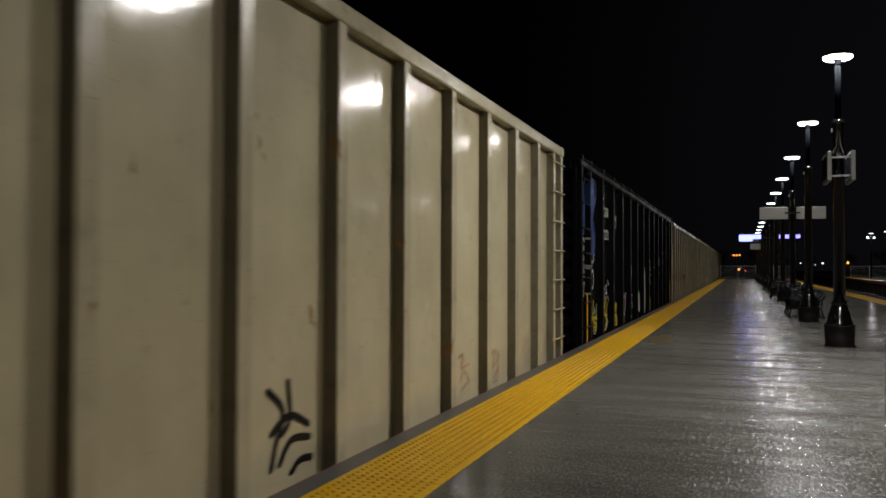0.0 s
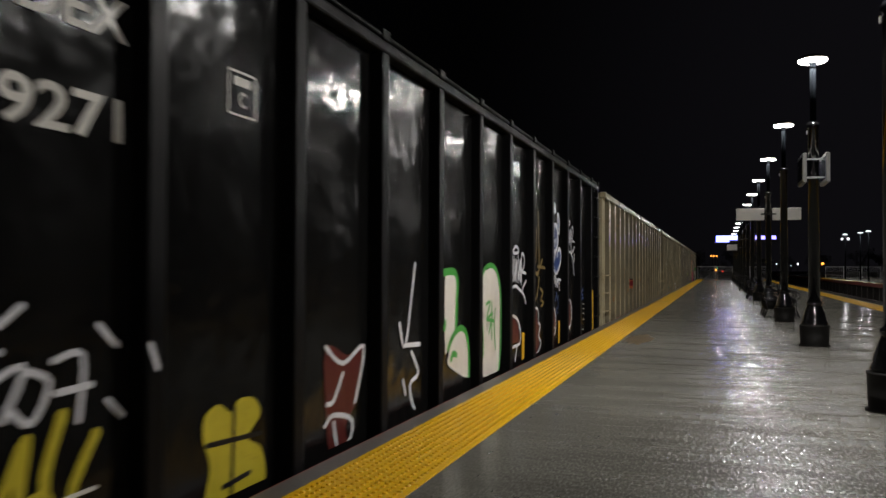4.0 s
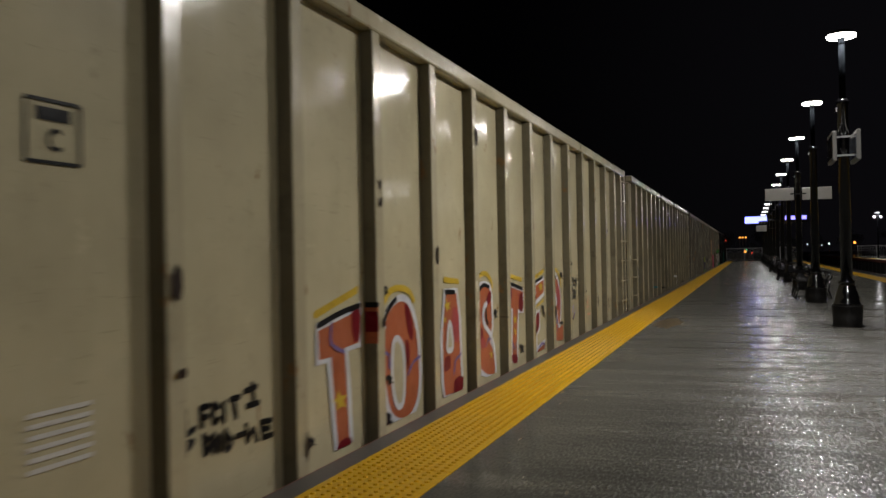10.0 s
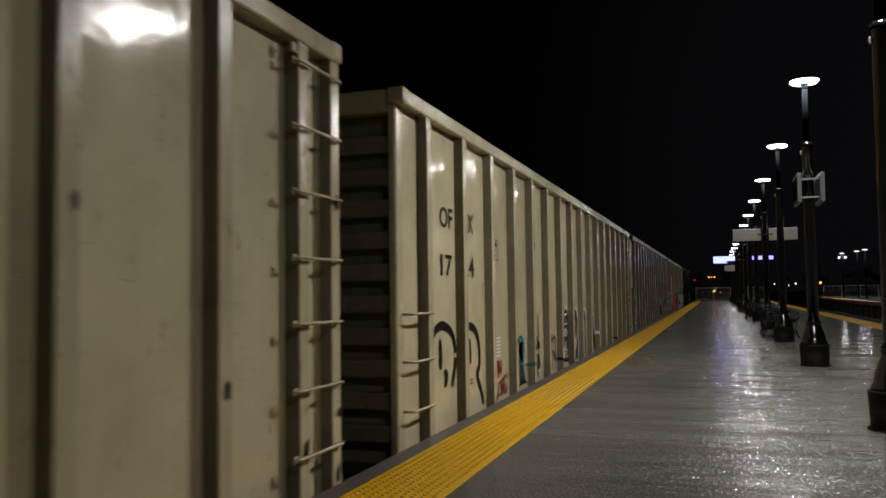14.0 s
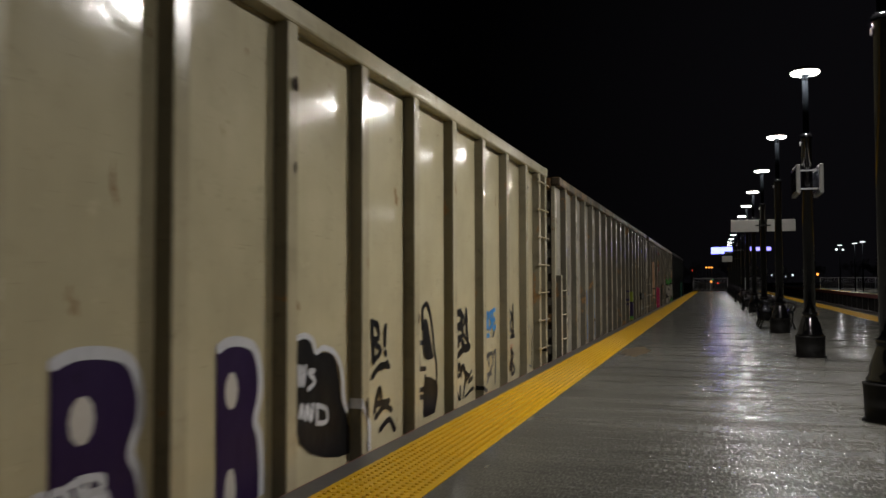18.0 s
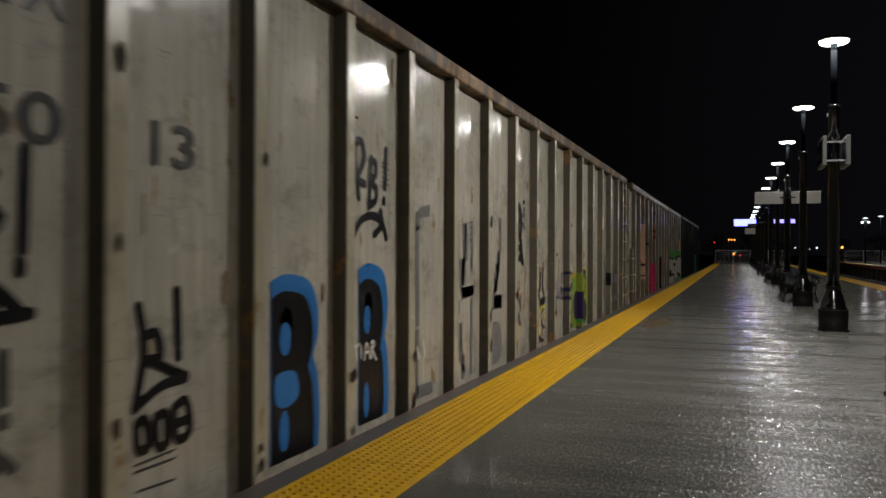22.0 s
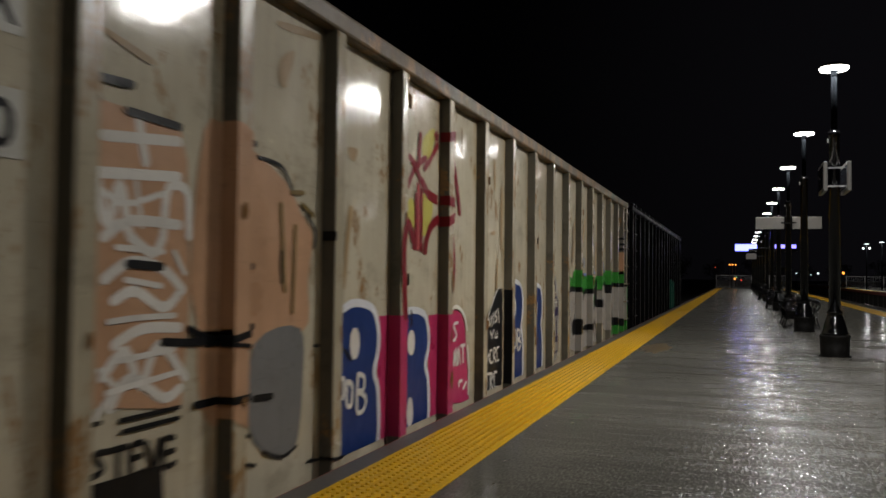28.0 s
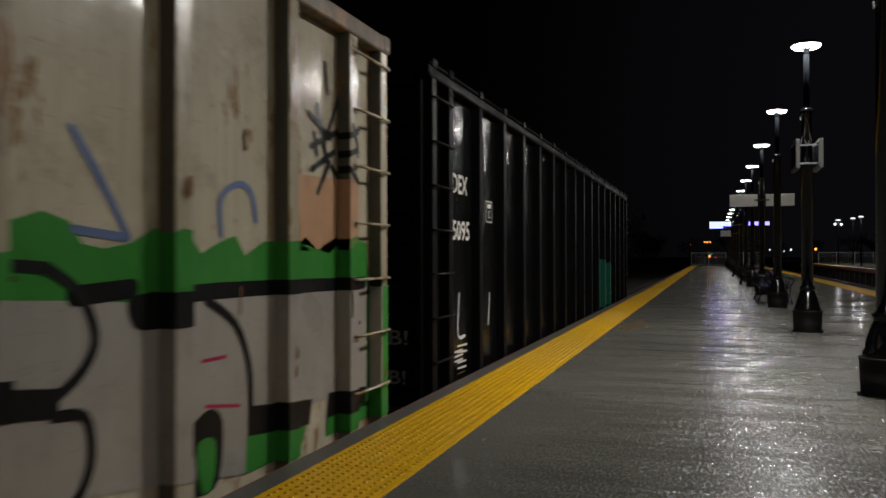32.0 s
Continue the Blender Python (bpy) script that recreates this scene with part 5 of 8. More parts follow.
# ---- wear along the posts: chips, rust runs ----
RUST = spray("bare_rust", (0.17, 0.085, 0.028), 0.7)
RUST_DK = spray("dark_rust", (0.030, 0.018, 0.011), 0.7)


def wear(car, seed, chips, runs, tone):
    rng = random.Random(seed)
    rw = car["paint_rib_w"]
    for r in list(car["paint_ribs"])[1:]:
        for k in range(chips):
            if rng.random() < 0.55:
                z, u = rng.uniform(0.0, 0.75) if rng.random() < 0.7 else rng.uniform(0.7, 2.6), r + rng.uniform(0.06, 0.10)
                a, h = rng.uniform(0.015, 0.05), rng.uniform(0.03, 0.12)
                ring = [(u + a * math.cos(i * 0.9) * rng.uniform(0.5, 1.1), z + h * math.sin(i * 0.9) * rng.uniform(0.5, 1.1)) for i in range(7)]
                on_car(car, "paint_chip", tone, [ring], 5, k)
        for k in range(runs):
            near = rng.random() < 0.8
            z1 = rng.uniform(0.8, 2.75)
            z0 = z1 - (rng.uniform(0.2, 0.9) if near else rng.uniform(0.05, 0.25))
            u = r + rw + rng.uniform(0.0, 0.03) if near else r - rng.uniform(0.05, 0.8)
            w = rng.uniform(0.008, 0.026)
            pts = [(u + w * rng.uniform(0.2, 1.2), z0 + (z1 - z0) * i / 6) for i in range(7)]
            on_car(car, "rust_run", rng.choice((RUST, RUST_DK, RUST)), ribbon(pts, w), 4, k)


wear(car_c, 5, 3, 0, RUST_DK)
wear(car_d, 6, 2, 0, RUST_DK)
wear(car_e, 7, 4, 5, RUST_DK)
wear(car_f, 8, 3, 6, RUST)

bm = bmesh.new()
box(bm, XR + 0.001, XR + 0.006, 29.64 - 12.62, 29.745 - 12.62, PL - 0.02, PL + 0.775)
part("reflector_strip", bm, YEL_STRIPE, car_b, "yellow reflective strip")


def end_mark(car, body, x0, x1, z0, z1):
    """Chalked marks on the leading end of a car."""
    me = text_mesh(body, GREYB, 0.01)
    xs, ys = [v.co.x for v in me.vertices], [v.co.y for v in me.vertices]
    for v in me.vertices:
        a, c = (v.co.x - min(xs)) / (max(xs) - min(xs)), (v.co.y - min(ys)) / (max(ys) - min(ys))
        v.co = (x0 + a * (x1 - x0), 0.034, PL + z0 + c * (z1 - z0))
    me.name = "chalk_mark"
    ob = new("chalk_mark", me)
    ob.parent = car


end_mark(car_g, "B!", 1.18, 1.36, 0.39, 0.53)
end_mark(car_g, "B!", 1.18, 1.34, 0.03, 0.16)


blob(car_c, BRICK, [(32.93, 0.07), (33.27, 0.06), (33.26, -0.08), (32.93, -0.06)], 0, False)
tag(car_d, INK, 0.05, 1, [(69.57, 0.57), (69.65, 0.59), (69.73, 0.56)], [(69.58, 0.50), (69.69, 0.53), (69.71, 0.43), (69.61, 0.43)], [(69.62, 0.59), (69.64, 0.35)], [(69.68, 0.51), (69.74, 0.33)], [(69.58, 0.41), (69.65, 0.33)])
# tags on the first car
tag(car_a, INK, 0.045, 0, [(3.61, 0.51), (3.77, 0.38), (3.70, 0.20), (3.65, 0.06)], [(3.83, 0.54), (3.85, 0.32), (3.76, 0.24)], [(3.65, 0.26), (3.85, 0.34), (4.07, 0.25)], [(3.74, 0.07), (3.87, 0.19), (4.08, 0.17)], [(3.87, -0.01), (3.97, 0.05), (4.11, 0.04)])
tag(car_a, FADED_ORANGE, 0.03, 0, [(10.01, 0.66), (10.15, 0.69), (10.10, 0.62)], [(10.22, 0.70), (10.18, 0.53), (10.43, 0.44), (10.28, 0.38), (10.16, 0.30)], [(9.99, 0.30), (10.09, 0.14), (10.20, 0.05)], [(10.50, 0.29), (10.44, 0.09), (10.30, 0.01)])
tag(car_a, FADED_ORANGE, 0.03, 0, [(6.91, 0.36), (7.08, 0.38), (6.99, 0.26), (7.23, 0.27)], [(6.94, 0.13), (7.11, 0.21), (7.24, 0.08)], [(6.99, 0.04), (7.17, 0.09)], [(8.01, 0.30), (8.15, 0.31), (8.03, 0.14), (8.31, 0.25)], [(8.07, 0.02), (8.27, 0.12)], [(8.24, 0.30), (8.27, 0.02)], [(9.28, 0.33), (9.48, 0.35), (9.36, 0.18), (9.59, 0.24)])
tag(car_a, STEELBLUE, 0.03, 0, [(6.71, 0.92), (6.72, 0.62)])
blob(car_a, INK, [(8.00, -0.04), (8.22, -0.01), (8.22, -0.10), (8.00, -0.11)], 0, False)
# black car
blob(car_b, DULL_BLUE, [(13.35, 2.61), (13.54, 2.66), (13.49, 2.30), (13.44, 1.84), (13.36, 1.75), (13.25, 1.84), (13.21, 2.12), (13.31, 2.29)], 0, True)
tag(car_b, NEON, 0.035, 1, [(13.41, 2.29), (13.22, 2.24), (13.21, 2.12), (13.24, 1.93), (13.31, 1.80), (13.42, 1.80)], [(13.51, 2.64), (13.47, 2.32), (13.43, 2.05)])
# white letters of the ladder bay: its dimmer light is put into the CHALK tone
tag(car_b, CHALK, 0.042, 0, [(13.44, 1.71), (13.26, 1.68), (13.23, 1.61), (13.35, 1.60), (13.41, 1.54), (13.28, 1.48)], [(13.44, 1.70), (13.48, 1.61), (13.44, 1.51)], [(13.23, 1.43), (13.24, 1.34), (13.36, 1.33), (13.42, 1.39), (13.33, 1.44), (13.23, 1.43)], [(13.23, 1.27), (13.38, 1.28), (13.45, 1.21), (13.29, 1.17)], [(13.29, 1.17), (13.45, 1.14), (13.47, 1.06), (13.26, 1.04)], [(13.26, 1.02), (13.42, 0.91), (13.39, 0.81), (13.27, 0.76), (13.37, 0.73), (13.44, 0.77)], [(13.50, 0.97), (13.42, 0.91)])
tag(car_b, CHALK, 0.048, 0, [(13.11, 1.77), (13.11, 1.68)], [(13.12, 1.58), (13.12, 1.52)], [(13.09, 1.44), (13.11, 1.26)], [(13.12, 1.23), (13.15, 0.99)], [(13.15, 0.79), (13.12, 0.64)])
blob(car_b, DULL_BLUE, [(13.68, 2.71), (13.96, 2.79), (13.94, 2.44), (13.90, 2.09), (13.78, 1.87), (13.70, 1.97)], 0, True)
blob(car_b, DULL_BLUE, [(13.92, 2.77), (14.27, 2.81), (14.63, 2.76), (14.70, 2.55), (14.43, 2.24), (14.29, 1.99), (14.49, 1.78), (14.47, 1.57), (14.27, 1.46), (14.05, 1.51), (13.88, 1.65), (13.87, 1.84), (13.97, 2.15)], 1, True)
blob(car_b, DULL_BLUE, [(13.45, 2.65), (13.59, 2.70), (13.59, 2.37), (13.56, 2.05), (13.48, 1.88)], 0, True)
tag(car_b, NEON, 0.04, 3, [(13.70, 1.91), (13.81, 1.94), (13.90, 2.05)], [(13.94, 2.01), (14.03, 2.18), (14.07, 2.41), (14.10, 2.56), (14.29, 2.63), (14.27, 2.38), (14.22, 2.15), (14.09, 1.96)], [(14.15, 2.08), (13.98, 1.82), (13.89, 1.73), (14.12, 1.75), (14.26, 1.91)], [(14.29, 2.04), (14.51, 1.81), (14.47, 1.57), (14.27, 1.46), (14.06, 1.51)], [(14.09, 1.70), (14.15, 1.56)])
tag(car_b, WHITE, 0.034, 2, [(13.92, 1.48), (13.91, 1.39), (14.01, 1.33), (13.84, 1.36)], [(13.90, 1.32), (13.99, 1.19), (13.96, 1.08), (14.13, 1.06)], [(14.49, 1.47), (14.34, 1.41), (14.36, 1.33), (14.15, 1.30), (14.22, 1.25)], [(13.97, 1.25), (14.10, 1.23), (14.14, 1.33)], [(14.02, 1.19), (13.92, 1.10), (14.03, 1.00)], [(14.14, 1.10), (14.29, 1.15), (14.38, 1.02), (14.31, 0.89), (14.19, 0.85), (14.12, 0.97), (14.17, 1.11), (14.30, 1.17)], [(14.00, 0.97), (13.93, 0.78), (13.92, 0.69), (14.06, 0.70), (14.12, 0.81), (14.03, 0.87), (13.97, 0.81)], [(14.06, 0.77), (14.18, 0.66), (14.14, 0.53), (14.04, 0.54)])
tag(car_b, YELLOW, 0.05, 3, [(13.93, 0.65), (13.97, 0.57)], [(13.91, 0.51), (13.94, 0.24), (14.01, 0.26), (14.17, 0.49)], [(14.37, 0.62), (14.28, 0.42), (14.15, 0.19), (14.00, 0.02)], [(14.12, 0.36), (14.37, 0.26), (14.38, 0.07)], [(14.42, 0.46), (14.38, 0.14)], [(14.66, 0.28), (14.44, 0.31), (14.47, 0.21), (14.68, 0.19), (14.65, 0.07), (14.44, 0.14)], [(14.69, 0.54), (14.66, 0.34), (14.73, 0.27)])
tag(car_b, SKYB, 0.05, 2, [(14.46, 0.49), (14.58, 0.41), (14.48, 0.41)])
blob(car_b, DARK_RED, [(14.87, 0.22), (15.10, 0.20), (15.11, -0.06), (14.88, -0.03)], 0, False)
tag(car_b, PALE, 0.02, 0, [(14.38, 0.13), (14.53, 0.13)], [(14.56, 0.13), (14.68, 0.13)], [(14.38, 0.07), (14.67, 0.07)], [(14.40, 0.02), (14.62, 0.02)], [(14.01, -0.07), (14.30, -0.06)], [(14.34, -0.06), (14.72, -0.05)], [(14.37, -0.10), (14.70, -0.09)])
lettering(car_b, "CDEX", 15.32, 2.21, 0.19, 0.85, PALE)
lettering(car_b, "19271", 15.34, 1.76, 0.20, 0.80, PALE)
frame_mark(car_b, 16.97, 2.06, 0.27, 0.24, PALE, "C")
tag(car_b, WHITE, 0.032, 0, [(15.37, 1.07), (15.46, 0.99), (15.60, 1.07)], [(15.43, 1.01), (15.34, 0.88), (15.50, 0.90)], [(15.36, 0.82), (15.44, 0.74), (15.36, 0.60)], [(15.36, 0.74), (15.61, 0.84), (15.52, 0.64)], [(15.61, 0.82), (15.74, 0.76), (15.65, 0.61), (15.54, 0.69)], [(15.76, 0.84), (15.92, 0.85), (15.90, 0.58)], [(15.78, 0.71), (15.97, 0.72)], [(16.01, 0.97), (16.14, 0.87), (16.21, 0.96)], [(16.14, 0.87), (16.19, 0.76)], [(16.07, 0.64), (16.17, 0.55)])
tag(car_b, YELLOW, 0.055, 1, [(15.34, 0.58), (15.47, 0.31), (15.61, 0.53)], [(15.41, 0.36), (15.39, -0.03)], [(15.63, 0.55), (15.57, 0.21), (15.52, -0.04)], [(15.35, 0.26), (15.72, 0.32)], [(15.81, 0.62), (15.72, 0.32), (15.91, 0.06), (15.64, -0.01)], [(16.00, 0.51), (15.86, 0.26), (16.05, 0.14)])
tag(car_b, PALE, 0.02, 2, [(15.68, 0.27), (16.00, 0.28)], [(15.71, 0.09), (16.00, 0.11)], [(15.71, 0.05), (15.98, 0.07)])
blob(car_b, YELLOW, [(16.78, 0.44), (16.90, 0.49), (17.02, 0.43), (17.10, 0.49), (17.26, 0.47), (17.32, 0.37), (17.19, 0.26), (17.34, 0.17), (17.38, -0.04), (17.21, -0.12), (16.91, -0.10), (16.79, -0.01), (16.83, 0.17), (16.77, 0.32)], 0, True)
tag(car_b, DARK, 0.03, 1, [(16.80, 0.29), (17.32, 0.26)], [(17.05, 0.45), (17.03, -0.10)], [(17.21, 0.06), (16.95, 0.04)])
blob(car_b, DARK_RED, [(18.14, 0.67), (18.49, 0.59), (18.74, 0.63), (18.65, 0.26), (18.46, 0.08), (18.57, -0.12), (18.27, -0.12), (18.17, 0.12)], 0, True)
tag(car_b, WHITE, 0.035, 1, [(18.14, 0.68), (18.41, 0.54), (18.77, 0.63), (18.62, 0.24)], [(18.41, 0.47), (18.27, 0.30), (18.17, 0.29)], [(18.14, 0.15), (18.27, 0.20), (18.57, 0.11), (18.47, -0.11), (18.35, -0.11), (18.27, 0.15)])
tag(car_b, WHITE, 0.04, 0, [(19.85, 1.25), (19.63, 0.56), (19.49, 0.75)], [(19.63, 0.56), (19.98, 0.54)], [(19.77, 0.49), (19.94, 0.29), (19.73, 0.20), (19.90, -0.12)], [(19.57, 0.27), (19.63, 0.15)])
# painted head on the black car
blob(car_b, BLUE, [(25.79, 1.92), (25.96, 1.89), (26.15, 1.86), (25.99, 1.71), (25.99, 1.55), (25.79, 1.56)], 0, True)
blob(car_b, BLUE, [(26.02, 1.74), (26.17, 1.85), (26.37, 1.92), (26.49, 1.80), (26.49, 1.61), (26.26, 1.51), (26.06, 1.57)], 0, True)
blob(car_b, BLUE, [(25.81, 1.52), (25.99, 1.56), (26.28, 1.45), (26.12, 1.28), (25.91, 1.28), (25.80, 1.36)], 0, True)
blob(car_b, BLUE, [(26.30, 1.42), (26.69, 1.52), (26.77, 1.34), (26.56, 1.18), (26.33, 1.16), (26.17, 1.23)], 0, True)
blob(car_b, BLUE, [(26.52, 1.95), (26.55, 2.07), (26.62, 1.98), (26.60, 1.83)], 0, True)
tag(car_b, WHITE, 0.062, 1, [(25.80, 2.04), (25.87, 1.93), (26.02, 1.90), (26.26, 1.92), (26.45, 1.91), (26.52, 1.73), (26.48, 1.57), (26.29, 1.49), (26.09, 1.51), (25.99, 1.64), (26.05, 1.79), (26.22, 1.90)], [(25.79, 1.52), (25.81, 1.41), (25.93, 1.26), (26.15, 1.29), (26.26, 1.40), (26.33, 1.48)], [(26.33, 1.48), (26.15, 1.47), (25.96, 1.44)], [(26.15, 1.25), (26.36, 1.13), (26.65, 1.23), (26.80, 1.40), (26.71, 1.53), (26.54, 1.51), (26.48, 1.41)], [(26.63, 1.79), (26.66, 1.98), (26.55, 2.11), (26.47, 2.05), (26.51, 1.96)])
tag(car_b, WHITE, 0.045, 2, [(26.20, 1.73), (26.19, 1.81), (26.33, 1.90), (26.43, 1.86)], [(25.79, 1.52), (25.90, 1.57), (26.02, 1.53)])
tag(car_b, WHITE, 0.03, 2, [(26.14, 1.69), (26.17, 1.62), (26.24, 1.67)], [(26.27, 1.60), (26.30, 1.68), (26.36, 1.63), (26.39, 1.70)], [(26.25, 1.67), (26.26, 1.57)])
tag(car_b, WHITE, 0.05, 0, [(25.87, 2.07), (25.92, 2.20), (25.96, 2.09)], [(26.01, 2.10), (26.02, 2.22), (26.08, 2.11), (26.10, 2.23)], [(26.16, 2.26), (26.15, 2.11), (26.23, 2.15), (26.23, 2.26)], [(26.27, 2.11), (26.28, 2.26), (26.34, 2.13)])
tag(car_b, WHITE, 0.04, 0, [(25.78, 1.00), (25.83, 1.17), (25.87, 1.00)], [(25.80, 1.06), (25.86, 1.07)], [(25.90, 1.01), (25.91, 1.14), (25.97, 1.03), (25.99, 1.14)], [(26.04, 1.14), (26.04, 0.98)], [(26.04, 1.14), (26.12, 1.06), (26.04, 0.98)], [(26.31, 1.08), (26.18, 1.08), (26.26, 1.00), (26.15, 0.96)], [(26.34, 0.92), (26.36, 1.07), (26.44, 0.93), (26.46, 1.05)], [(26.60, 1.02), (26.50, 1.02), (26.58, 0.95), (26.50, 0.91)], [(26.55, 1.03), (26.79, 1.02)], [(26.68, 1.02), (26.69, 0.85)])
tag(car_b, DULL_BLUE, 0.04, 0, [(26.32, 0.69), (26.45, 0.77), (26.56, 0.60), (26.40, 0.53), (26.52, 0.47)], [(26.40, 0.82), (26.50, 0.69), (26.58, 0.75)])
blob(car_b, DARK_RED, [(26.00, 0.57), (26.22, 0.53), (26.30, 0.37), (26.26, 0.15), (25.87, 0.26), (25.84, 0.41), (25.88, 0.53)], 0, True)
tag(car_b, WHITE, 0.045, 2, [(25.81, 0.44), (25.84, 0.54), (26.00, 0.60), (26.22, 0.56), (26.34, 0.41), (26.34, 0.25), (26.25, 0.15)], [(25.78, 0.49), (25.87, 0.59), (26.02, 0.61)], [(25.90, 0.38), (25.89, 0.25)], [(26.06, 0.29), (26.27, 0.25)])
# the neighbouring tags
tag(car_b, WHITE, 0.035, 1, [(27.35, 2.29), (27.35, 1.94)], [(27.41, 2.01), (27.54, 2.05), (27.68, 2.04), (27.64, 1.99), (27.49, 1.97), (27.41, 2.01)], [(27.04, 2.03), (27.13, 2.07), (27.22, 1.91)], [(27.13, 1.46), (27.17, 1.64), (27.25, 1.80), (27.29, 1.69), (27.26, 1.51)], [(27.33, 1.63), (27.44, 1.91), (27.49, 1.65), (27.58, 1.91), (27.63, 1.65), (27.72, 1.91), (27.75, 1.64)], [(27.81, 1.54), (27.84, 1.84), (27.94, 1.97), (28.02, 1.90), (27.88, 1.74)], [(27.34, 1.46), (27.66, 1.51), (27.88, 1.45), (28.02, 1.33), (28.14, 1.10)], [(27.83, 1.46), (28.16, 1.60), (28.19, 1.69), (27.92, 1.71)])
blob(car_b, PALE, [(28.10, 1.48), (28.18, 1.49), (28.18, 1.44), (28.10, 1.43)], 0, False)
blob(car_b, PALE, [(28.10, 1.41), (28.18, 1.42), (28.18, 1.34), (28.10, 1.32)], 0, False)
blob(car_b, DARK_RED, [(27.27, 0.49), (27.52, 0.60), (27.77, 0.54), (27.79, 0.35), (27.59, 0.19), (27.35, 0.14), (27.25, 0.20)], 0, True)
tag(car_b, WHITE, 0.045, 2, [(27.31, -0.08), (27.32, 0.05), (27.39, 0.11), (27.71, 0.20), (27.87, 0.41), (27.75, 0.60), (27.47, 0.66), (27.25, 0.51), (27.20, 0.27), (27.22, -0.05)], [(27.55, 0.41), (27.50, 0.24)], [(27.31, -0.01), (27.51, -0.06)], [(27.16, 0.51), (27.14, 0.28), (27.18, 0.03)])
blob(car_b, PALE, [(27.79, -0.02), (28.06, -0.03), (28.06, -0.11), (27.79, -0.10)], 0, False)
tag(car_b, CHALK, 0.019, 0, [(28.89, 0.52), (28.99, 0.52)], [(29.14, 0.52), (29.34, 0.51)])
tag(car_b, CHALK, 0.019, 0, [(28.89, 0.44), (28.99, 0.44)], [(29.14, 0.43), (29.33, 0.42)])
tag(car_b, CHALK, 0.019, 0, [(28.89, 0.35), (28.99, 0.34)], [(29.13, 0.34), (29.33, 0.32)])
tag(car_b, CHALK, 0.019, 0, [(28.88, 0.24), (28.99, 0.23)], [(29.13, 0.22), (29.33, 0.21)])
tag(car_b, PALE, 0.018, 0, [(29.06, 0.03), (29.24, 0.02)], [(28.74, -0.07), (29.28, -0.08)])
tag(car_b, BLUE, 0.05, 0, [(28.81, 0.70), (28.99, 0.76), (29.19, 0.80)], [(28.89, 0.61), (29.20, 0.64)], [(28.87, 0.74), (29.14, 0.69)])
# scrawl with a halo and the letters under it
tag(car_b, WHITE, 0.04, 1, [(23.32, 1.65), (23.34, 1.34)], [(23.44, 1.44), (23.58, 1.50), (23.74, 1.46), (23.71, 1.42), (23.49, 1.41), (23.44, 1.44)], [(23.31, 1.19), (23.35, 1.32), (23.42, 1.36), (23.44, 1.05)], [(23.49, 1.36), (23.54, 1.03), (23.61, 1.35), (23.64, 1.04)], [(23.71, 1.37), (23.74, 1.03), (23.83, 1.34), (23.85, 1.04)], [(23.90, 1.00), (23.90, 1.37), (24.02, 1.40), (24.09, 1.29), (23.94, 1.17)], [(23.40, 0.96), (23.59, 0.98), (23.83, 0.92), (24.03, 0.86), (24.17, 0.74)], [(23.97, 1.16), (24.18, 1.14), (24.19, 1.05), (23.99, 0.95), (23.94, 0.88)], [(23.27, 1.03), (23.34, 1.19)])
tag(car_b, CREAMW, 0.055, 0, [(23.27, 0.93), (23.11, 0.87), (23.27, 0.78), (23.11, 0.70)], [(23.09, 0.62), (23.27, 0.60)], [(23.17, 0.60), (23.21, 0.44)], [(23.09, 0.43), (23.28, 0.40), (23.12, 0.36), (23.27, 0.28), (23.12, 0.26)], [(23.27, 0.40), (23.26, 0.18)], [(23.10, 0.19), (23.27, 0.10)])
blob(car_b, DARK_RED, [(23.29, 0.56), (23.49, 0.56), (23.69, 0.49), (23.79, 0.36), (23.76, 0.24), (23.53, 0.24), (23.33, 0.23), (23.26, 0.19)], 0, True)
tag(car_b, WHITE, 0.042, 2, [(23.28, 0.60), (23.49, 0.59), (23.71, 0.52), (23.85, 0.36), (23.82, 0.22), (23.59, 0.20), (23.35, 0.19), (23.25, 0.09)], [(23.65, 0.19), (23.55, 0.01)])
blob(car_b, YEL_STRIPE, [(23.96, 0.35), (24.10, 0.33), (24.08, -0.10), (23.95, -0.10)], 0, False)
blob(car_b, YEL_STRIPE, [(26.55, 0.36), (26.68, 0.34), (26.67, -0.10), (26.54, -0.10)], 4, False)
tag(car_b, GOLD, 0.045, 0, [(24.98, 2.04), (25.03, 1.72), (25.06, 1.26), (24.96, 1.11)], [(24.88, 1.79), (24.83, 1.34), (24.73, 1.19), (24.98, 1.10)], [(25.28, 1.34), (24.93, 1.14), (24.71, 1.21)], [(24.95, 1.24), (25.47, 1.22)], [(25.14, 0.91), (25.33, 0.84), (25.16, 0.75), (25.38, 0.69), (25.19, 0.65)], [(25.05, 1.07), (24.93, 0.85), (24.74, 0.71)])
tag(car_b, CREAMW, 0.045, 2, [(24.74, 0.65), (24.62, 0.58), (24.69, 0.48), (24.50, 0.48)], [(24.50, 0.36), (24.70, 0.35)], [(24.63, 0.35), (24.58, 0.22)], [(24.50, 0.22), (24.67, 0.21), (24.54, 0.14), (24.67, 0.03)], [(24.64, 0.36), (24.62, -0.10)], [(24.51, -0.04), (24.66, -0.13)])
blob(car_b, DARK_RED, [(24.70, 0.57), (24.79, 0.61), (24.90, 0.58), (24.95, 0.42), (25.07, 0.36), (24.95, 0.24), (25.09, 0.12), (24.91, -0.00), (24.72, -0.04)], 0, True)
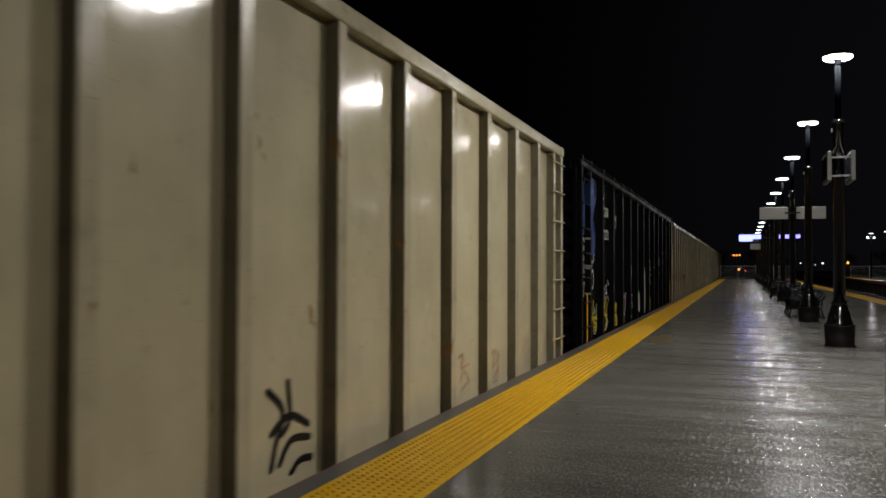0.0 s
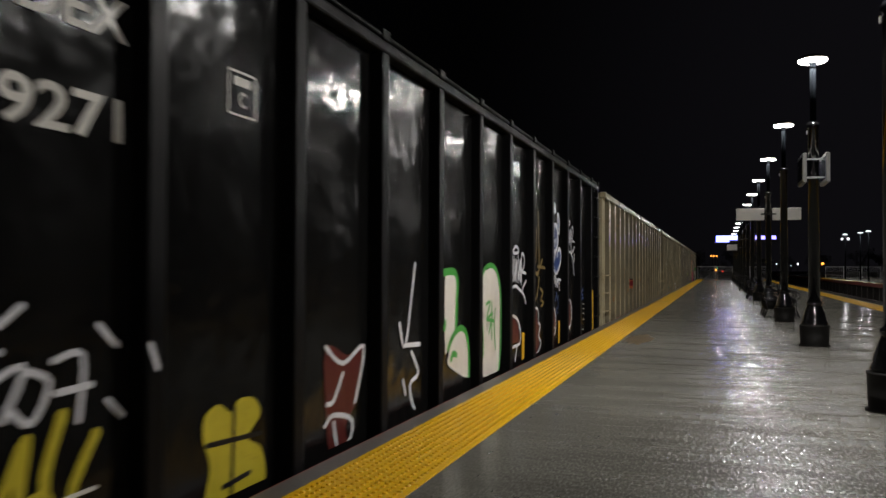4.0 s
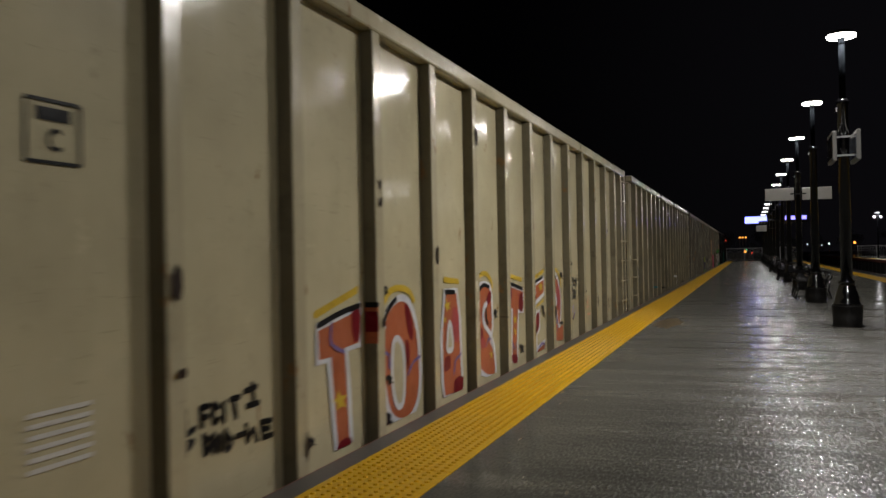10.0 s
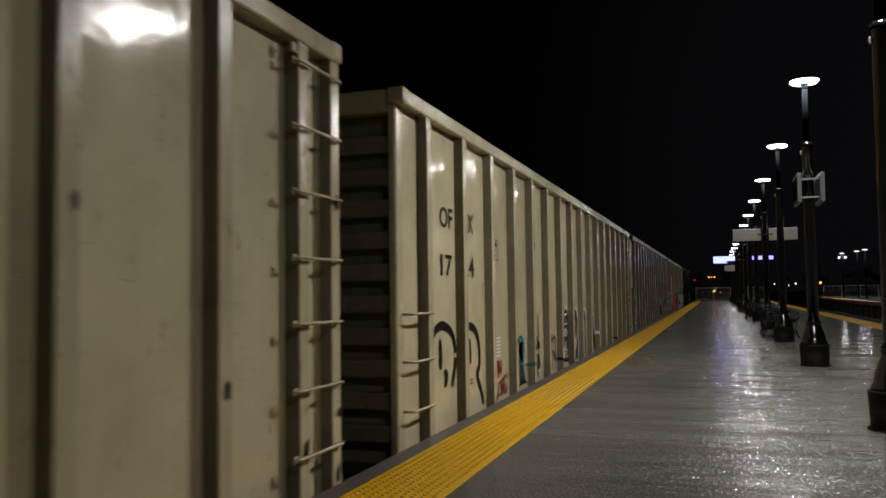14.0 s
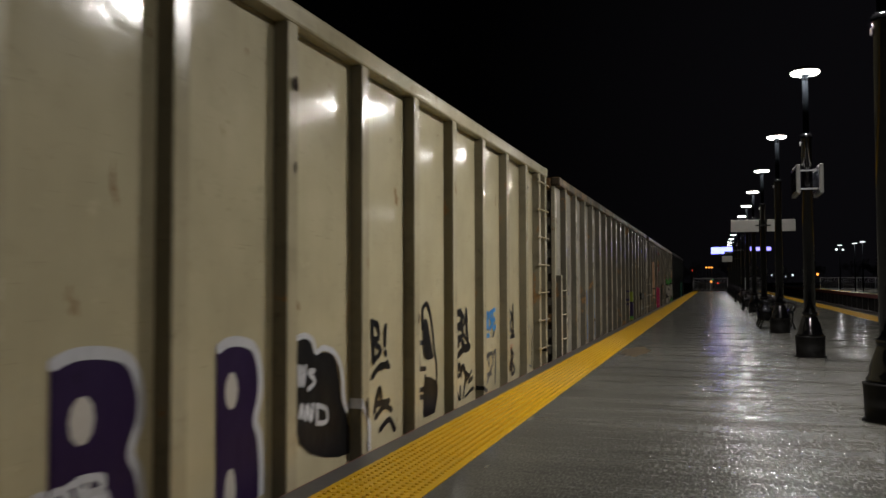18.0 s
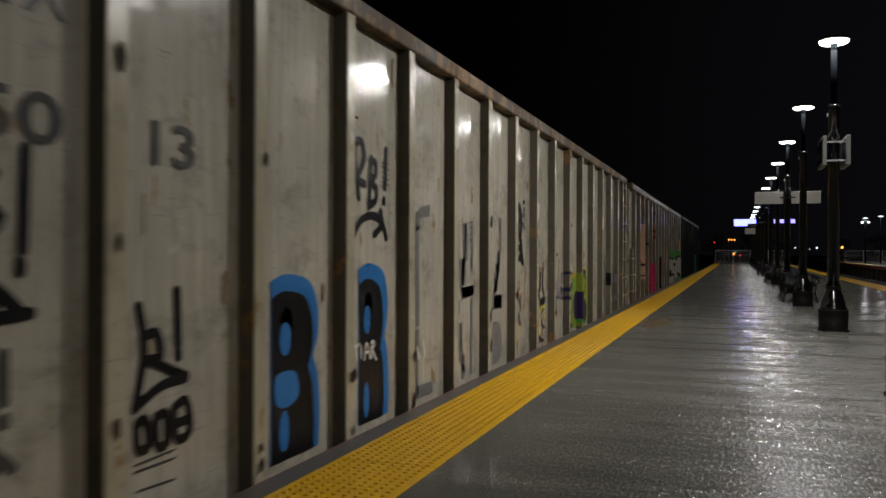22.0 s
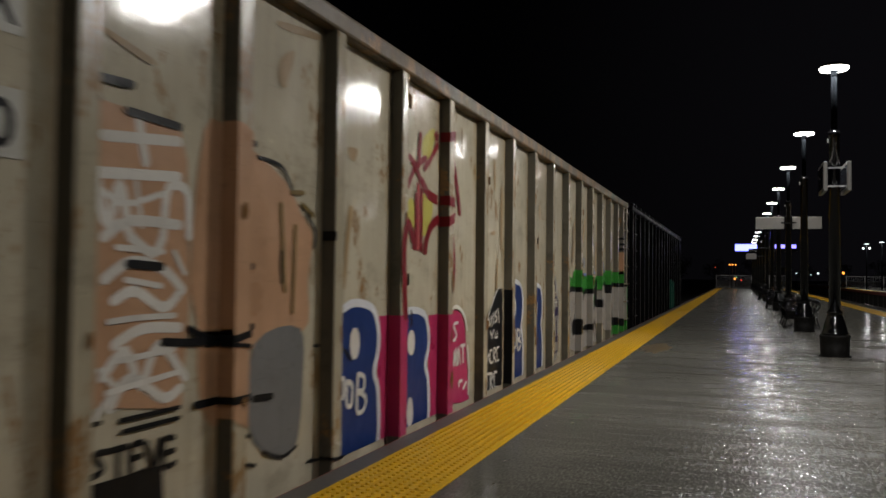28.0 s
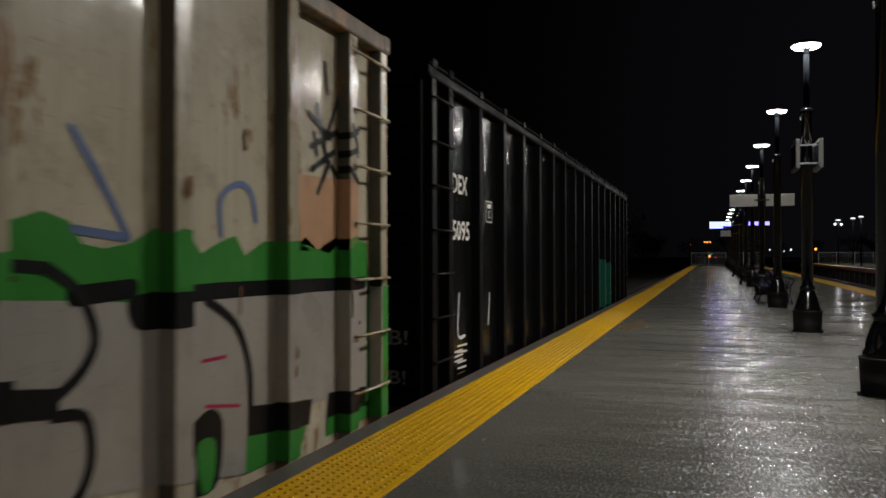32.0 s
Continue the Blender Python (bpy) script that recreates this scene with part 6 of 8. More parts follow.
tag(car_b, WHITE, 0.036, 2, [(24.64, 0.57), (24.73, 0.63), (24.89, 0.63), (24.99, 0.54), (24.97, 0.42), (25.13, 0.36), (25.00, 0.23), (25.17, 0.10), (24.94, -0.02), (24.72, -0.08)], [(24.73, -0.10), (25.32, -0.11)])
# milky letters with green rims
blob(car_b, MILK, [(20.68, 1.13), (20.83, 1.16), (20.99, 1.14), (21.05, 1.04), (21.04, 0.58), (20.84, 0.51), (20.69, 0.40)], 0, True)
tag(car_b, LEAFGREEN, 0.075, 1, [(20.59, 1.16), (20.75, 1.18), (20.98, 1.17), (21.07, 1.06), (21.05, 0.86), (21.03, 0.58)], [(20.66, 0.63), (20.69, 0.68)])
blob(car_b, MILK, [(20.80, 0.38), (20.93, 0.51), (21.18, 0.58), (21.37, 0.49), (21.45, 0.33), (21.46, 0.06), (20.80, 0.25)], 2, True)
tag(car_b, LEAFGREEN, 0.065, 3, [(20.77, 0.42), (20.91, 0.53), (21.16, 0.60), (21.37, 0.53), (21.46, 0.35), (21.48, 0.08)], [(20.86, 0.31), (20.92, 0.36), (21.03, 0.34)])
blob(car_b, MILK, [(22.00, 1.11), (22.18, 1.19), (22.44, 1.21), (22.68, 1.08), (22.77, 0.79), (22.75, 0.20), (22.64, -0.09), (22.01, -0.01)], 0, True)
tag(car_b, LEAFGREEN, 0.06, 1, [(21.99, 1.15), (22.17, 1.23), (22.44, 1.24), (22.70, 1.11), (22.82, 0.78), (22.79, 0.19), (22.64, -0.14)])
tag(car_b, LEAFGREEN, 0.04, 1, [(22.02, 0.54), (22.04, 0.23)], [(22.16, 0.80), (22.32, 0.82), (22.18, 0.63), (22.43, 0.69), (22.27, 0.47)], [(22.17, 0.63), (22.51, 0.59)], [(22.55, 0.74), (22.50, 0.56), (22.56, 0.26)], [(22.39, 0.82), (22.39, 0.39)])
# tan car with block letters
lettering(car_c, "OF", 32.98, 1.86, 0.21, 0.40, INK)
lettering(car_c, "OX", 33.66, 1.87, 0.21, 0.43, INK)
lettering(car_c, "17", 33.02, 1.40, 0.21, 0.35, INK)
lettering(car_c, "98", 33.70, 1.41, 0.21, 0.40, INK)
frame_mark(car_c, 35.08, 1.61, 0.27, 0.24, INK, "C")
data_lines(car_c, 35.07, 0.44, 0.32, 6, PALE)
data_lines(car_c, 33.83, 0.20, 0.20, 2, INK, 0.055)
data_lines(car_c, 33.83, 0.06, 0.18, 2, INK, 0.055)
lettering(car_c, "LD LMT", 32.96, 0.18, 0.06, 0.36, INK)
lettering(car_c, "LT WT", 32.97, 0.04, 0.06, 0.34, INK)
tag(car_c, ORANGE, 0.035, 0, [(32.67, 0.61), (32.86, 0.62), (32.81, 0.48), (32.68, 0.49), (32.85, 0.45)], [(32.71, 0.60), (32.76, 0.33), (32.85, 0.36)], [(32.92, 0.43), (32.94, 0.61)], [(33.06, 0.63), (33.37, 0.62)], [(32.99, 0.61), (32.97, 0.42), (33.10, 0.46), (33.33, 0.43), (33.42, 0.39)], [(33.05, 0.37), (33.10, 0.36)], [(33.23, 0.35), (33.33, 0.35), (33.30, 0.31)], [(32.66, 0.34), (32.74, 0.34)])
# tan car with dark bubble letters
lettering(car_d, "OF", 52.68, 1.86, 0.21, 0.40, INK)
lettering(car_d, "OX", 53.40, 1.86, 0.21, 0.43, INK)
lettering(car_d, "17", 52.70, 1.39, 0.21, 0.35, INK)
lettering(car_d, "24", 53.43, 1.39, 0.21, 0.41, INK)
frame_mark(car_d, 54.62, 1.61, 0.27, 0.24, INK, "C")
data_lines(car_d, 54.62, 0.46, 0.32, 6, PALE)
# hollow letters in thick black line
tag(car_d, INK, 0.085, 0, [(52.44, 0.83), (52.54, 0.88), (52.68, 0.91), (52.85, 0.89), (53.02, 0.81), (53.11, 0.66), (53.10, 0.49), (53.01, 0.33)], [(53.50, 0.80), (53.50, 0.86), (53.70, 0.86), (53.88, 0.79), (53.98, 0.63), (53.99, 0.43), (53.89, 0.32), (54.07, 0.10), (54.10, -0.07)], [(52.80, 0.45), (52.84, 0.41), (52.80, 0.35)])
blob(car_d, INK, [(52.71, 0.63), (52.70, 0.53), (52.66, 0.49), (52.62, 0.54), (52.61, 0.65), (52.62, 0.75), (52.65, 0.79), (52.69, 0.74)], 0, True)
blob(car_d, INK, [(53.68, 0.59), (53.67, 0.49), (53.63, 0.46), (53.59, 0.51), (53.57, 0.61), (53.58, 0.70), (53.62, 0.74), (53.67, 0.69)], 0, True)
tag(car_d, GREYINK, 0.012, 0, [(53.46, 0.30), (53.76, 0.29)], [(53.45, 0.27), (53.77, 0.25)], [(53.49, 0.28), (53.50, 0.24)], [(53.57, 0.27), (53.58, 0.23)], [(53.67, 0.27), (53.69, 0.22)])
tag(car_d, RED, 0.04, 0, [(54.76, 0.40), (54.80, 0.21)], [(54.83, 0.21), (54.84, 0.40), (54.93, 0.22), (54.95, 0.39)], [(54.82, 0.12), (54.80, -0.01), (54.93, -0.01), (54.90, 0.14), (54.82, 0.12)], [(54.97, -0.01), (54.98, 0.16), (55.06, 0.15), (55.05, 0.08), (54.98, 0.08), (55.10, -0.03)], [(55.19, 0.18), (55.08, 0.18), (55.10, 0.01), (55.19, 0.02), (55.18, 0.08)])
# dark shape with a turquoise edge
blob(car_d, INK, [(55.85, 0.56), (56.12, 0.55), (56.12, 0.25), (56.28, -0.00), (56.28, -0.14), (55.86, -0.12)], 0, False)
tag(car_d, TEAL, 0.04, 1, [(55.82, 0.20), (55.82, 0.58), (56.16, 0.57), (56.16, 0.22)], [(55.85, 0.17), (55.91, 0.26), (56.06, 0.26), (56.16, 0.15)], [(55.93, 0.06), (56.07, 0.13), (56.23, 0.04)], [(56.30, 0.23), (56.96, 0.18)], [(56.92, 0.23), (57.04, 0.19)], [(56.96, 0.17), (57.09, -0.07)])
tag(car_d, INK, 0.04, 0, [(57.11, 0.88), (57.14, 0.69)], [(57.11, 0.66), (57.13, 0.60)], [(57.07, 0.51), (57.22, 0.45), (57.09, 0.43)], [(57.16, 0.33), (57.18, 0.11)], [(57.13, 0.22), (57.06, 0.12)])
blob(car_d, INK, [(55.85, 0.53), (56.08, 0.55), (56.10, 0.29), (55.86, 0.35)], 0, False)
tag(car_d, TEAL, 0.045, 1, [(55.84, 0.55), (55.97, 0.57), (56.12, 0.57), (56.12, 0.28)], [(55.66, 0.59), (55.72, 0.60), (55.79, 0.56), (55.82, 0.46), (55.86, 0.35)])
# tags in black
tag(car_d, INK, 0.05, 0, [(56.85, 0.79), (56.88, 0.47)], [(56.86, 0.78), (56.96, 0.74), (56.98, 0.63), (56.90, 0.60)], [(56.90, 0.71), (57.01, 0.69)], [(56.95, 0.59), (57.06, 0.53), (57.21, 0.45)], [(56.85, 0.42), (57.02, 0.45), (57.21, 0.43)], [(57.02, 0.39), (57.22, 0.41)], [(57.13, 0.85), (57.16, 0.65)], [(57.16, 0.58), (57.18, 0.56)], [(56.87, 0.24), (56.98, 0.29), (57.02, 0.18), (56.89, 0.16)], [(57.02, 0.28), (57.18, 0.28), (57.21, 0.16), (57.09, 0.12)], [(57.10, 0.28), (57.09, 0.11)], [(56.73, 0.21), (56.79, 0.19)])
tag(car_d, INK, 0.045, 0, [(58.02, 0.49), (58.09, 0.48), (58.17, 0.36), (58.21, -0.06)], [(58.17, 0.36), (58.26, 0.46), (58.38, 0.49), (58.46, 0.38), (58.46, -0.12)], [(58.17, 0.27), (58.28, 0.27), (58.40, 0.16)], [(58.44, 0.14), (58.61, 0.09), (58.76, -0.09)], [(58.09, 0.21), (58.09, 0.10)], [(58.04, 0.17), (58.08, 0.15)])
# tombstone with lettering
blob(car_d, INK, [(59.03, 0.69), (59.20, 0.72), (59.24, 0.82), (59.41, 0.91), (59.57, 0.90), (59.70, 0.82), (59.70, 0.53), (59.69, -0.10), (59.07, 0.04)], 0, False)
tag(car_d, WHITE, 0.05, 2, [(59.03, 0.71), (59.18, 0.74), (59.22, 0.84), (59.39, 0.94), (59.56, 0.93), (59.68, 0.87)])
tag(car_d, WHITE, 0.032, 3, [(59.31, 0.82), (59.53, 0.83)], [(59.41, 0.82), (59.43, 0.67)], [(59.32, 0.66), (59.55, 0.66)])
tag(car_d, WHITE, 0.03, 3, [(59.06, 0.55), (59.10, 0.45), (59.14, 0.52), (59.19, 0.45), (59.23, 0.55)], [(59.27, 0.56), (59.28, 0.45)], [(59.41, 0.57), (59.32, 0.54), (59.41, 0.48), (59.33, 0.46)], [(59.45, 0.57), (59.46, 0.45)], [(59.54, 0.59), (59.54, 0.46)], [(59.46, 0.52), (59.54, 0.52)])
tag(car_d, WHITE, 0.03, 3, [(59.15, 0.36), (59.21, 0.31), (59.20, 0.24)], [(59.26, 0.37), (59.21, 0.31)], [(59.30, 0.34), (59.30, 0.25), (59.35, 0.25), (59.35, 0.34), (59.30, 0.34)], [(59.39, 0.35), (59.40, 0.25), (59.46, 0.26), (59.45, 0.36)])
tag(car_d, WHITE, 0.03, 3, [(59.08, 0.23), (59.12, 0.13), (59.15, 0.19), (59.19, 0.12), (59.22, 0.21)], [(59.32, 0.22), (59.26, 0.22), (59.27, 0.10), (59.35, 0.10)], [(59.26, 0.16), (59.33, 0.16)], [(59.38, 0.09), (59.38, 0.22), (59.45, 0.20), (59.40, 0.16), (59.48, 0.09)], [(59.57, 0.20), (59.50, 0.21), (59.51, 0.09), (59.58, 0.09)])
bubble_b(car_d, PURPLE, WHITE, 60.17, 60.72, -0.10, 0.90, 0.86)
bubble_b(car_d, PURPLE, WHITE, 61.32, 61.76, -0.12, 0.87, 0.87, True)
tag(car_d, WHITE, 0.035, 5, [(60.09, 0.38), (60.14, 0.38), (60.15, 0.30), (60.09, 0.32), (60.09, 0.38)], [(60.19, 0.29), (60.19, 0.38), (60.27, 0.35), (60.28, 0.26)], [(60.32, 0.40), (60.43, 0.39), (60.47, 0.33), (60.35, 0.34), (60.32, 0.40)], [(60.34, 0.33), (60.47, 0.32), (60.50, 0.22), (60.36, 0.24), (60.34, 0.33)])
tag(car_d, WHITE, 0.03, 5, [(60.25, 0.38), (60.32, 0.38), (60.33, 0.22), (60.24, 0.22), (60.25, 0.38)], [(60.38, 0.40), (60.47, 0.38), (60.46, 0.31), (60.38, 0.31), (60.49, 0.27), (60.47, 0.17), (60.38, 0.18), (60.38, 0.40)])
# black cloud with lettering
blob(car_d, INK, [(62.21, 0.82), (62.27, 0.85), (62.38, 0.83), (62.44, 0.74), (62.54, 0.74), (62.70, 0.71), (62.81, 0.57), (62.85, 0.38), (62.96, 0.23), (62.97, -0.02), (62.23, 0.19)], 0, True)
tag(car_d, WHITE, 0.04, 2, [(62.20, 0.86), (62.30, 0.87), (62.41, 0.83), (62.46, 0.75), (62.57, 0.77), (62.74, 0.72), (62.85, 0.59), (62.89, 0.37), (63.01, 0.20), (63.03, 0.00)])
tag(car_d, WHITE, 0.035, 3, [(62.22, 0.68), (62.23, 0.56)], [(62.26, 0.67), (62.28, 0.55), (62.31, 0.67)], [(62.43, 0.63), (62.35, 0.63), (62.44, 0.56), (62.35, 0.52)], [(62.23, 0.36), (62.26, 0.43), (62.28, 0.35)], [(62.32, 0.33), (62.33, 0.42), (62.39, 0.31), (62.41, 0.41)], [(62.47, 0.40), (62.47, 0.29)], [(62.47, 0.40), (62.61, 0.35), (62.61, 0.27), (62.47, 0.28)])
# tags along the end
tag(car_d, INK, 0.05, 0, [(63.40, 0.91), (63.43, 0.59)], [(63.40, 0.90), (63.51, 0.87), (63.53, 0.77), (63.42, 0.76), (63.58, 0.67), (63.43, 0.60)], [(63.68, 0.86), (63.66, 0.71)], [(63.67, 0.65), (63.68, 0.63)], [(63.41, 0.48), (63.56, 0.55), (63.75, 0.53)], [(63.56, 0.53), (63.71, 0.56)], [(63.45, 0.21), (63.56, 0.38), (63.59, 0.23)], [(63.47, 0.26), (63.75, 0.25)], [(63.47, 0.16), (63.65, 0.22), (63.80, 0.17)], [(63.56, 0.05), (63.75, 0.10), (63.87, -0.00)])
tag(car_d, INK, 0.045, 0, [(64.31, 0.67), (64.60, 0.66)], [(64.45, 0.66), (64.47, 0.44)], [(64.31, 0.44), (64.63, 0.42)], [(64.34, 0.37), (64.32, 0.28), (64.62, 0.24), (64.62, 0.35)], [(64.32, 0.20), (64.63, 0.16)], [(64.34, 0.18), (64.35, -0.03), (64.64, -0.06)], [(64.57, 0.97), (64.67, 1.01), (64.79, 0.87), (64.88, 0.59), (64.95, 0.33), (64.85, -0.08)], [(64.56, 0.94), (64.55, 0.79)])
blob(car_d, INK, [(64.57, 0.82), (64.67, 0.86), (64.81, 0.59), (64.84, 0.50), (64.60, 0.53)], 1, True)
blob(car_d, INK, [(64.60, 0.32), (64.93, 0.27), (64.97, 0.14), (64.81, -0.10), (64.60, -0.08)], 1, True)
tag(car_d, INK, 0.04, 0, [(65.74, 0.92), (65.80, 0.53)], [(65.74, 0.90), (65.88, 0.80), (65.78, 0.70), (66.02, 0.54)], [(65.92, 0.92), (65.96, 0.63)], [(65.78, 0.52), (66.04, 0.53)], [(65.65, 0.44), (65.54, 0.42), (65.58, 0.24), (65.69, 0.25)], [(65.56, 0.34), (65.67, 0.35)], [(65.58, -0.03), (65.56, 0.12), (65.70, -0.04), (65.70, 0.12)], [(65.78, 0.32), (65.90, 0.20), (65.80, 0.00)], [(65.86, 0.13), (66.12, 0.24)], [(65.88, -0.01), (66.14, 0.05)], [(66.16, 0.05), (66.42, -0.03), (66.73, 0.03)])
tag(car_d, INK, 0.075, 0, [(65.57, 0.88), (65.58, 0.72), (65.64, 0.56)], [(65.58, 0.88), (65.70, 0.89), (65.77, 0.83), (65.72, 0.76), (65.62, 0.75)], [(65.63, 0.75), (65.78, 0.72), (65.77, 0.64), (65.64, 0.61)], [(65.93, 0.90), (65.95, 0.67)], [(65.97, 0.63), (65.98, 0.61)], [(65.66, 0.46), (65.84, 0.51), (66.04, 0.51)], [(65.78, 0.59), (65.87, 0.50), (66.03, 0.50)])
tag(car_d, INK, 0.05, 0, [(65.33, 0.32), (65.32, 0.41), (65.47, 0.41)], [(65.33, 0.37), (65.41, 0.37)], [(65.56, 0.48), (65.60, 0.39), (65.58, 0.28)], [(65.62, 0.27), (65.68, 0.36), (65.73, 0.27)], [(65.75, 0.24), (65.76, 0.32), (65.84, 0.32), (65.88, 0.25)], [(65.91, 0.24), (66.01, 0.20)], [(66.01, 0.14), (66.16, 0.17)])
tag(car_d, SKY, 0.055, 0, [(66.60, 0.65), (66.60, 0.83), (66.77, 0.84)], [(66.68, 0.72), (66.69, 0.84)], [(66.73, 0.66), (66.73, 0.82), (66.80, 0.66), (66.82, 0.84)], [(66.99, 0.85), (66.88, 0.83), (66.98, 0.72), (66.88, 0.65)], [(67.13, 0.87), (67.02, 0.85), (67.05, 0.65), (67.15, 0.67)], [(67.05, 0.75), (67.12, 0.76)], [(66.68, 0.58), (66.86, 0.58)])
tag(car_d, GREYINK, 0.045, 0, [(66.61, 0.49), (66.64, 0.17)], [(66.66, 0.44), (66.73, 0.30), (66.83, 0.38), (66.85, 0.23)], [(66.78, 0.34), (66.98, 0.36), (67.03, 0.22)], [(67.03, 0.56), (67.09, 0.60)], [(66.63, 0.13), (66.83, 0.13), (66.95, 0.12)], [(67.06, 0.35), (67.15, 0.36), (67.12, -0.03)], [(66.74, 0.03), (66.98, 0.21)])
tag(car_d, INK, 0.05, 0, [(67.87, 0.85), (67.90, 0.57)], [(67.87, 0.84), (68.00, 0.75), (67.91, 0.63), (68.05, 0.53)], [(68.06, 0.90), (68.07, 0.62)], [(67.86, 0.49), (68.14, 0.49)], [(68.07, 0.57), (68.09, 0.54)], [(67.72, 0.36), (67.74, 0.18)], [(67.72, 0.35), (67.79, 0.30), (67.74, 0.27)], [(67.94, 0.33), (67.98, -0.01)], [(67.94, 0.31), (68.09, 0.24), (67.98, 0.17), (68.14, 0.05), (67.99, -0.01)], [(67.69, -0.09), (67.86, -0.11)], [(67.73, 0.06), (67.78, -0.09)])
tag(car_d, GREYINK, 0.025, 0, [(68.79, 0.63), (68.78, 0.46)], [(68.80, 0.62), (68.94, 0.59), (68.82, 0.53)], [(68.97, 0.59), (69.05, 0.57), (68.98, 0.50)], [(69.13, 0.56), (69.26, 0.39), (69.26, 0.23)], [(68.83, 0.45), (68.96, 0.06)], [(69.00, 0.48), (68.91, 0.29), (68.96, 0.09)], [(69.11, 0.49), (69.01, 0.18)], [(69.21, 0.40), (69.21, 0.00)], [(68.77, 0.25), (68.86, 0.08), (69.26, -0.04)], [(68.77, 0.10), (68.96, 0.09)])
blob(car_d, INK, [(67.67, 0.58), (67.81, 0.52), (68.08, 0.52), (68.11, 0.47), (67.83, 0.48), (67.69, 0.47)], 1, True)
tag(car_d, ORANGE, 0.012, 0, [(67.68, 0.38), (68.06, 0.38)], [(67.68, 0.35), (68.05, 0.35)])
blob(car_d, ORANGE, [(68.77, 0.05), (68.94, 0.04), (68.94, -0.06), (68.78, -0.06)], 0, False)
tag(car_d, INK, 0.04, 0, [(69.73, 0.61), (69.74, 0.48)], [(69.70, 0.40), (69.79, 0.40)], [(69.73, 0.31), (69.77, 0.19)], [(69.68, 0.18), (69.83, 0.15)], [(69.73, 0.06), (69.76, -0.06)])
blob(car_c, OCHRE, [(32.92, 0.02), (33.38, -0.00), (33.40, -0.17), (32.92, -0.13)], 0, False)
# grimy whitish car
lettering(car_e, "FWTX", 71.80, 2.12, 0.21, 0.80, GREYINK)
lettering(car_e, "50", 72.14, 1.62, 0.21, 0.44, GREYINK)
lettering(car_e, "13", 73.10, 1.61, 0.21, 0.32, GREYINK)
# black tags beside the car's number
tag(car_e, INK, 0.055, 0, [(71.92, 1.58), (71.96, 1.24)], [(71.93, 1.57), (72.07, 1.53), (71.96, 1.43), (72.11, 1.34)], [(72.13, 1.56), (72.16, 1.21)], [(72.13, 1.55), (72.26, 1.50), (72.16, 1.40), (72.29, 1.34), (72.17, 1.22)], [(72.40, 1.60), (72.39, 1.22)], [(72.38, 1.17), (72.38, 1.14)])
tag(car_e, INK, 0.05, 0, [(71.92, 0.98), (72.03, 1.08), (72.23, 1.10), (72.39, 0.98)], [(72.22, 1.12), (72.29, 1.04), (72.16, 0.96)], [(72.26, 0.97), (72.43, 0.98)])
tag(car_e, GREYINK, 0.045, 0, [(71.90, 0.90), (72.00, 0.90), (71.91, 0.72), (71.96, 0.48)], [(71.94, 0.72), (72.07, 0.57)], [(72.11, 0.79), (72.13, 0.57)], [(72.11, 0.78), (72.21, 0.73), (72.13, 0.66), (72.24, 0.55)], [(72.31, 0.84), (72.31, 0.66)], [(72.31, 0.60), (72.31, 0.58)], [(71.94, 0.38), (72.06, 0.48), (72.24, 0.49), (72.35, 0.41)], [(72.22, 0.52), (72.30, 0.44), (72.18, 0.40)])
tag(car_e, GREYINK, 0.014, 0, [(72.09, 0.26), (72.09, 0.21), (72.18, 0.22)], [(72.24, 0.26), (72.26, 0.21)], [(72.30, 0.26), (72.45, 0.27)], [(72.36, 0.27), (72.38, 0.20)], [(72.07, 0.12), (72.08, 0.07), (72.17, 0.07)], [(72.26, 0.12), (72.26, 0.06)], [(72.32, 0.12), (72.42, 0.12)], [(71.42, 1.56), (71.52, 1.58)], [(71.37, 1.38), (71.55, 1.43)], [(71.39, 1.32), (71.42, 1.42), (71.48, 1.33)])
blob(car_e, OCHRE, [(71.87, 0.00), (72.26, -0.00), (72.25, -0.07), (71.88, -0.08)], 0, False)
tag(car_e, INK, 0.045, 0, [(71.42, 0.70), (71.43, 0.43)], [(71.42, 0.69), (71.53, 0.64), (71.45, 0.60), (71.55, 0.52), (71.45, 0.45)], [(71.42, 0.35), (71.55, 0.37)], [(71.43, 0.24), (71.45, 0.04)], [(71.46, 0.28), (71.55, 0.21)], [(71.44, 0.10), (71.56, 0.09)], [(71.60, 0.49), (71.62, 0.43)])
tag(car_e, INK, 0.05, 0, [(73.02, 0.97), (73.06, 0.77), (73.00, 0.51)], [(73.05, 0.82), (73.14, 0.84), (73.17, 0.73), (73.06, 0.72)], [(73.09, 0.72), (73.30, 0.63), (73.36, 0.61)], [(73.01, 0.52), (73.18, 0.59), (73.35, 0.60)], [(73.29, 1.03), (73.30, 0.77)], [(73.30, 0.73), (73.30, 0.71)], [(73.01, 0.44), (73.07, 0.45), (73.09, 0.33), (73.02, 0.33), (73.01, 0.44)], [(73.14, 0.45), (73.21, 0.45), (73.22, 0.32), (73.15, 0.32), (73.14, 0.45)], [(73.27, 0.47), (73.36, 0.49), (73.39, 0.34), (73.29, 0.32), (73.27, 0.47)], [(73.29, 0.39), (73.38, 0.40)])
tag(car_e, GREYINK, 0.012, 0, [(73.00, 0.26), (73.28, 0.27)], [(73.00, 0.23), (73.28, 0.23)], [(73.02, 0.14), (73.27, 0.13)])
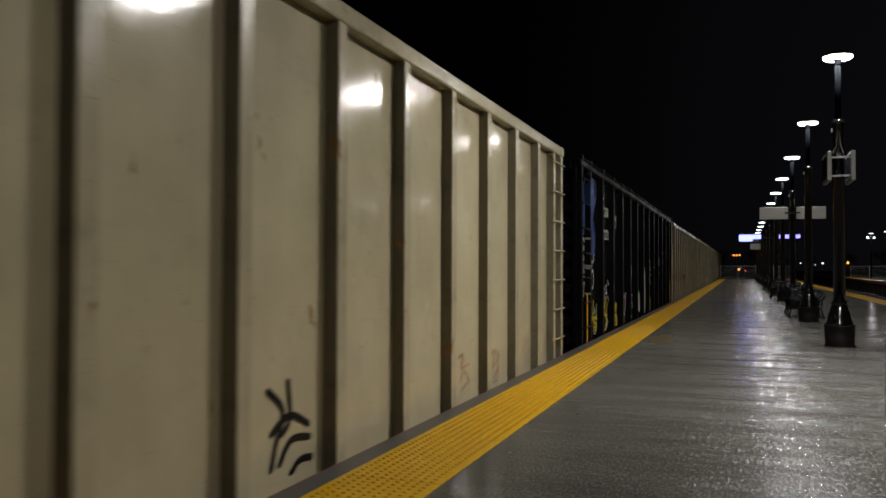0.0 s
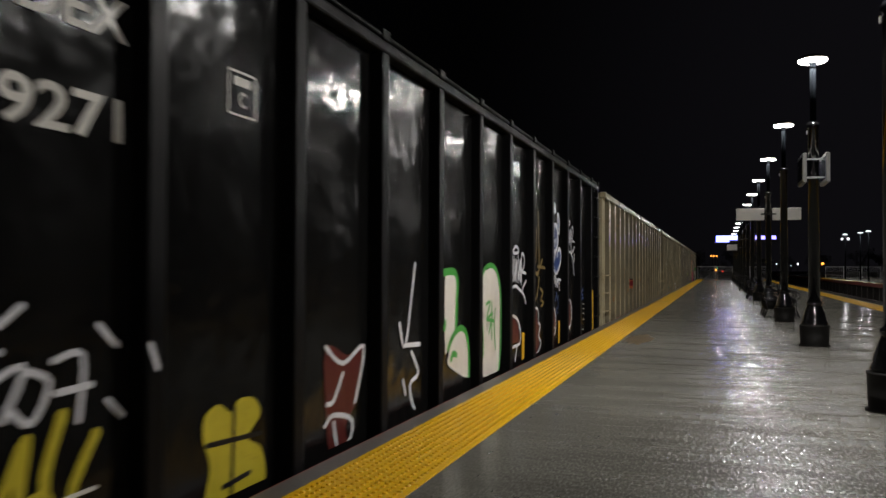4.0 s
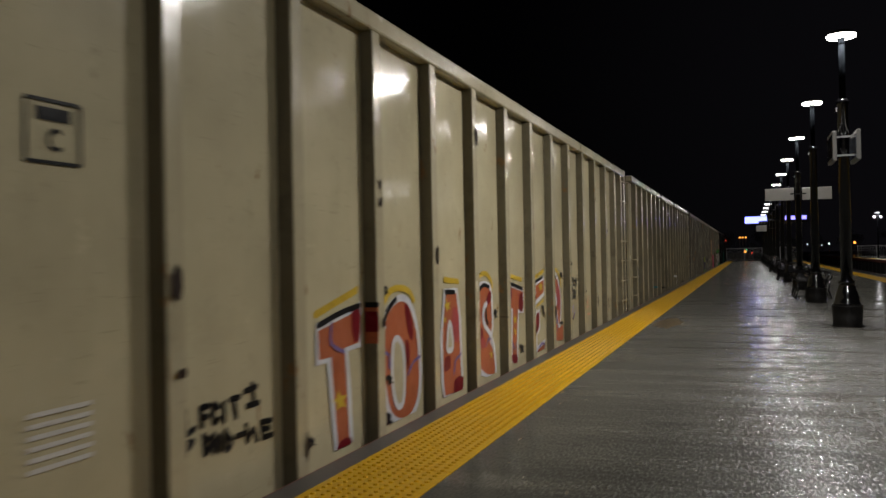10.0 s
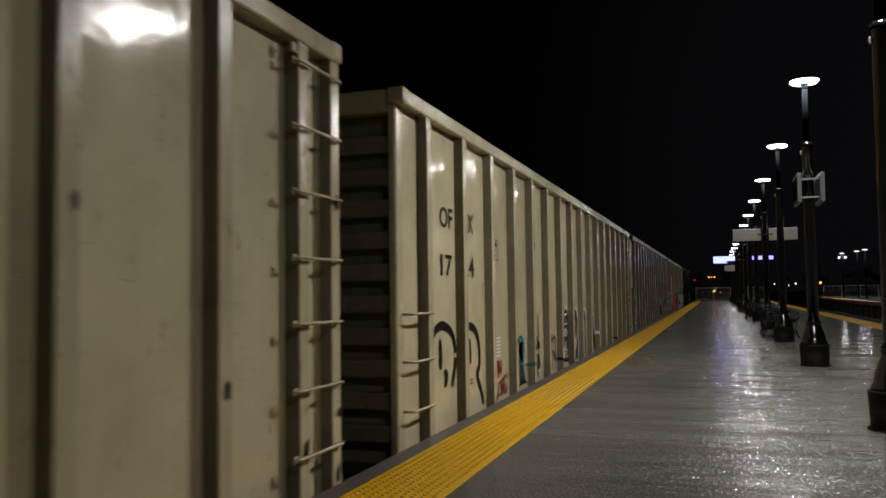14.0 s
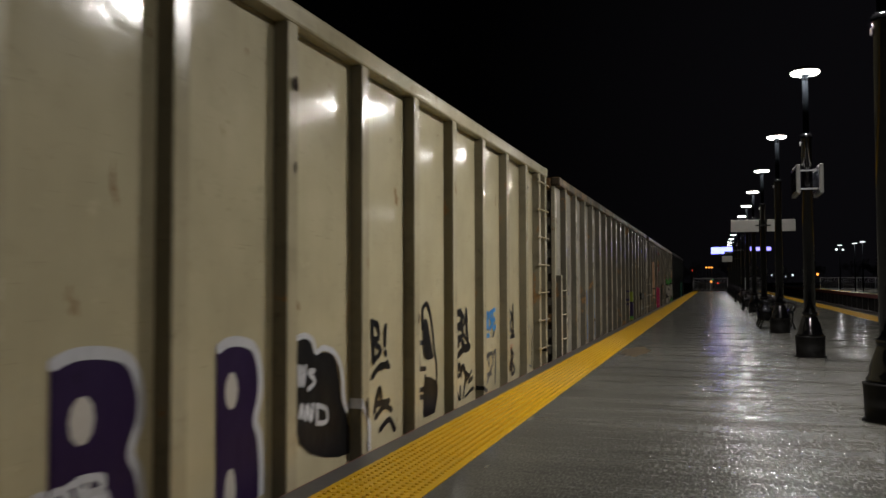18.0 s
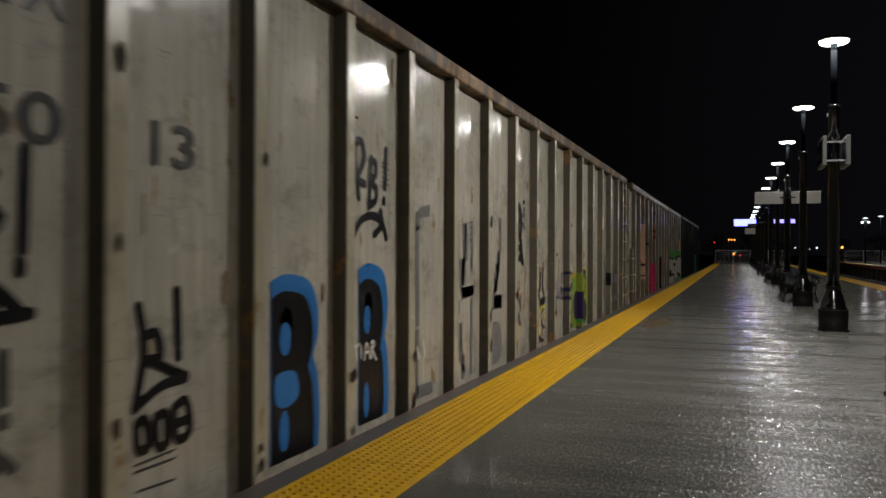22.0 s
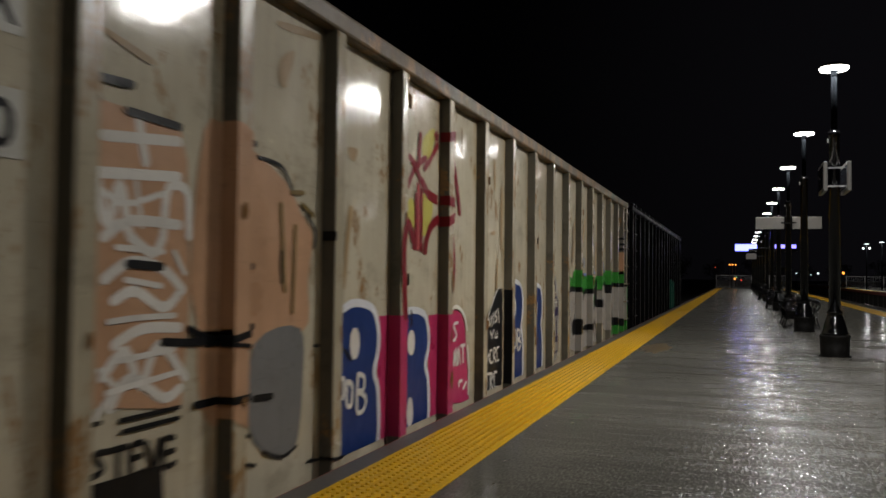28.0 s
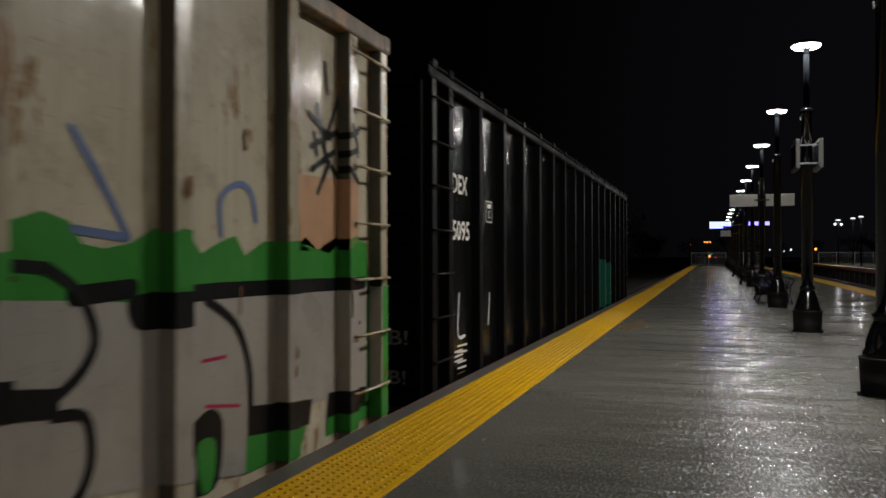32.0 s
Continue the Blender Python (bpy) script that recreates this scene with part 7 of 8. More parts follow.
# bright blue letters with black cores
bubble_b(car_e, SKYB, SKYB, 74.12, 74.66, -0.02, 1.03, 0.88)
bubble_b(car_e, INK, INK, 74.13, 74.58, -0.04, 0.93, 0.88, True, 2, SKYB)
bubble_b(car_e, SKYB, SKYB, 75.28, 75.76, -0.04, 1.08, 0.88)
bubble_b(car_e, INK, INK, 75.29, 75.66, -0.06, 0.97, 0.88, True, 2, SKYB)
blob(car_e, SKYB, [(74.17, 0.49), (74.38, 0.49), (74.43, 0.35), (74.30, 0.29), (74.17, 0.33)], 5, True)
tag(car_e, PALE, 0.022, 6, [(75.20, 0.55), (75.28, 0.56)], [(75.23, 0.55), (75.24, 0.45)], [(75.30, 0.54), (75.31, 0.46)], [(75.36, 0.44), (75.39, 0.56), (75.46, 0.44)], [(75.38, 0.49), (75.44, 0.49)], [(75.48, 0.44), (75.48, 0.56), (75.53, 0.53), (75.49, 0.50), (75.56, 0.42)], [(76.38, 0.42), (76.43, 0.32)], [(76.53, 0.44), (76.57, 0.32)])
# tag over the blue letter
tag(car_e, INK, 0.06, 0, [(75.24, 2.00), (75.21, 1.88), (75.28, 1.60)], [(75.22, 1.98), (75.32, 2.00), (75.36, 1.88), (75.26, 1.74), (75.37, 1.70)], [(75.48, 1.90), (75.45, 1.54)], [(75.47, 1.88), (75.56, 1.87), (75.56, 1.78), (75.47, 1.73), (75.58, 1.68), (75.55, 1.59), (75.45, 1.55)], [(75.75, 1.99), (75.73, 1.70)], [(75.71, 1.61), (75.71, 1.59)], [(75.20, 1.33), (75.30, 1.43), (75.49, 1.48), (75.67, 1.44), (75.76, 1.32)], [(75.65, 1.52), (75.68, 1.42), (75.54, 1.34)])
tag(car_e, GREYINK, 0.009, 1, [(75.66, 1.88), (75.80, 1.92)])
tag(car_e, GREYINK, 0.009, 1, [(75.66, 1.85), (75.81, 1.89)])
tag(car_e, GREYINK, 0.009, 1, [(75.67, 1.81), (75.81, 1.85)])
tag(car_e, GREYINK, 0.009, 1, [(75.67, 1.77), (75.81, 1.81)])
tag(car_e, GREYINK, 0.009, 1, [(75.67, 1.74), (75.81, 1.77)])
tag(car_e, GREYINK, 0.009, 1, [(75.67, 1.70), (75.81, 1.73)])
# roller letters in flat grey
blob(car_e, DKROLL, [(76.45, 1.59), (76.70, 1.63), (76.70, 1.52), (76.45, 1.50)], 0, False)
blob(car_e, DKROLL, [(76.37, 1.55), (76.46, 1.57), (76.46, 1.40), (76.37, 1.39)], 0, False)
blob(car_e, DKROLL, [(76.19, 1.42), (76.28, 1.42), (76.29, 1.21), (76.20, 1.21)], 0, False)
blob(car_e, DKROLL, [(76.20, 1.28), (76.36, 1.29), (76.37, 1.21), (76.20, 1.21)], 0, False)
blob(car_e, DKROLL, [(76.23, 1.21), (76.31, 1.21), (76.29, 1.04), (76.24, 1.04)], 0, False)
blob(car_e, DKROLL, [(76.35, 1.42), (76.45, 1.43), (76.46, 0.59), (76.38, 0.59)], 0, False)
blob(car_e, DKROLL, [(76.37, 0.56), (76.46, 0.56), (76.44, -0.00), (76.38, -0.02)], 0, False)
blob(car_e, DKROLL, [(76.40, 0.09), (76.79, 0.08), (76.78, -0.03), (76.40, -0.03)], 0, False)
blob(car_e, DKROLL, [(76.15, 1.51), (76.37, 1.51), (76.37, 1.50), (76.15, 1.50)], 0, False)
blob(car_e, DKROLL, [(77.40, 1.51), (77.51, 1.52), (77.53, 0.94), (77.42, 0.93)], 0, False)
blob(car_e, DKROLL, [(77.67, 1.50), (77.76, 1.51), (77.77, 1.13), (77.68, 1.11)], 0, False)
blob(car_e, DKROLL, [(77.57, 1.15), (77.72, 1.16), (77.71, 0.89), (77.58, 0.89)], 0, False)
blob(car_e, DKROLL, [(77.60, 0.87), (77.96, 0.88), (77.96, 0.77), (77.60, 0.77)], 0, False)
blob(car_e, DKROLL, [(77.41, 0.74), (77.55, 0.75), (77.54, 0.62), (77.42, 0.61)], 0, False)
blob(car_e, DKROLL, [(77.54, 0.53), (77.61, 0.53), (77.62, 0.30), (77.55, 0.29)], 0, False)
blob(car_e, DKROLL, [(77.59, 0.20), (77.70, 0.20), (77.68, -0.02), (77.60, -0.04)], 0, False)
blob(car_e, DKROLL, [(77.37, 0.11), (77.47, 0.11), (77.48, -0.12), (77.37, -0.11)], 0, False)
blob(car_e, DKROLL, [(77.88, 1.51), (77.95, 1.53), (77.95, 1.04), (77.89, 1.03)], 0, False)
blob(car_e, DKROLL, [(77.88, 0.75), (77.96, 0.75), (77.93, -0.03), (77.85, -0.04)], 0, False)
blob(car_e, DKROLL, [(77.25, 1.51), (77.34, 1.51), (77.31, 0.94), (77.25, 0.94)], 0, False)
blob(car_e, DKROLL, [(77.63, 1.50), (77.73, 1.49), (77.71, 1.15), (77.64, 1.15)], 0, False)
blob(car_e, DKROLL, [(77.53, 1.15), (77.69, 1.15), (77.67, 0.99), (77.53, 0.99)], 0, False)
blob(car_e, DKROLL, [(77.54, 0.99), (77.64, 0.99), (77.66, 0.84), (77.54, 0.86)], 0, False)
blob(car_e, DKROLL, [(77.58, 0.86), (77.98, 0.88), (77.98, 0.78), (77.59, 0.75)], 0, False)
blob(car_e, DKROLL, [(77.21, 0.95), (77.43, 0.99), (77.42, 0.92), (77.21, 0.92)], 0, False)
blob(car_e, DKROLL, [(77.24, 0.74), (77.39, 0.74), (77.39, 0.61), (77.24, 0.61)], 0, False)
blob(car_e, DKROLL, [(77.49, 0.53), (77.58, 0.52), (77.56, 0.35), (77.48, 0.36)], 0, False)
blob(car_e, DKROLL, [(77.46, 0.36), (77.59, 0.35), (77.62, 0.26), (77.48, 0.28)], 0, False)
blob(car_e, DKROLL, [(77.53, 0.28), (77.63, 0.26), (77.68, 0.19), (77.61, 0.14), (77.53, 0.15)], 0, False)
blob(car_e, DKROLL, [(77.57, 0.13), (77.70, 0.11), (77.72, 0.02), (77.59, 0.05)], 0, False)
blob(car_e, DKROLL, [(78.49, 1.63), (78.60, 1.63), (78.59, 1.17), (78.50, 1.18)], 0, False)
blob(car_e, DKROLL, [(78.42, 1.37), (78.53, 1.37), (78.53, 1.04), (78.43, 1.03)], 0, False)
blob(car_e, DKROLL, [(78.41, 1.03), (78.59, 1.05), (78.61, 0.96), (78.42, 0.94)], 0, False)
blob(car_e, DKROLL, [(78.91, 1.60), (79.02, 1.60), (79.01, 1.23), (78.93, 1.22)], 0, False)
blob(car_e, DKROLL, [(78.86, 1.23), (78.95, 1.23), (78.93, 1.07), (78.86, 1.07)], 0, False)
blob(car_e, DKROLL, [(78.79, 1.07), (78.91, 1.08), (78.89, 0.92), (78.79, 0.93)], 0, False)
blob(car_e, DKROLL, [(78.71, 0.93), (78.84, 0.94), (78.81, 0.59), (78.71, 0.58)], 0, False)
blob(car_e, DKROLL, [(78.84, 0.74), (79.06, 0.73), (79.05, 0.58), (78.77, 0.59)], 0, False)
blob(car_e, DKROLL, [(78.41, 0.71), (78.54, 0.71), (78.53, 0.53), (78.41, 0.54)], 0, False)
blob(car_e, DKROLL, [(78.39, 0.54), (78.45, 0.54), (78.43, 0.22), (78.39, 0.21)], 0, False)
blob(car_e, DKROLL, [(78.55, 1.41), (78.62, 1.42), (78.64, 1.01), (78.57, 1.01)], 0, False)
blob(car_e, DKROLL, [(78.83, 1.19), (78.99, 1.23), (78.85, 0.78), (78.70, 0.76)], 0, False)
blob(car_e, DKROLL, [(78.62, 0.73), (79.01, 0.74), (79.01, 0.58), (78.63, 0.58)], 0, False)
tag(car_e, GREYINK, 0.02, 0, [(77.83, 1.51), (77.92, 1.52)], [(77.83, 1.45), (77.91, 1.47)], [(77.83, 1.39), (77.90, 1.40)], [(77.83, 1.33), (77.90, 1.34)], [(77.87, 1.17), (77.92, 1.04)])
blob(car_e, GREYB, [(78.67, 0.40), (78.85, 0.44), (79.00, 0.34), (79.03, 0.07), (78.75, -0.03), (78.60, -0.00)], 0, True)
# large black tag and the marks under it
tag(car_e, INK, 0.085, 0, [(79.54, 1.96), (79.65, 1.96), (79.67, 1.86), (79.60, 1.72), (79.57, 1.57), (79.60, 1.45)], [(79.58, 1.60), (79.70, 1.57), (79.82, 1.60)], [(79.81, 1.79), (79.76, 1.68), (79.77, 1.51), (79.82, 1.38), (79.91, 1.50), (79.88, 1.72), (79.82, 1.79)], [(79.77, 1.27), (79.90, 1.25), (79.94, 1.19), (80.01, 1.08)], [(79.91, 1.34), (79.94, 1.23)], [(79.78, 1.12), (79.88, 1.15), (79.99, 1.10)])
tag(car_e, GREYINK, 0.05, 0, [(79.57, 1.26), (79.60, 1.18)], [(80.01, 1.83), (80.06, 1.85)], [(80.03, 1.74), (80.09, 1.76)], [(79.99, 1.67), (80.07, 1.68)], [(80.01, 1.58), (80.08, 1.50)], [(79.57, 0.79), (79.58, 0.57)], [(79.58, 0.78), (79.64, 0.62), (79.67, 0.81), (79.70, 0.57)], [(79.73, 0.81), (79.77, 0.59)], [(79.86, 0.65), (79.89, 0.50)], [(79.57, 0.51), (79.59, 0.40), (79.65, 0.49)], [(79.65, 0.39), (79.70, 0.50), (79.77, 0.40)], [(79.61, 0.34), (79.77, 0.36), (79.92, 0.32)], [(79.80, 0.46), (79.86, 0.36)])
tag(car_e, INK, 0.055, 1, [(80.75, 0.93), (80.76, 0.54)], [(80.76, 0.94), (80.94, 0.92), (80.96, 0.75), (80.81, 0.65), (81.00, 0.51), (81.25, 0.53)], [(81.14, 1.06), (81.10, 0.73), (81.19, 0.63)], [(80.76, 0.51), (81.10, 0.56), (81.25, 0.57)], [(80.89, 0.64), (80.95, 0.51)])
blob(car_e, INK, [(80.74, 0.93), (80.89, 0.96), (80.97, 0.86), (80.95, 0.69), (80.77, 0.67)], 1, True)
tag(car_e, INK, 0.05, 1, [(80.73, 0.35), (80.74, 0.10)], [(80.76, 0.04), (80.95, 0.05), (81.22, -0.08)], [(81.10, 0.43), (81.06, 0.23), (81.23, 0.17)], [(80.85, -0.04), (80.95, 0.02), (81.17, -0.01)], [(80.74, -0.03), (81.11, -0.08)])
tag(car_e, YELLOW, 0.045, 2, [(80.72, 0.40), (80.88, 0.44), (80.95, 0.40), (81.10, 0.46), (81.25, 0.45)], [(80.86, 0.36), (80.85, 0.16), (80.95, 0.11)], [(81.22, 0.35), (81.19, 0.30)])
tag(car_e, CREAMW, 0.035, 3, [(80.77, 0.34), (80.80, 0.17), (80.93, 0.17), (80.93, 0.34)], [(81.16, 0.39), (81.05, 0.32), (81.18, 0.21)])
tag(car_e, FADED_ORANGE, 0.04, 0, [(80.86, 1.01), (80.94, 1.04), (81.04, 0.92)], [(79.83, 0.72), (80.01, 0.67)])
tag(car_e, VIOLET_DK, 0.045, 0, [(82.62, 0.87), (82.44, 0.89), (82.38, 0.78), (82.39, 0.61), (82.46, 0.51), (82.61, 0.50)], [(82.46, 0.63), (82.52, 0.70), (82.62, 0.72)], [(82.48, 0.63), (82.59, 0.64)])
tag(car_e, VIOLET, 0.04, 0, [(81.88, 0.75), (81.81, 0.74), (81.75, 0.69)], [(81.74, 0.46), (81.82, 0.42), (81.88, 0.44)], [(81.96, 0.78), (81.97, 0.58), (81.94, 0.44)], [(81.91, 0.66), (82.00, 0.60), (82.06, 0.64)], [(82.09, 0.76), (82.16, 0.60), (82.11, 0.48)], [(82.17, 0.64), (82.25, 0.53)], [(81.78, 0.52), (81.85, 0.60), (81.93, 0.65)], [(80.53, 0.31), (80.63, -0.05)], [(80.68, 0.20), (80.61, 0.03)])
data_lines(car_e, 71.95, 0.10, 0.35, 5, GREYINK, 0.05)
blob(car_e, YELGRN, [(82.91, 0.98), (83.08, 1.00), (83.22, 0.94), (83.27, 0.81), (83.41, 0.85), (83.63, 0.87), (84.10, 0.86), (84.29, 0.93), (84.61, 0.91), (84.70, 0.54), (84.68, -0.05), (84.20, -0.13), (83.72, -0.12), (83.30, -0.13), (83.19, -0.11), (83.21, 0.11), (83.15, 0.31), (83.02, 0.36), (82.88, 0.37), (82.82, 0.49), (82.80, 0.66), (82.84, 0.83)], 0, True)
tag(car_e, STARY, 0.045, 1, [(82.88, 0.37), (82.82, 0.49), (82.80, 0.66), (82.84, 0.83), (82.91, 0.97), (83.08, 0.99), (83.22, 0.93), (83.28, 0.81), (83.41, 0.84), (83.61, 0.87)], [(84.03, 0.83), (84.22, 0.90), (84.40, 0.93), (84.61, 0.90)], [(84.04, 0.53), (84.12, 0.41), (84.37, 0.40), (84.59, 0.51), (84.61, 0.71)], [(83.41, 0.54), (83.36, 0.34), (83.41, 0.13), (83.36, -0.02)])
tag(car_e, LEAFGREEN, 0.05, 2, [(82.94, 0.90), (83.05, 0.92), (83.17, 0.88)], [(83.30, 0.68), (83.44, 0.75), (83.52, 0.66), (83.36, 0.60)], [(82.88, 0.54), (82.95, 0.44), (83.11, 0.38), (83.25, 0.39)], [(83.17, 0.57), (83.30, 0.42), (83.25, 0.23)], [(83.27, 0.16), (83.37, 0.04), (83.26, -0.07)], [(84.15, 0.76), (84.38, 0.78), (84.46, 0.66)], [(84.19, 0.59), (84.42, 0.61), (84.50, 0.48)], [(83.49, 0.09), (83.72, 0.02), (83.98, -0.01)])
tag(car_e, OLIVE, 0.032, 2, [(82.92, 0.81), (82.96, 0.59), (82.93, 0.48)], [(83.02, 0.84), (83.06, 0.61), (83.03, 0.43)], [(83.14, 0.67), (83.18, 0.50)], [(82.88, 0.66), (83.10, 0.66)], [(82.91, 0.57), (83.11, 0.57)], [(84.10, 0.68), (84.29, 0.69)], [(84.19, 0.51), (84.35, 0.53)], [(84.45, 0.81), (84.52, 0.56)])
tag(car_e, CHALK, 0.02, 3, [(82.93, 0.70), (83.07, 0.72)], [(82.92, 0.57), (83.04, 0.57)], [(82.94, 0.51), (83.05, 0.51)], [(82.96, 0.66), (82.99, 0.49)])
blob(car_e, CHALK, [(83.97, 0.60), (84.06, 0.45), (84.14, 0.38), (84.19, 0.43), (84.09, 0.55)], 2, True)
blob(car_e, VIOLET_DK, [(83.07, 0.75), (83.11, 0.77), (83.15, 0.74), (83.13, 0.68), (83.08, 0.70)], 3, True)
blob(car_e, VIOLET_DK, [(83.44, 0.53), (83.60, 0.55), (83.88, 0.47), (84.03, 0.27), (83.96, 0.12), (83.66, 0.09), (83.44, 0.15), (83.36, 0.34)], 3, True)
blob(car_e, VIOLET_DK, [(84.23, 0.38), (84.48, 0.36), (84.58, 0.18), (84.45, 0.01), (84.23, -0.02), (84.13, 0.15)], 3, True)
blob(car_e, VIOLET_DK, [(84.36, 0.91), (84.45, 0.85), (84.46, 0.72), (84.38, 0.78)], 3, True)
blob(car_e, VIOLET_DK, [(83.92, -0.01), (84.11, -0.01), (84.13, -0.09), (83.95, -0.11)], 3, True)
blob(car_e, VIOLET_DK, [(83.02, 0.05), (83.14, 0.09), (83.21, 0.01), (83.13, -0.08), (82.99, -0.10)], 3, True)
tag(car_e, PALE, 0.026, 5, [(84.17, 0.39), (84.19, 0.31), (84.30, 0.28), (84.33, 0.36)], [(84.26, 0.43), (84.39, 0.41)])
tag(car_e, INK, 0.04, 0, [(84.89, 0.41), (85.12, 0.41)], [(84.88, 0.24), (85.12, 0.24)], [(84.87, 0.10), (85.10, 0.10)], [(85.15, 0.90), (85.18, 0.73), (85.26, 0.96), (85.29, 0.75)], [(85.15, 0.58), (85.43, 0.57), (85.23, 0.44), (85.52, 0.43)], [(85.15, 0.37), (85.18, 0.45), (85.49, 0.40)])
blob(car_e, INK, [(85.18, 0.30), (85.47, 0.30), (85.48, 0.08), (85.18, 0.08)], 0, False)
tag(car_e, GREYINK, 0.05, 0, [(84.89, 0.38), (84.91, 0.12)], [(85.24, -0.09), (85.40, -0.03), (85.52, -0.13)])
blob(car_e, GREYB, [(86.38, 0.97), (86.64, 0.99), (86.78, 0.89), (86.81, 0.56), (86.71, 0.41), (86.78, 0.19), (86.69, -0.08), (86.40, -0.09)], 0, True, INK, 0.06)
tag(car_e, INK, 0.05, 2, [(86.42, 0.80), (86.45, 0.52)], [(86.42, 0.37), (86.55, 0.31), (86.46, 0.21)])
blob(car_e, GREYB, [(87.55, 0.95), (87.83, 0.94), (87.94, 0.64), (87.86, 0.40), (87.94, 0.20), (87.78, 0.01), (87.56, -0.00)], 0, True, INK, 0.05)
tag(car_e, GREYINK, 0.04, 0, [(88.87, 0.90), (88.93, 0.45)])
# rusty cream car
blob(car_f, PATCH, [(91.41, 2.31), (92.15, 2.37), (92.16, 2.09), (91.41, 2.07)], 0, False)
blob(car_f, PATCH, [(91.38, 1.86), (92.16, 1.89), (92.17, 1.63), (91.39, 1.62)], 0, False)
lettering(car_f, "CWGX", 91.43, 2.12, 0.20, 0.70, INK, 1)
lettering(car_f, "80310", 91.41, 1.66, 0.19, 0.72, INK, 1)
# violet and black tags at the end
tag(car_f, VIOLET_DK, 0.06, 0, [(90.70, 0.69), (90.78, 0.79), (90.89, 0.77), (90.87, 0.66), (90.76, 0.62)], [(90.74, 0.77), (90.77, 0.63), (90.84, 0.50)], [(90.93, 0.75), (90.95, 0.56)], [(90.93, 0.74), (91.05, 0.69), (90.98, 0.63), (91.09, 0.58), (90.98, 0.54)], [(90.82, 0.44), (90.97, 0.38), (91.09, 0.38), (91.06, 0.31)], [(91.02, 0.42), (91.10, 0.37)])
tag(car_f, INK, 0.055, 0, [(91.43, 0.64), (91.46, 0.40)], [(91.44, 0.64), (91.55, 0.56), (91.47, 0.50), (91.61, 0.38)], [(91.58, 0.65), (91.61, 0.42)], [(91.78, 0.64), (91.77, 0.49)], [(91.76, 0.43), (91.77, 0.41)], [(91.48, 0.34), (91.63, 0.39), (91.83, 0.35)])
blob(car_f, INK, [(91.61, 0.30), (92.09, 0.31), (92.05, -0.06), (91.59, 0.06)], 1, False)
tag(car_f, PALE, 0.016, 2, [(91.64, 0.17), (91.66, 0.25), (91.73, 0.16)], [(91.75, 0.18), (91.76, 0.25), (91.84, 0.18)], [(91.87, 0.18), (91.87, 0.25), (91.97, 0.18)], [(91.67, 0.08), (91.99, 0.08)], [(91.75, 0.02), (91.94, 0.02)])
tag(car_f, PALE, 0.05, 2, [(91.46, 0.29), (91.40, 0.23), (91.52, 0.15), (91.44, 0.10)], [(91.53, 0.29), (91.57, 0.19)])
tag(car_f, GREYINK, 0.014, 0, [(91.70, 1.48), (91.85, 1.43), (92.05, 1.50)], [(91.67, 1.42), (91.86, 1.37), (92.05, 1.43)], [(91.64, 1.37), (91.85, 1.33)], [(91.67, 1.26), (91.86, 1.27), (91.76, 1.15)], [(91.54, 1.20), (91.63, 1.09), (91.59, 0.96)], [(91.67, 1.15), (91.76, 1.09), (91.63, 1.01)], [(91.72, 1.04), (91.91, 1.09), (91.91, 0.97)], [(91.50, 0.89), (91.68, 0.93), (91.92, 0.88)], [(91.53, 0.80), (91.72, 0.84), (91.64, 0.74)], [(91.87, 0.80), (91.97, 0.76)], [(91.44, 0.99), (91.50, 1.04)], [(91.67, 0.98), (91.77, 0.92)])
# peach columns with pale scribble
blob(car_f, PEACH, [(92.31, 1.88), (92.54, 1.94), (92.77, 1.93), (93.07, 1.93), (93.14, 1.75), (93.18, 1.07), (93.13, 0.56), (92.33, 0.68), (92.32, 1.43)], 0, False)
blob(car_f, PEACH, [(93.27, 1.93), (93.56, 1.92), (93.77, 1.87), (94.06, 1.75), (94.26, 1.57), (94.39, 1.45), (94.34, 1.18), (94.27, 0.85), (93.26, 0.91)], 0, True)
blob(car_f, GREYB, [(93.75, 0.82), (94.25, 0.88), (94.29, 0.52), (94.22, 0.17), (93.99, 0.15), (93.72, 0.35)], 1, True)
blob(car_f, PEACH, [(93.27, 0.91), (93.59, 0.83), (93.70, 0.59), (93.66, 0.36), (93.46, 0.40), (93.29, 0.53)], 0, True)
tag(car_f, PALE, 0.05, 2, [(92.58, 1.79), (93.07, 1.84)], [(92.79, 1.89), (92.84, 1.71)], [(92.54, 1.61), (92.61, 1.41), (92.68, 1.60), (92.74, 1.39)], [(92.55, 1.63), (93.07, 1.67)], [(92.97, 1.38), (93.00, 1.61), (93.14, 1.60), (93.16, 1.39)], [(92.59, 1.36), (92.75, 1.44), (93.08, 1.44)], [(92.60, 1.18), (92.76, 1.26), (92.97, 1.23), (93.12, 1.13)], [(92.66, 1.09), (92.79, 1.13), (92.98, 1.05), (93.09, 1.11)], [(92.67, 0.90), (92.84, 0.96), (93.10, 0.95)], [(92.60, 0.77), (92.74, 0.87), (92.84, 0.70), (92.95, 0.88), (93.15, 0.71)], [(92.65, 0.63), (92.77, 0.75), (92.99, 0.63), (93.11, 0.66)], [(92.75, 1.37), (92.90, 1.30), (92.97, 1.38)])
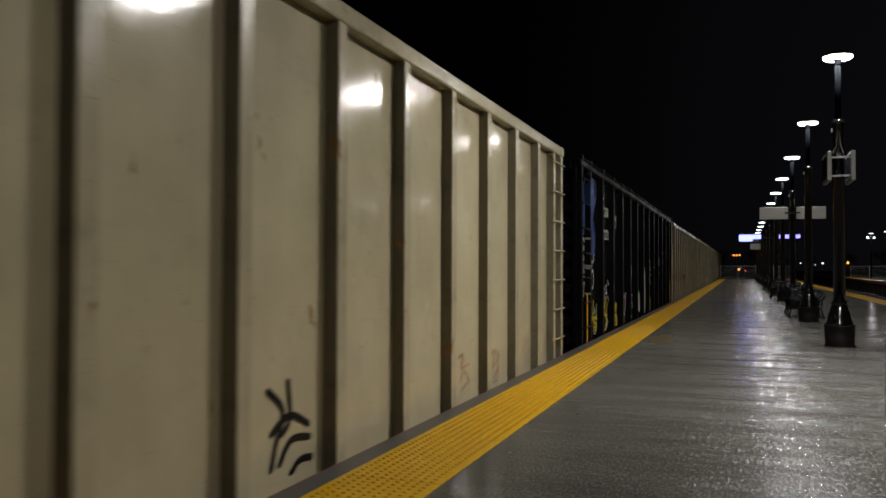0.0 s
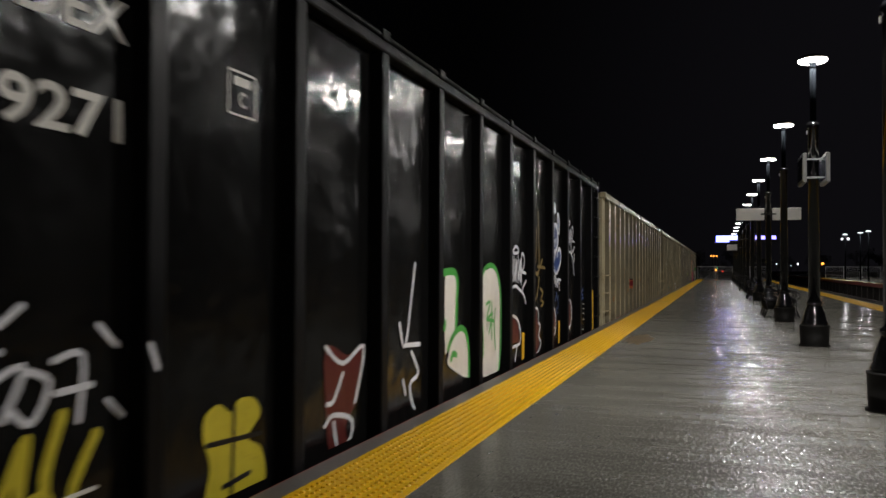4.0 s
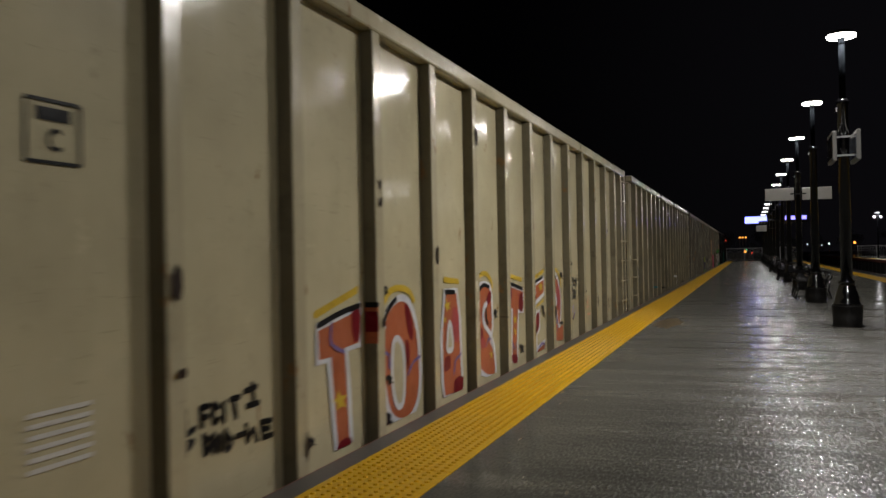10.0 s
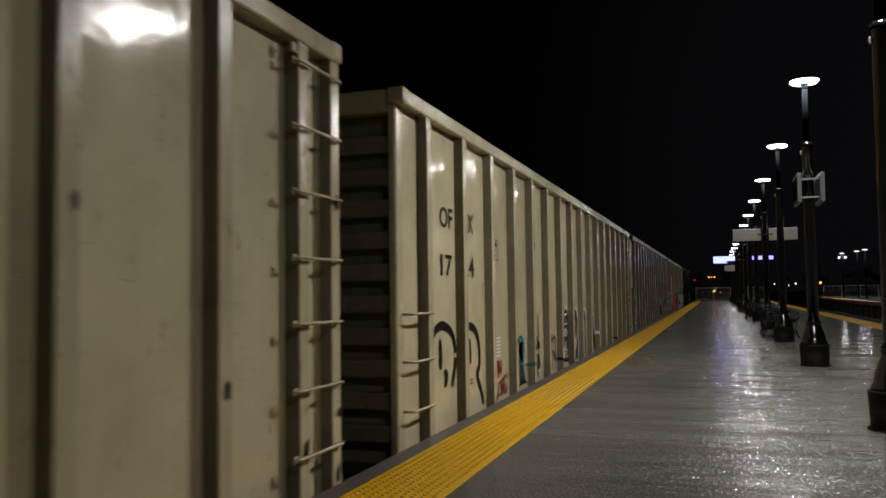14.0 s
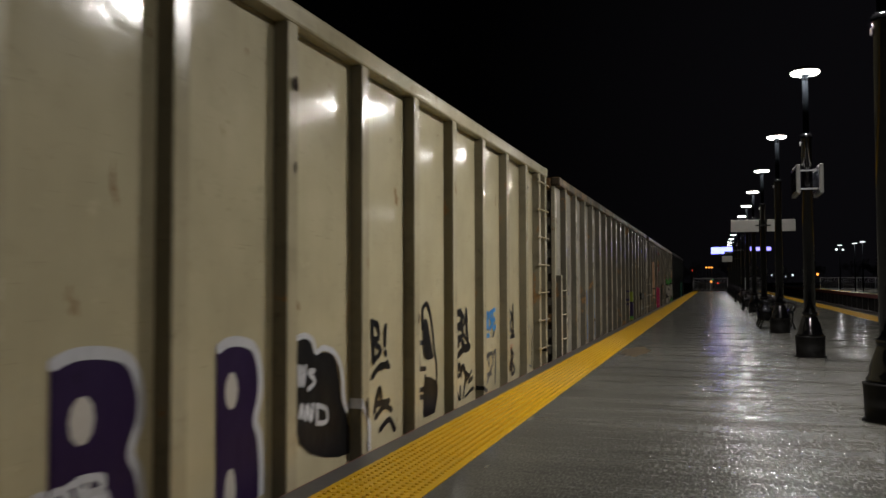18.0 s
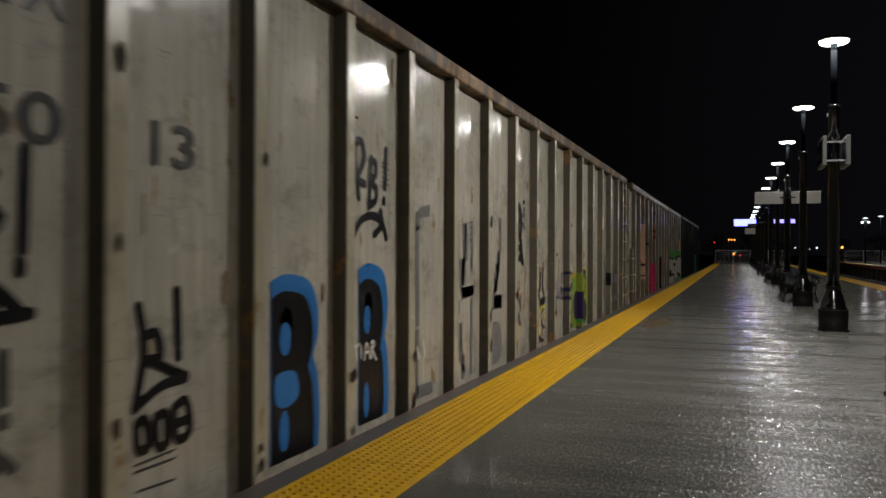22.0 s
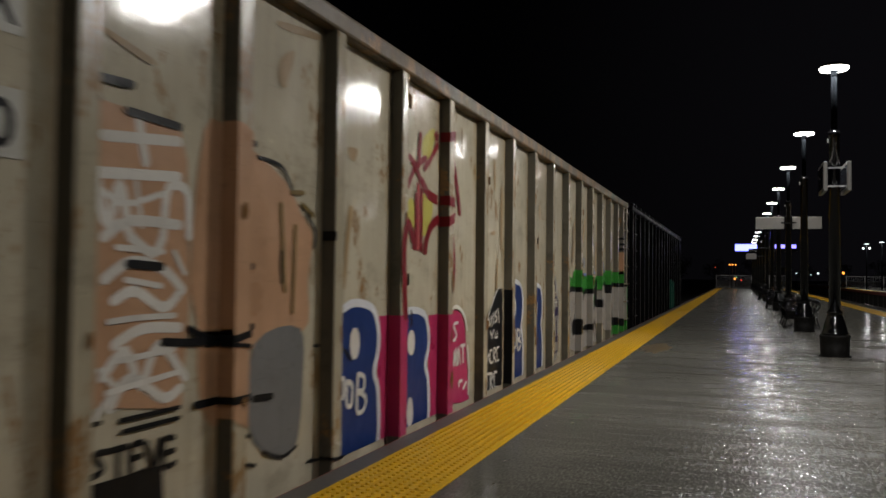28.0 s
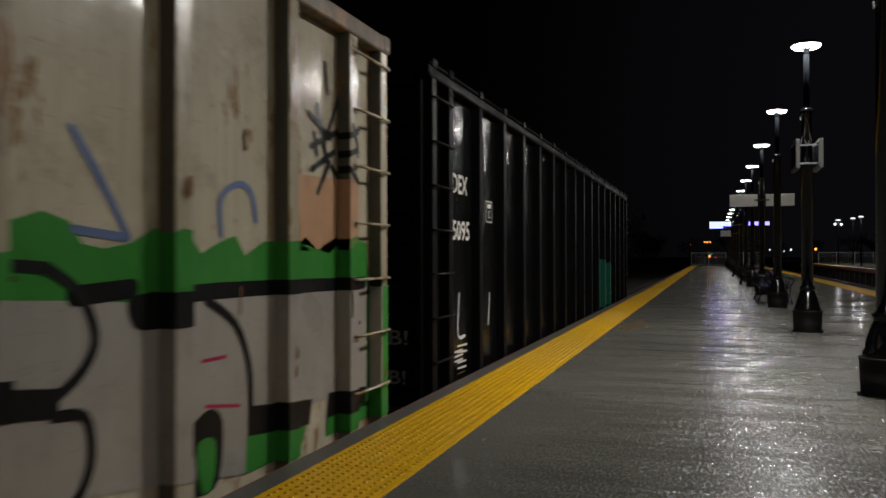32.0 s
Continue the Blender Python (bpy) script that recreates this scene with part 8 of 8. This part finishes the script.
tag(car_f, PALE, 0.028, 3, [(92.57, 1.56), (92.71, 1.51), (92.96, 1.58)], [(92.67, 1.32), (92.97, 1.31)], [(92.73, 1.18), (92.96, 1.15)], [(92.63, 1.00), (92.80, 1.01), (93.06, 1.01)], [(92.63, 0.70), (93.10, 0.74)], [(92.70, 0.83), (93.06, 0.85)], [(92.78, 1.61), (92.82, 1.42)], [(93.05, 1.31), (93.13, 1.21)], [(92.58, 0.80), (92.68, 0.72)], [(92.56, 0.60), (92.64, 0.68)])
tag(car_f, INK, 0.04, 4, [(92.36, 1.90), (92.54, 1.94)], [(92.72, 1.92), (93.07, 1.91)], [(92.53, 2.03), (92.74, 2.04)], [(93.54, 1.91), (93.72, 1.93)], [(93.54, 1.24), (93.71, 1.25)], [(92.98, 0.89), (93.27, 0.87), (93.49, 0.90), (93.72, 0.92)], [(93.17, 0.94), (93.40, 0.85)], [(92.38, 0.69), (92.52, 0.69)], [(93.23, 0.56), (93.62, 0.56)], [(93.76, 0.52), (93.93, 0.51)], [(92.74, 1.25), (92.96, 1.24)])
tag(car_f, INK, 0.022, 4, [(93.75, 1.86), (94.00, 1.84), (94.12, 1.72)], [(93.31, 0.85), (93.54, 0.81), (93.68, 0.68), (93.65, 0.51)], [(94.42, 0.76), (94.79, 0.72), (94.95, 0.62)], [(93.85, 0.21), (94.05, 0.14), (94.22, 0.17)], [(94.30, 1.58), (94.42, 1.48), (94.40, 1.38)], [(94.37, 0.05), (94.89, -0.04)], [(92.71, 0.57), (93.11, 0.57)], [(92.73, 0.52), (93.11, 0.52)], [(92.44, 0.58), (92.59, 0.58)], [(92.42, 0.47), (92.50, 0.49)], [(93.56, 0.38), (93.71, 0.32)], [(93.56, 0.21), (93.77, 0.15)])
tag(car_f, GOLD, 0.03, 4, [(94.12, 1.70), (94.26, 1.71)], [(94.25, 1.64), (94.39, 1.58)], [(94.00, 1.62), (94.06, 1.11)], [(94.17, 1.50), (94.15, 0.98)])
# block capitals in black
tag(car_f, INK, 0.03, 1, [(92.64, 0.45), (92.57, 0.45), (92.62, 0.38), (92.56, 0.36)], [(92.66, 0.45), (92.76, 0.45)], [(92.71, 0.45), (92.71, 0.33)], [(92.86, 0.45), (92.79, 0.44), (92.80, 0.32), (92.88, 0.32)], [(92.80, 0.39), (92.85, 0.39)], [(92.89, 0.44), (92.94, 0.31), (92.98, 0.44)], [(93.08, 0.43), (93.01, 0.43), (93.02, 0.31), (93.09, 0.31)], [(93.01, 0.37), (93.08, 0.37)])
blob(car_f, INK, [(92.56, 0.33), (93.00, 0.32), (93.03, -0.00), (92.56, 0.13)], 1, False)
# red brush figure
tag(car_f, RED, 0.085, 2, [(95.61, 0.90), (95.58, 1.15), (95.57, 1.32), (95.58, 1.50), (95.63, 1.62)], [(95.85, 1.64), (95.90, 1.65), (96.01, 1.60), (96.11, 1.45)], [(96.27, 2.00), (96.39, 1.92), (96.53, 1.89), (96.75, 1.87), (96.94, 1.92), (96.98, 1.86), (96.96, 1.79), (96.74, 1.73), (96.52, 1.65), (96.42, 1.56), (96.35, 1.42)], [(96.59, 2.44), (96.82, 2.49), (96.96, 2.45), (97.06, 2.28), (97.15, 2.11), (97.21, 1.96), (97.26, 1.82)])
tag(car_f, RED, 0.06, 3, [(95.86, 1.82), (96.00, 2.00), (96.13, 2.12), (96.34, 2.21)], [(96.32, 2.12), (96.48, 2.24), (96.68, 2.41)], [(95.97, 2.17), (96.10, 2.12), (96.23, 2.01)], [(96.13, 1.87), (96.14, 1.46)], [(96.25, 1.92), (96.25, 1.43)], [(96.21, 2.39), (96.19, 2.26), (96.18, 2.13)], [(97.04, 1.65), (97.10, 1.44), (97.12, 1.28), (97.09, 1.07)])
tag(car_f, PINK, 0.06, 2, [(96.18, 1.96), (96.19, 1.44)])
blob(car_f, LEMON, [(95.91, 1.75), (96.02, 1.84), (96.11, 1.79), (96.12, 1.61), (95.99, 1.62), (95.89, 1.68)], 0, True)
blob(car_f, LEMON, [(96.29, 1.89), (96.52, 1.85), (96.51, 1.72), (96.38, 1.56), (96.28, 1.58)], 0, True)
blob(car_f, LEMON, [(96.31, 2.39), (96.55, 2.50), (96.52, 2.31), (96.38, 2.20), (96.26, 2.25)], 0, True)
# dark blue letters and the magenta between them
bubble_b(car_f, BLUE, WHITE, 94.82, 95.42, -0.10, 0.99, 0.88)
bubble_b(car_f, BLUE, WHITE, 95.87, 96.47, -0.12, 0.90, 0.88, True)
tag(car_f, PALE, 0.035, 5, [(94.78, 0.50), (94.84, 0.50), (94.84, 0.39), (94.79, 0.39), (94.78, 0.50)], [(94.89, 0.48), (94.97, 0.44), (94.96, 0.31), (94.89, 0.33), (94.89, 0.48)], [(95.06, 0.51), (95.16, 0.48), (95.15, 0.39), (95.06, 0.39), (95.19, 0.33), (95.16, 0.25), (95.05, 0.26), (95.06, 0.51)])
block(car_f, MAGENTA, 95.40, 95.88, -0.05, 0.90)
block(car_f, MAGENTA, 96.46, 96.78, -0.05, 0.86)
blob(car_f, MAGENTA, [(96.73, 0.79), (96.98, 0.87), (97.25, 0.87), (97.41, 0.78), (97.49, 0.60), (97.51, 0.41), (97.56, 0.22), (97.53, -0.06), (96.72, 0.19)], 1, True)
tag(car_f, PALE, 0.035, 3, [(96.98, 0.87), (97.14, 0.91), (97.30, 0.89), (97.45, 0.80), (97.52, 0.67)], [(97.54, 0.51), (97.59, 0.27), (97.57, 0.04)])
tag(car_f, PALE, 0.032, 4, [(97.06, 0.75), (96.96, 0.74), (96.97, 0.59), (97.07, 0.59)], [(97.23, 0.76), (97.11, 0.74), (97.20, 0.64), (97.10, 0.59)], [(96.96, 0.50), (97.09, 0.51)], [(97.03, 0.50), (97.05, 0.35)], [(97.12, 0.49), (97.13, 0.35), (97.19, 0.52), (97.20, 0.36)], [(97.13, 0.42), (97.19, 0.43)], [(97.25, 0.36), (97.26, 0.52), (97.32, 0.36)], [(97.33, 0.53), (97.45, 0.53)], [(97.39, 0.53), (97.40, 0.37)], [(97.28, 0.15), (97.29, 0.19), (97.37, 0.19)], [(97.41, 0.11), (97.50, 0.16)])
# dark tombstone with pale lettering
blob(car_f, INK, [(98.16, 0.65), (98.27, 0.82), (98.47, 0.93), (98.63, 1.05), (98.78, 1.07), (98.82, 1.03), (98.82, -0.20), (98.19, -0.13)], 0, False)
tag(car_f, PALE, 0.026, 2, [(98.24, 0.73), (98.33, 0.84), (98.51, 0.99), (98.64, 1.07)], [(98.17, 0.50), (98.19, 0.73)])
tag(car_f, PALE, 0.026, 3, [(98.26, 0.79), (98.30, 0.66), (98.36, 0.78), (98.39, 0.66)], [(98.44, 0.80), (98.45, 0.68)], [(98.57, 0.82), (98.50, 0.78), (98.59, 0.73), (98.50, 0.69)], [(98.62, 0.84), (98.68, 0.69)], [(98.34, 0.60), (98.40, 0.53)], [(98.46, 0.61), (98.40, 0.56)], [(98.52, 0.57), (98.52, 0.53), (98.61, 0.53), (98.59, 0.59)], [(98.18, 0.41), (98.21, 0.28), (98.26, 0.37), (98.30, 0.28)], [(98.39, 0.40), (98.32, 0.39), (98.35, 0.27), (98.42, 0.27)], [(98.46, 0.26), (98.46, 0.41), (98.55, 0.39), (98.47, 0.34), (98.56, 0.26)], [(98.66, 0.41), (98.58, 0.40), (98.61, 0.27), (98.68, 0.27)], [(98.22, 0.16), (98.21, 0.01)], [(98.22, 0.16), (98.35, 0.15)], [(98.35, -0.02), (98.35, 0.15), (98.44, 0.11), (98.36, 0.07), (98.46, -0.03)], [(98.59, 0.14), (98.49, 0.14), (98.52, -0.02), (98.62, -0.02)])
bubble_b(car_f, BLUE, WHITE, 99.14, 99.75, -0.05, 1.12, 0.88)
bubble_b(car_f, BLUE, WHITE, 100.29, 100.82, -0.10, 1.07, 0.88, True)
tag(car_f, PALE, 0.035, 5, [(99.30, 0.54), (99.40, 0.54), (99.41, 0.37), (99.31, 0.37), (99.30, 0.54)], [(99.47, 0.56), (99.60, 0.53), (99.58, 0.45), (99.47, 0.44), (99.64, 0.39), (99.58, 0.32), (99.48, 0.33), (99.47, 0.56)])
# grey stack with violet bars
blob(car_f, CHALK, [(101.45, 1.26), (101.57, 1.29), (101.70, 1.20), (101.84, 1.03), (101.92, 0.75), (101.89, 0.35), (101.85, 0.05), (101.72, -0.09), (101.48, -0.06)], 0, True)
blob(car_f, VIOLET_DK, [(101.45, 1.25), (101.57, 1.23), (101.67, 1.10), (101.64, 1.01), (101.45, 0.99)], 2, True)
blob(car_f, VIOLET_DK, [(101.46, 0.76), (101.84, 0.75), (101.84, 0.63), (101.46, 0.60)], 2, False)
blob(car_f, VIOLET_DK, [(101.47, 0.32), (101.85, 0.33), (101.85, 0.23), (101.48, 0.26)], 2, False)
tag(car_f, VIOLET_DK, 0.035, 3, [(101.58, 0.56), (101.57, 0.33)], [(101.76, 0.55), (101.75, 0.36)], [(101.50, 0.09), (101.82, 0.10)], [(101.59, -0.01), (101.59, 0.20)], [(101.85, 0.86), (101.89, 0.52)], [(101.53, 0.88), (101.77, 0.90)])
tag(car_f, PALE, 0.022, 4, [(101.49, 0.95), (101.70, 0.97)], [(101.50, 0.81), (101.76, 0.83)], [(101.64, 0.52), (101.65, 0.35)])
blob(car_f, BLUE, [(101.19, 0.05), (101.41, 0.05), (101.41, -0.15), (101.19, -0.09)], 0, False)
# low white letters with a green cloud
blob(car_f, GREEN, [(102.45, 1.00), (102.59, 1.04), (102.64, 1.14), (102.77, 1.21), (102.90, 1.19), (103.00, 1.14), (103.05, 1.28), (103.22, 1.32), (103.48, 1.33), (103.60, 1.23), (103.66, 1.15), (103.80, 1.17), (104.09, 1.21), (104.24, 1.24), (104.40, 1.17), (104.47, 1.20), (104.57, 1.21), (104.63, 1.17), (104.71, 1.19), (104.82, 1.18), (104.92, 1.12), (104.98, 1.02), (105.02, 0.91), (105.17, 0.81), (105.09, 0.65), (105.02, 0.44), (104.90, 0.51), (104.80, 0.58), (104.71, 0.75), (104.67, 0.91), (104.39, 0.91), (103.76, 0.80), (103.22, 0.90), (102.45, 0.59)], 0, False)
blob(car_f, GREEN, [(102.16, 0.55), (102.30, 0.58), (102.40, 0.64), (102.50, 0.92), (102.62, 0.95), (102.50, 0.20), (102.16, 0.30)], 0, False)
blob(car_f, CHALK, [(102.50, 0.37), (102.47, 0.58), (102.53, 0.76), (102.73, 0.92), (103.00, 0.99), (103.57, 0.94), (103.76, 0.74), (103.74, 0.45), (103.60, 0.31), (103.76, 0.13), (103.86, -0.22), (102.53, 0.15)], 1, True)
blob(car_f, CHALK, [(103.79, 0.50), (103.83, 0.73), (104.04, 0.92), (104.21, 0.95), (104.39, 0.95), (104.66, 0.93), (104.72, 0.76), (104.83, 0.58), (104.96, 0.45), (105.16, 0.34), (105.29, 0.25), (105.37, 0.11), (105.41, -0.10), (105.22, -0.63), (103.86, -0.22), (103.72, 0.23)], 1, True)
tag(car_f, INK, 0.085, 2, [(102.48, 0.62), (102.48, 0.77), (102.62, 0.90), (102.86, 1.00), (103.18, 0.99), (103.57, 0.95)], [(103.71, 0.80), (103.80, 0.74), (104.04, 0.90), (104.15, 0.94), (104.39, 0.95), (104.66, 0.95)])
tag(car_f, INK, 0.05, 2, [(102.48, 0.21), (102.47, 0.46), (102.47, 0.62)], [(103.59, 0.93), (103.76, 0.74), (103.78, 0.53), (103.64, 0.36), (103.78, 0.19), (103.86, -0.04)], [(104.66, 0.95), (104.72, 0.76), (104.83, 0.58), (104.96, 0.45), (105.16, 0.34), (105.30, 0.25), (105.37, 0.11), (105.40, -0.09)], [(103.76, 0.36), (104.09, 0.30), (104.60, 0.31)])
blob(car_f, INK, [(102.98, 0.44), (103.11, 0.51), (103.34, 0.48), (103.59, 0.43), (103.62, 0.33), (103.39, 0.29), (103.22, 0.26), (103.08, 0.24), (102.99, 0.31)], 3, True)
blob(car_f, INK, [(103.98, 0.31), (104.17, 0.36), (104.30, 0.37), (104.49, 0.37), (104.60, 0.28), (104.66, 0.19), (104.56, 0.17), (104.30, 0.26), (104.12, 0.26)], 3, True)
blob(car_f, GREEN, [(103.26, 0.37), (103.41, 0.35), (103.39, 0.31)], 4, True)
blob(car_f, GREEN, [(103.61, 0.29), (103.70, 0.29), (103.68, 0.24)], 4, True)
blob(car_f, PATCH, [(104.66, 0.28), (105.12, 0.29), (105.12, 0.01), (104.66, 0.01)], 4, False)
blob(car_f, GREYINK, [(104.69, 0.26), (104.89, 0.26), (104.89, 0.11), (104.69, 0.10)], 5, False)
blob(car_f, GREYINK, [(104.93, 0.26), (105.08, 0.26), (105.08, 0.08), (104.93, 0.08)], 5, False)
tag(car_f, PALE, 0.012, 6, [(104.73, 0.21), (104.85, 0.21)], [(104.72, 0.19), (104.84, 0.18)], [(104.95, 0.21), (105.06, 0.21)], [(104.71, 0.12), (104.87, 0.12)], [(104.95, 0.10), (105.07, 0.10)])
tag(car_f, STEELBLUE, 0.05, 3, [(103.60, 1.46), (103.71, 1.52), (103.75, 1.41)], [(103.98, 1.51), (104.02, 1.46), (104.03, 1.37)], [(103.99, 1.24), (104.23, 1.24)], [(104.90, 1.61), (104.92, 1.46), (104.89, 1.25)], [(104.94, 1.58), (105.01, 1.41), (105.05, 1.32)], [(104.65, 1.29), (105.20, 1.27)])
# rust stains and drips
blob(car_f, RUSTY, [(94.82, 1.13), (94.85, 1.47), (94.90, 1.67), (94.96, 1.65), (94.90, 1.42), (94.86, 1.15)], 1, True)
blob(car_f, RUSTY, [(94.87, 2.08), (95.01, 2.09), (94.97, 2.00), (94.88, 2.02)], 1, True)
blob(car_f, RUSTY, [(103.00, 1.98), (103.10, 1.95), (103.00, 1.49), (102.94, 1.48)], 1, True)
blob(car_f, RUSTY, [(100.59, 2.15), (100.68, 2.14), (100.66, 1.95), (100.60, 2.02)], 1, True)
blob(car_f, RUSTY, [(102.99, 2.01), (103.07, 2.00), (103.01, 1.65), (102.96, 1.69)], 1, True)
blob(car_f, RUSTY, [(102.50, 2.10), (102.56, 2.12), (102.60, 1.93), (102.55, 1.92)], 1, True)
blob(car_f, RUSTY, [(102.71, 2.24), (102.90, 2.16), (102.88, 2.12), (102.74, 2.19)], 1, True)
blob(car_f, RUSTY, [(102.94, 1.57), (103.00, 1.55), (102.97, 1.35), (102.92, 1.40)], 1, True)
blob(car_f, RUSTY, [(104.04, 2.16), (104.14, 2.18), (103.98, 1.81), (103.92, 1.84)], 1, True)
blob(car_f, RUSTY, [(104.76, 2.54), (105.19, 2.66), (105.16, 2.61), (104.80, 2.52)], 1, True)
blob(car_f, RUSTY, [(105.24, 1.81), (105.31, 1.78), (105.27, 1.27), (105.22, 1.31)], 1, True)
blob(car_f, RUSTY, [(93.97, 2.69), (94.42, 2.74), (94.41, 2.70), (93.99, 2.65)], 1, True)
blob(car_f, RUSTY, [(92.56, 2.25), (92.87, 2.19), (92.85, 2.16), (92.58, 2.22)], 1, True)
blob(car_f, RUSTY, [(93.98, 2.47), (94.13, 2.55), (94.04, 2.32), (93.96, 2.34)], 1, True)
blob(car_f, RUSTY, [(98.40, 2.48), (98.49, 2.44), (98.49, 2.15), (98.43, 2.20)], 1, True)
blob(car_f, RUSTY, [(98.34, 1.68), (98.49, 1.70), (98.48, 1.66), (98.36, 1.65)], 1, True)
blob(car_f, RUSTY, [(98.71, 2.19), (98.78, 2.13), (98.77, 1.52), (98.70, 1.58)], 1, True)
blob(car_f, RUSTY, [(98.56, 1.35), (98.62, 1.38), (98.59, 1.05), (98.53, 1.05)], 1, True)
blob(car_f, GREEN, [(105.06, 1.04), (105.14, 1.11), (105.27, 1.20), (105.44, 1.23), (105.62, 1.26), (105.65, 1.35), (105.82, 1.40), (105.97, 1.36), (106.04, 1.27), (106.17, 1.25), (106.35, 1.28), (106.50, 1.35), (106.78, 1.33), (106.88, 1.23), (107.04, 1.29), (107.20, 1.33), (107.30, 1.22), (107.50, 1.30), (107.92, 1.32), (108.11, 1.24), (107.84, 1.26), (108.03, 1.34), (108.19, 1.25), (108.41, 1.33), (108.64, 1.39), (109.00, 1.31), (109.06, 0.92), (106.60, 0.92), (105.60, 0.90)], 0, False)
blob(car_f, CHALK, [(105.14, 0.36), (105.09, 0.51), (105.18, 0.66), (105.44, 1.06), (106.03, 1.03), (106.65, 0.98), (106.99, 1.01), (108.11, 0.99), (109.00, 1.00), (109.00, 0.20), (107.33, 0.27), (107.30, -0.24)], 1, False)
tag(car_f, INK, 0.05, 4, [(105.84, 1.17), (106.01, 1.07), (106.11, 0.88), (106.04, 0.74), (105.88, 0.64)], [(105.88, 0.57), (106.05, 0.54), (106.09, 0.37), (106.03, 0.23), (105.90, 0.16)], [(106.93, 0.98), (107.19, 0.84), (107.33, 0.60), (107.35, 0.35)])
blob(car_f, INK, [(105.15, 0.90), (105.19, 1.06), (105.27, 1.13), (105.40, 1.17), (105.40, 0.62), (105.28, 0.64), (105.17, 0.70)], 3, False)
blob(car_f, INK, [(105.30, 0.78), (105.55, 0.76), (105.70, 0.71), (105.92, 0.68), (105.90, 0.56), (105.60, 0.60), (105.30, 0.63)], 4, False)
tag(car_f, INK, 0.05, 3, [(105.37, 1.13), (105.62, 1.18), (105.85, 1.17)], [(105.17, 0.67), (105.08, 0.59), (105.03, 0.47), (105.16, 0.35)])
tag(car_f, INK, 0.09, 2, [(105.99, 1.05), (106.35, 1.07)], [(106.65, 1.00), (107.02, 1.03), (108.95, 1.01)])
blob(car_f, INK, [(106.34, 1.03), (106.66, 1.03), (106.66, 0.89), (106.44, 0.87), (106.34, 0.91)], 3, True)
blob(car_f, INK, [(107.33, 0.36), (108.11, 0.27), (108.07, 0.11), (107.32, 0.19)], 3, False)
blob(car_f, INK, [(108.35, 0.27), (108.98, 0.22), (108.98, 0.11), (108.32, 0.10)], 3, False)
blob(car_f, GREEN, [(107.31, 0.19), (108.03, 0.12), (107.95, -0.18), (107.30, -0.18)], 2, False)
blob(car_f, GREEN, [(108.32, 0.10), (108.98, 0.11), (108.98, -0.13), (108.32, -0.11)], 2, False)
tag(car_f, STEELBLUE, 0.04, 0, [(105.98, 1.75), (106.10, 1.61), (106.23, 1.44), (106.32, 1.31)], [(105.99, 1.33), (106.32, 1.30)], [(107.06, 1.33), (107.06, 1.53), (107.24, 1.62), (107.37, 1.57), (107.41, 1.42)])
blob(car_f, INK, [(106.58, 0.30), (106.77, 0.35), (106.95, 0.41), (107.07, 0.32), (107.03, 0.02), (106.84, -0.07), (106.82, 0.19)], 3, True)
blob(car_f, GREEN, [(106.84, 0.24), (107.00, 0.23), (106.97, -0.01), (106.89, -0.04)], 4, True)
tag(car_f, MAGENTA, 0.02, 2, [(106.89, 0.67), (107.10, 0.67)], [(106.92, 0.43), (107.24, 0.38)])
tag(car_f, INK, 0.045, 1, [(108.30, 2.53), (108.34, 2.34)], [(108.07, 2.16), (108.38, 2.03)], [(108.19, 2.23), (108.33, 1.86)], [(108.51, 2.33), (108.28, 1.96)], [(108.09, 1.94), (108.55, 2.11)], [(108.11, 1.79), (108.46, 1.95), (108.66, 2.00)], [(108.19, 1.64), (108.37, 1.86)], [(108.46, 2.14), (108.59, 1.89)], [(108.14, 2.03), (108.18, 1.90)], [(108.41, 1.83), (108.59, 1.72)])
tag(car_g, WHITE, 0.035, 1, [(111.41, 0.81), (111.37, 0.39), (111.61, 0.36)], [(112.64, 0.76), (112.58, 0.41)])
tag(car_g, PALE, 0.022, 1, [(111.36, 0.27), (111.69, 0.26)], [(111.36, 0.21), (111.69, 0.19)], [(111.36, 0.10), (111.65, 0.09)], [(111.36, 0.04), (111.65, 0.03)])
blob(car_g, OCHRE, [(111.36, -0.01), (111.69, -0.03), (111.69, -0.09), (111.36, -0.08)], 0, False)
blob(car_f, PEACH, [(107.91, 1.74), (108.60, 1.76), (108.60, 1.35), (108.37, 1.23), (107.95, 1.30)], 0, False)
block(car_f, GREEN, 108.95, 109.12, -0.05, 0.98)
# last black car
lettering(car_g, "DEX", 111.18, 1.86, 0.20, 0.55, PALE)
lettering(car_g, "5095", 111.18, 1.37, 0.21, 0.62, PALE)
frame_mark(car_g, 112.50, 1.61, 0.26, 0.24, PALE, "C")
data_lines(car_g, 111.25, 0.12, 0.30, 3, PALE, 0.05)
blob(car_g, TEALGRN, [(121.84, 0.98), (123.89, 1.01), (124.33, 0.01), (122.01, 0.01)], 0, True)


def motions():
    for u0, car in CARS:
        walk(car, [(t, pose(TRACK_X, u0 - s, RAIL_Z)) for t, s in TRAVEL])
    times = [0.16 * k for k in range(201)]
    way = np.interp(times, [t for t, s in TRAVEL], [s for t, s in TRAVEL])
    for wheel, y in WHEELS:
        walk(wheel, [(t, pose(0, y, WHEEL, math.degrees(s / WHEEL))) for t, s in zip(times, way)])


motions()
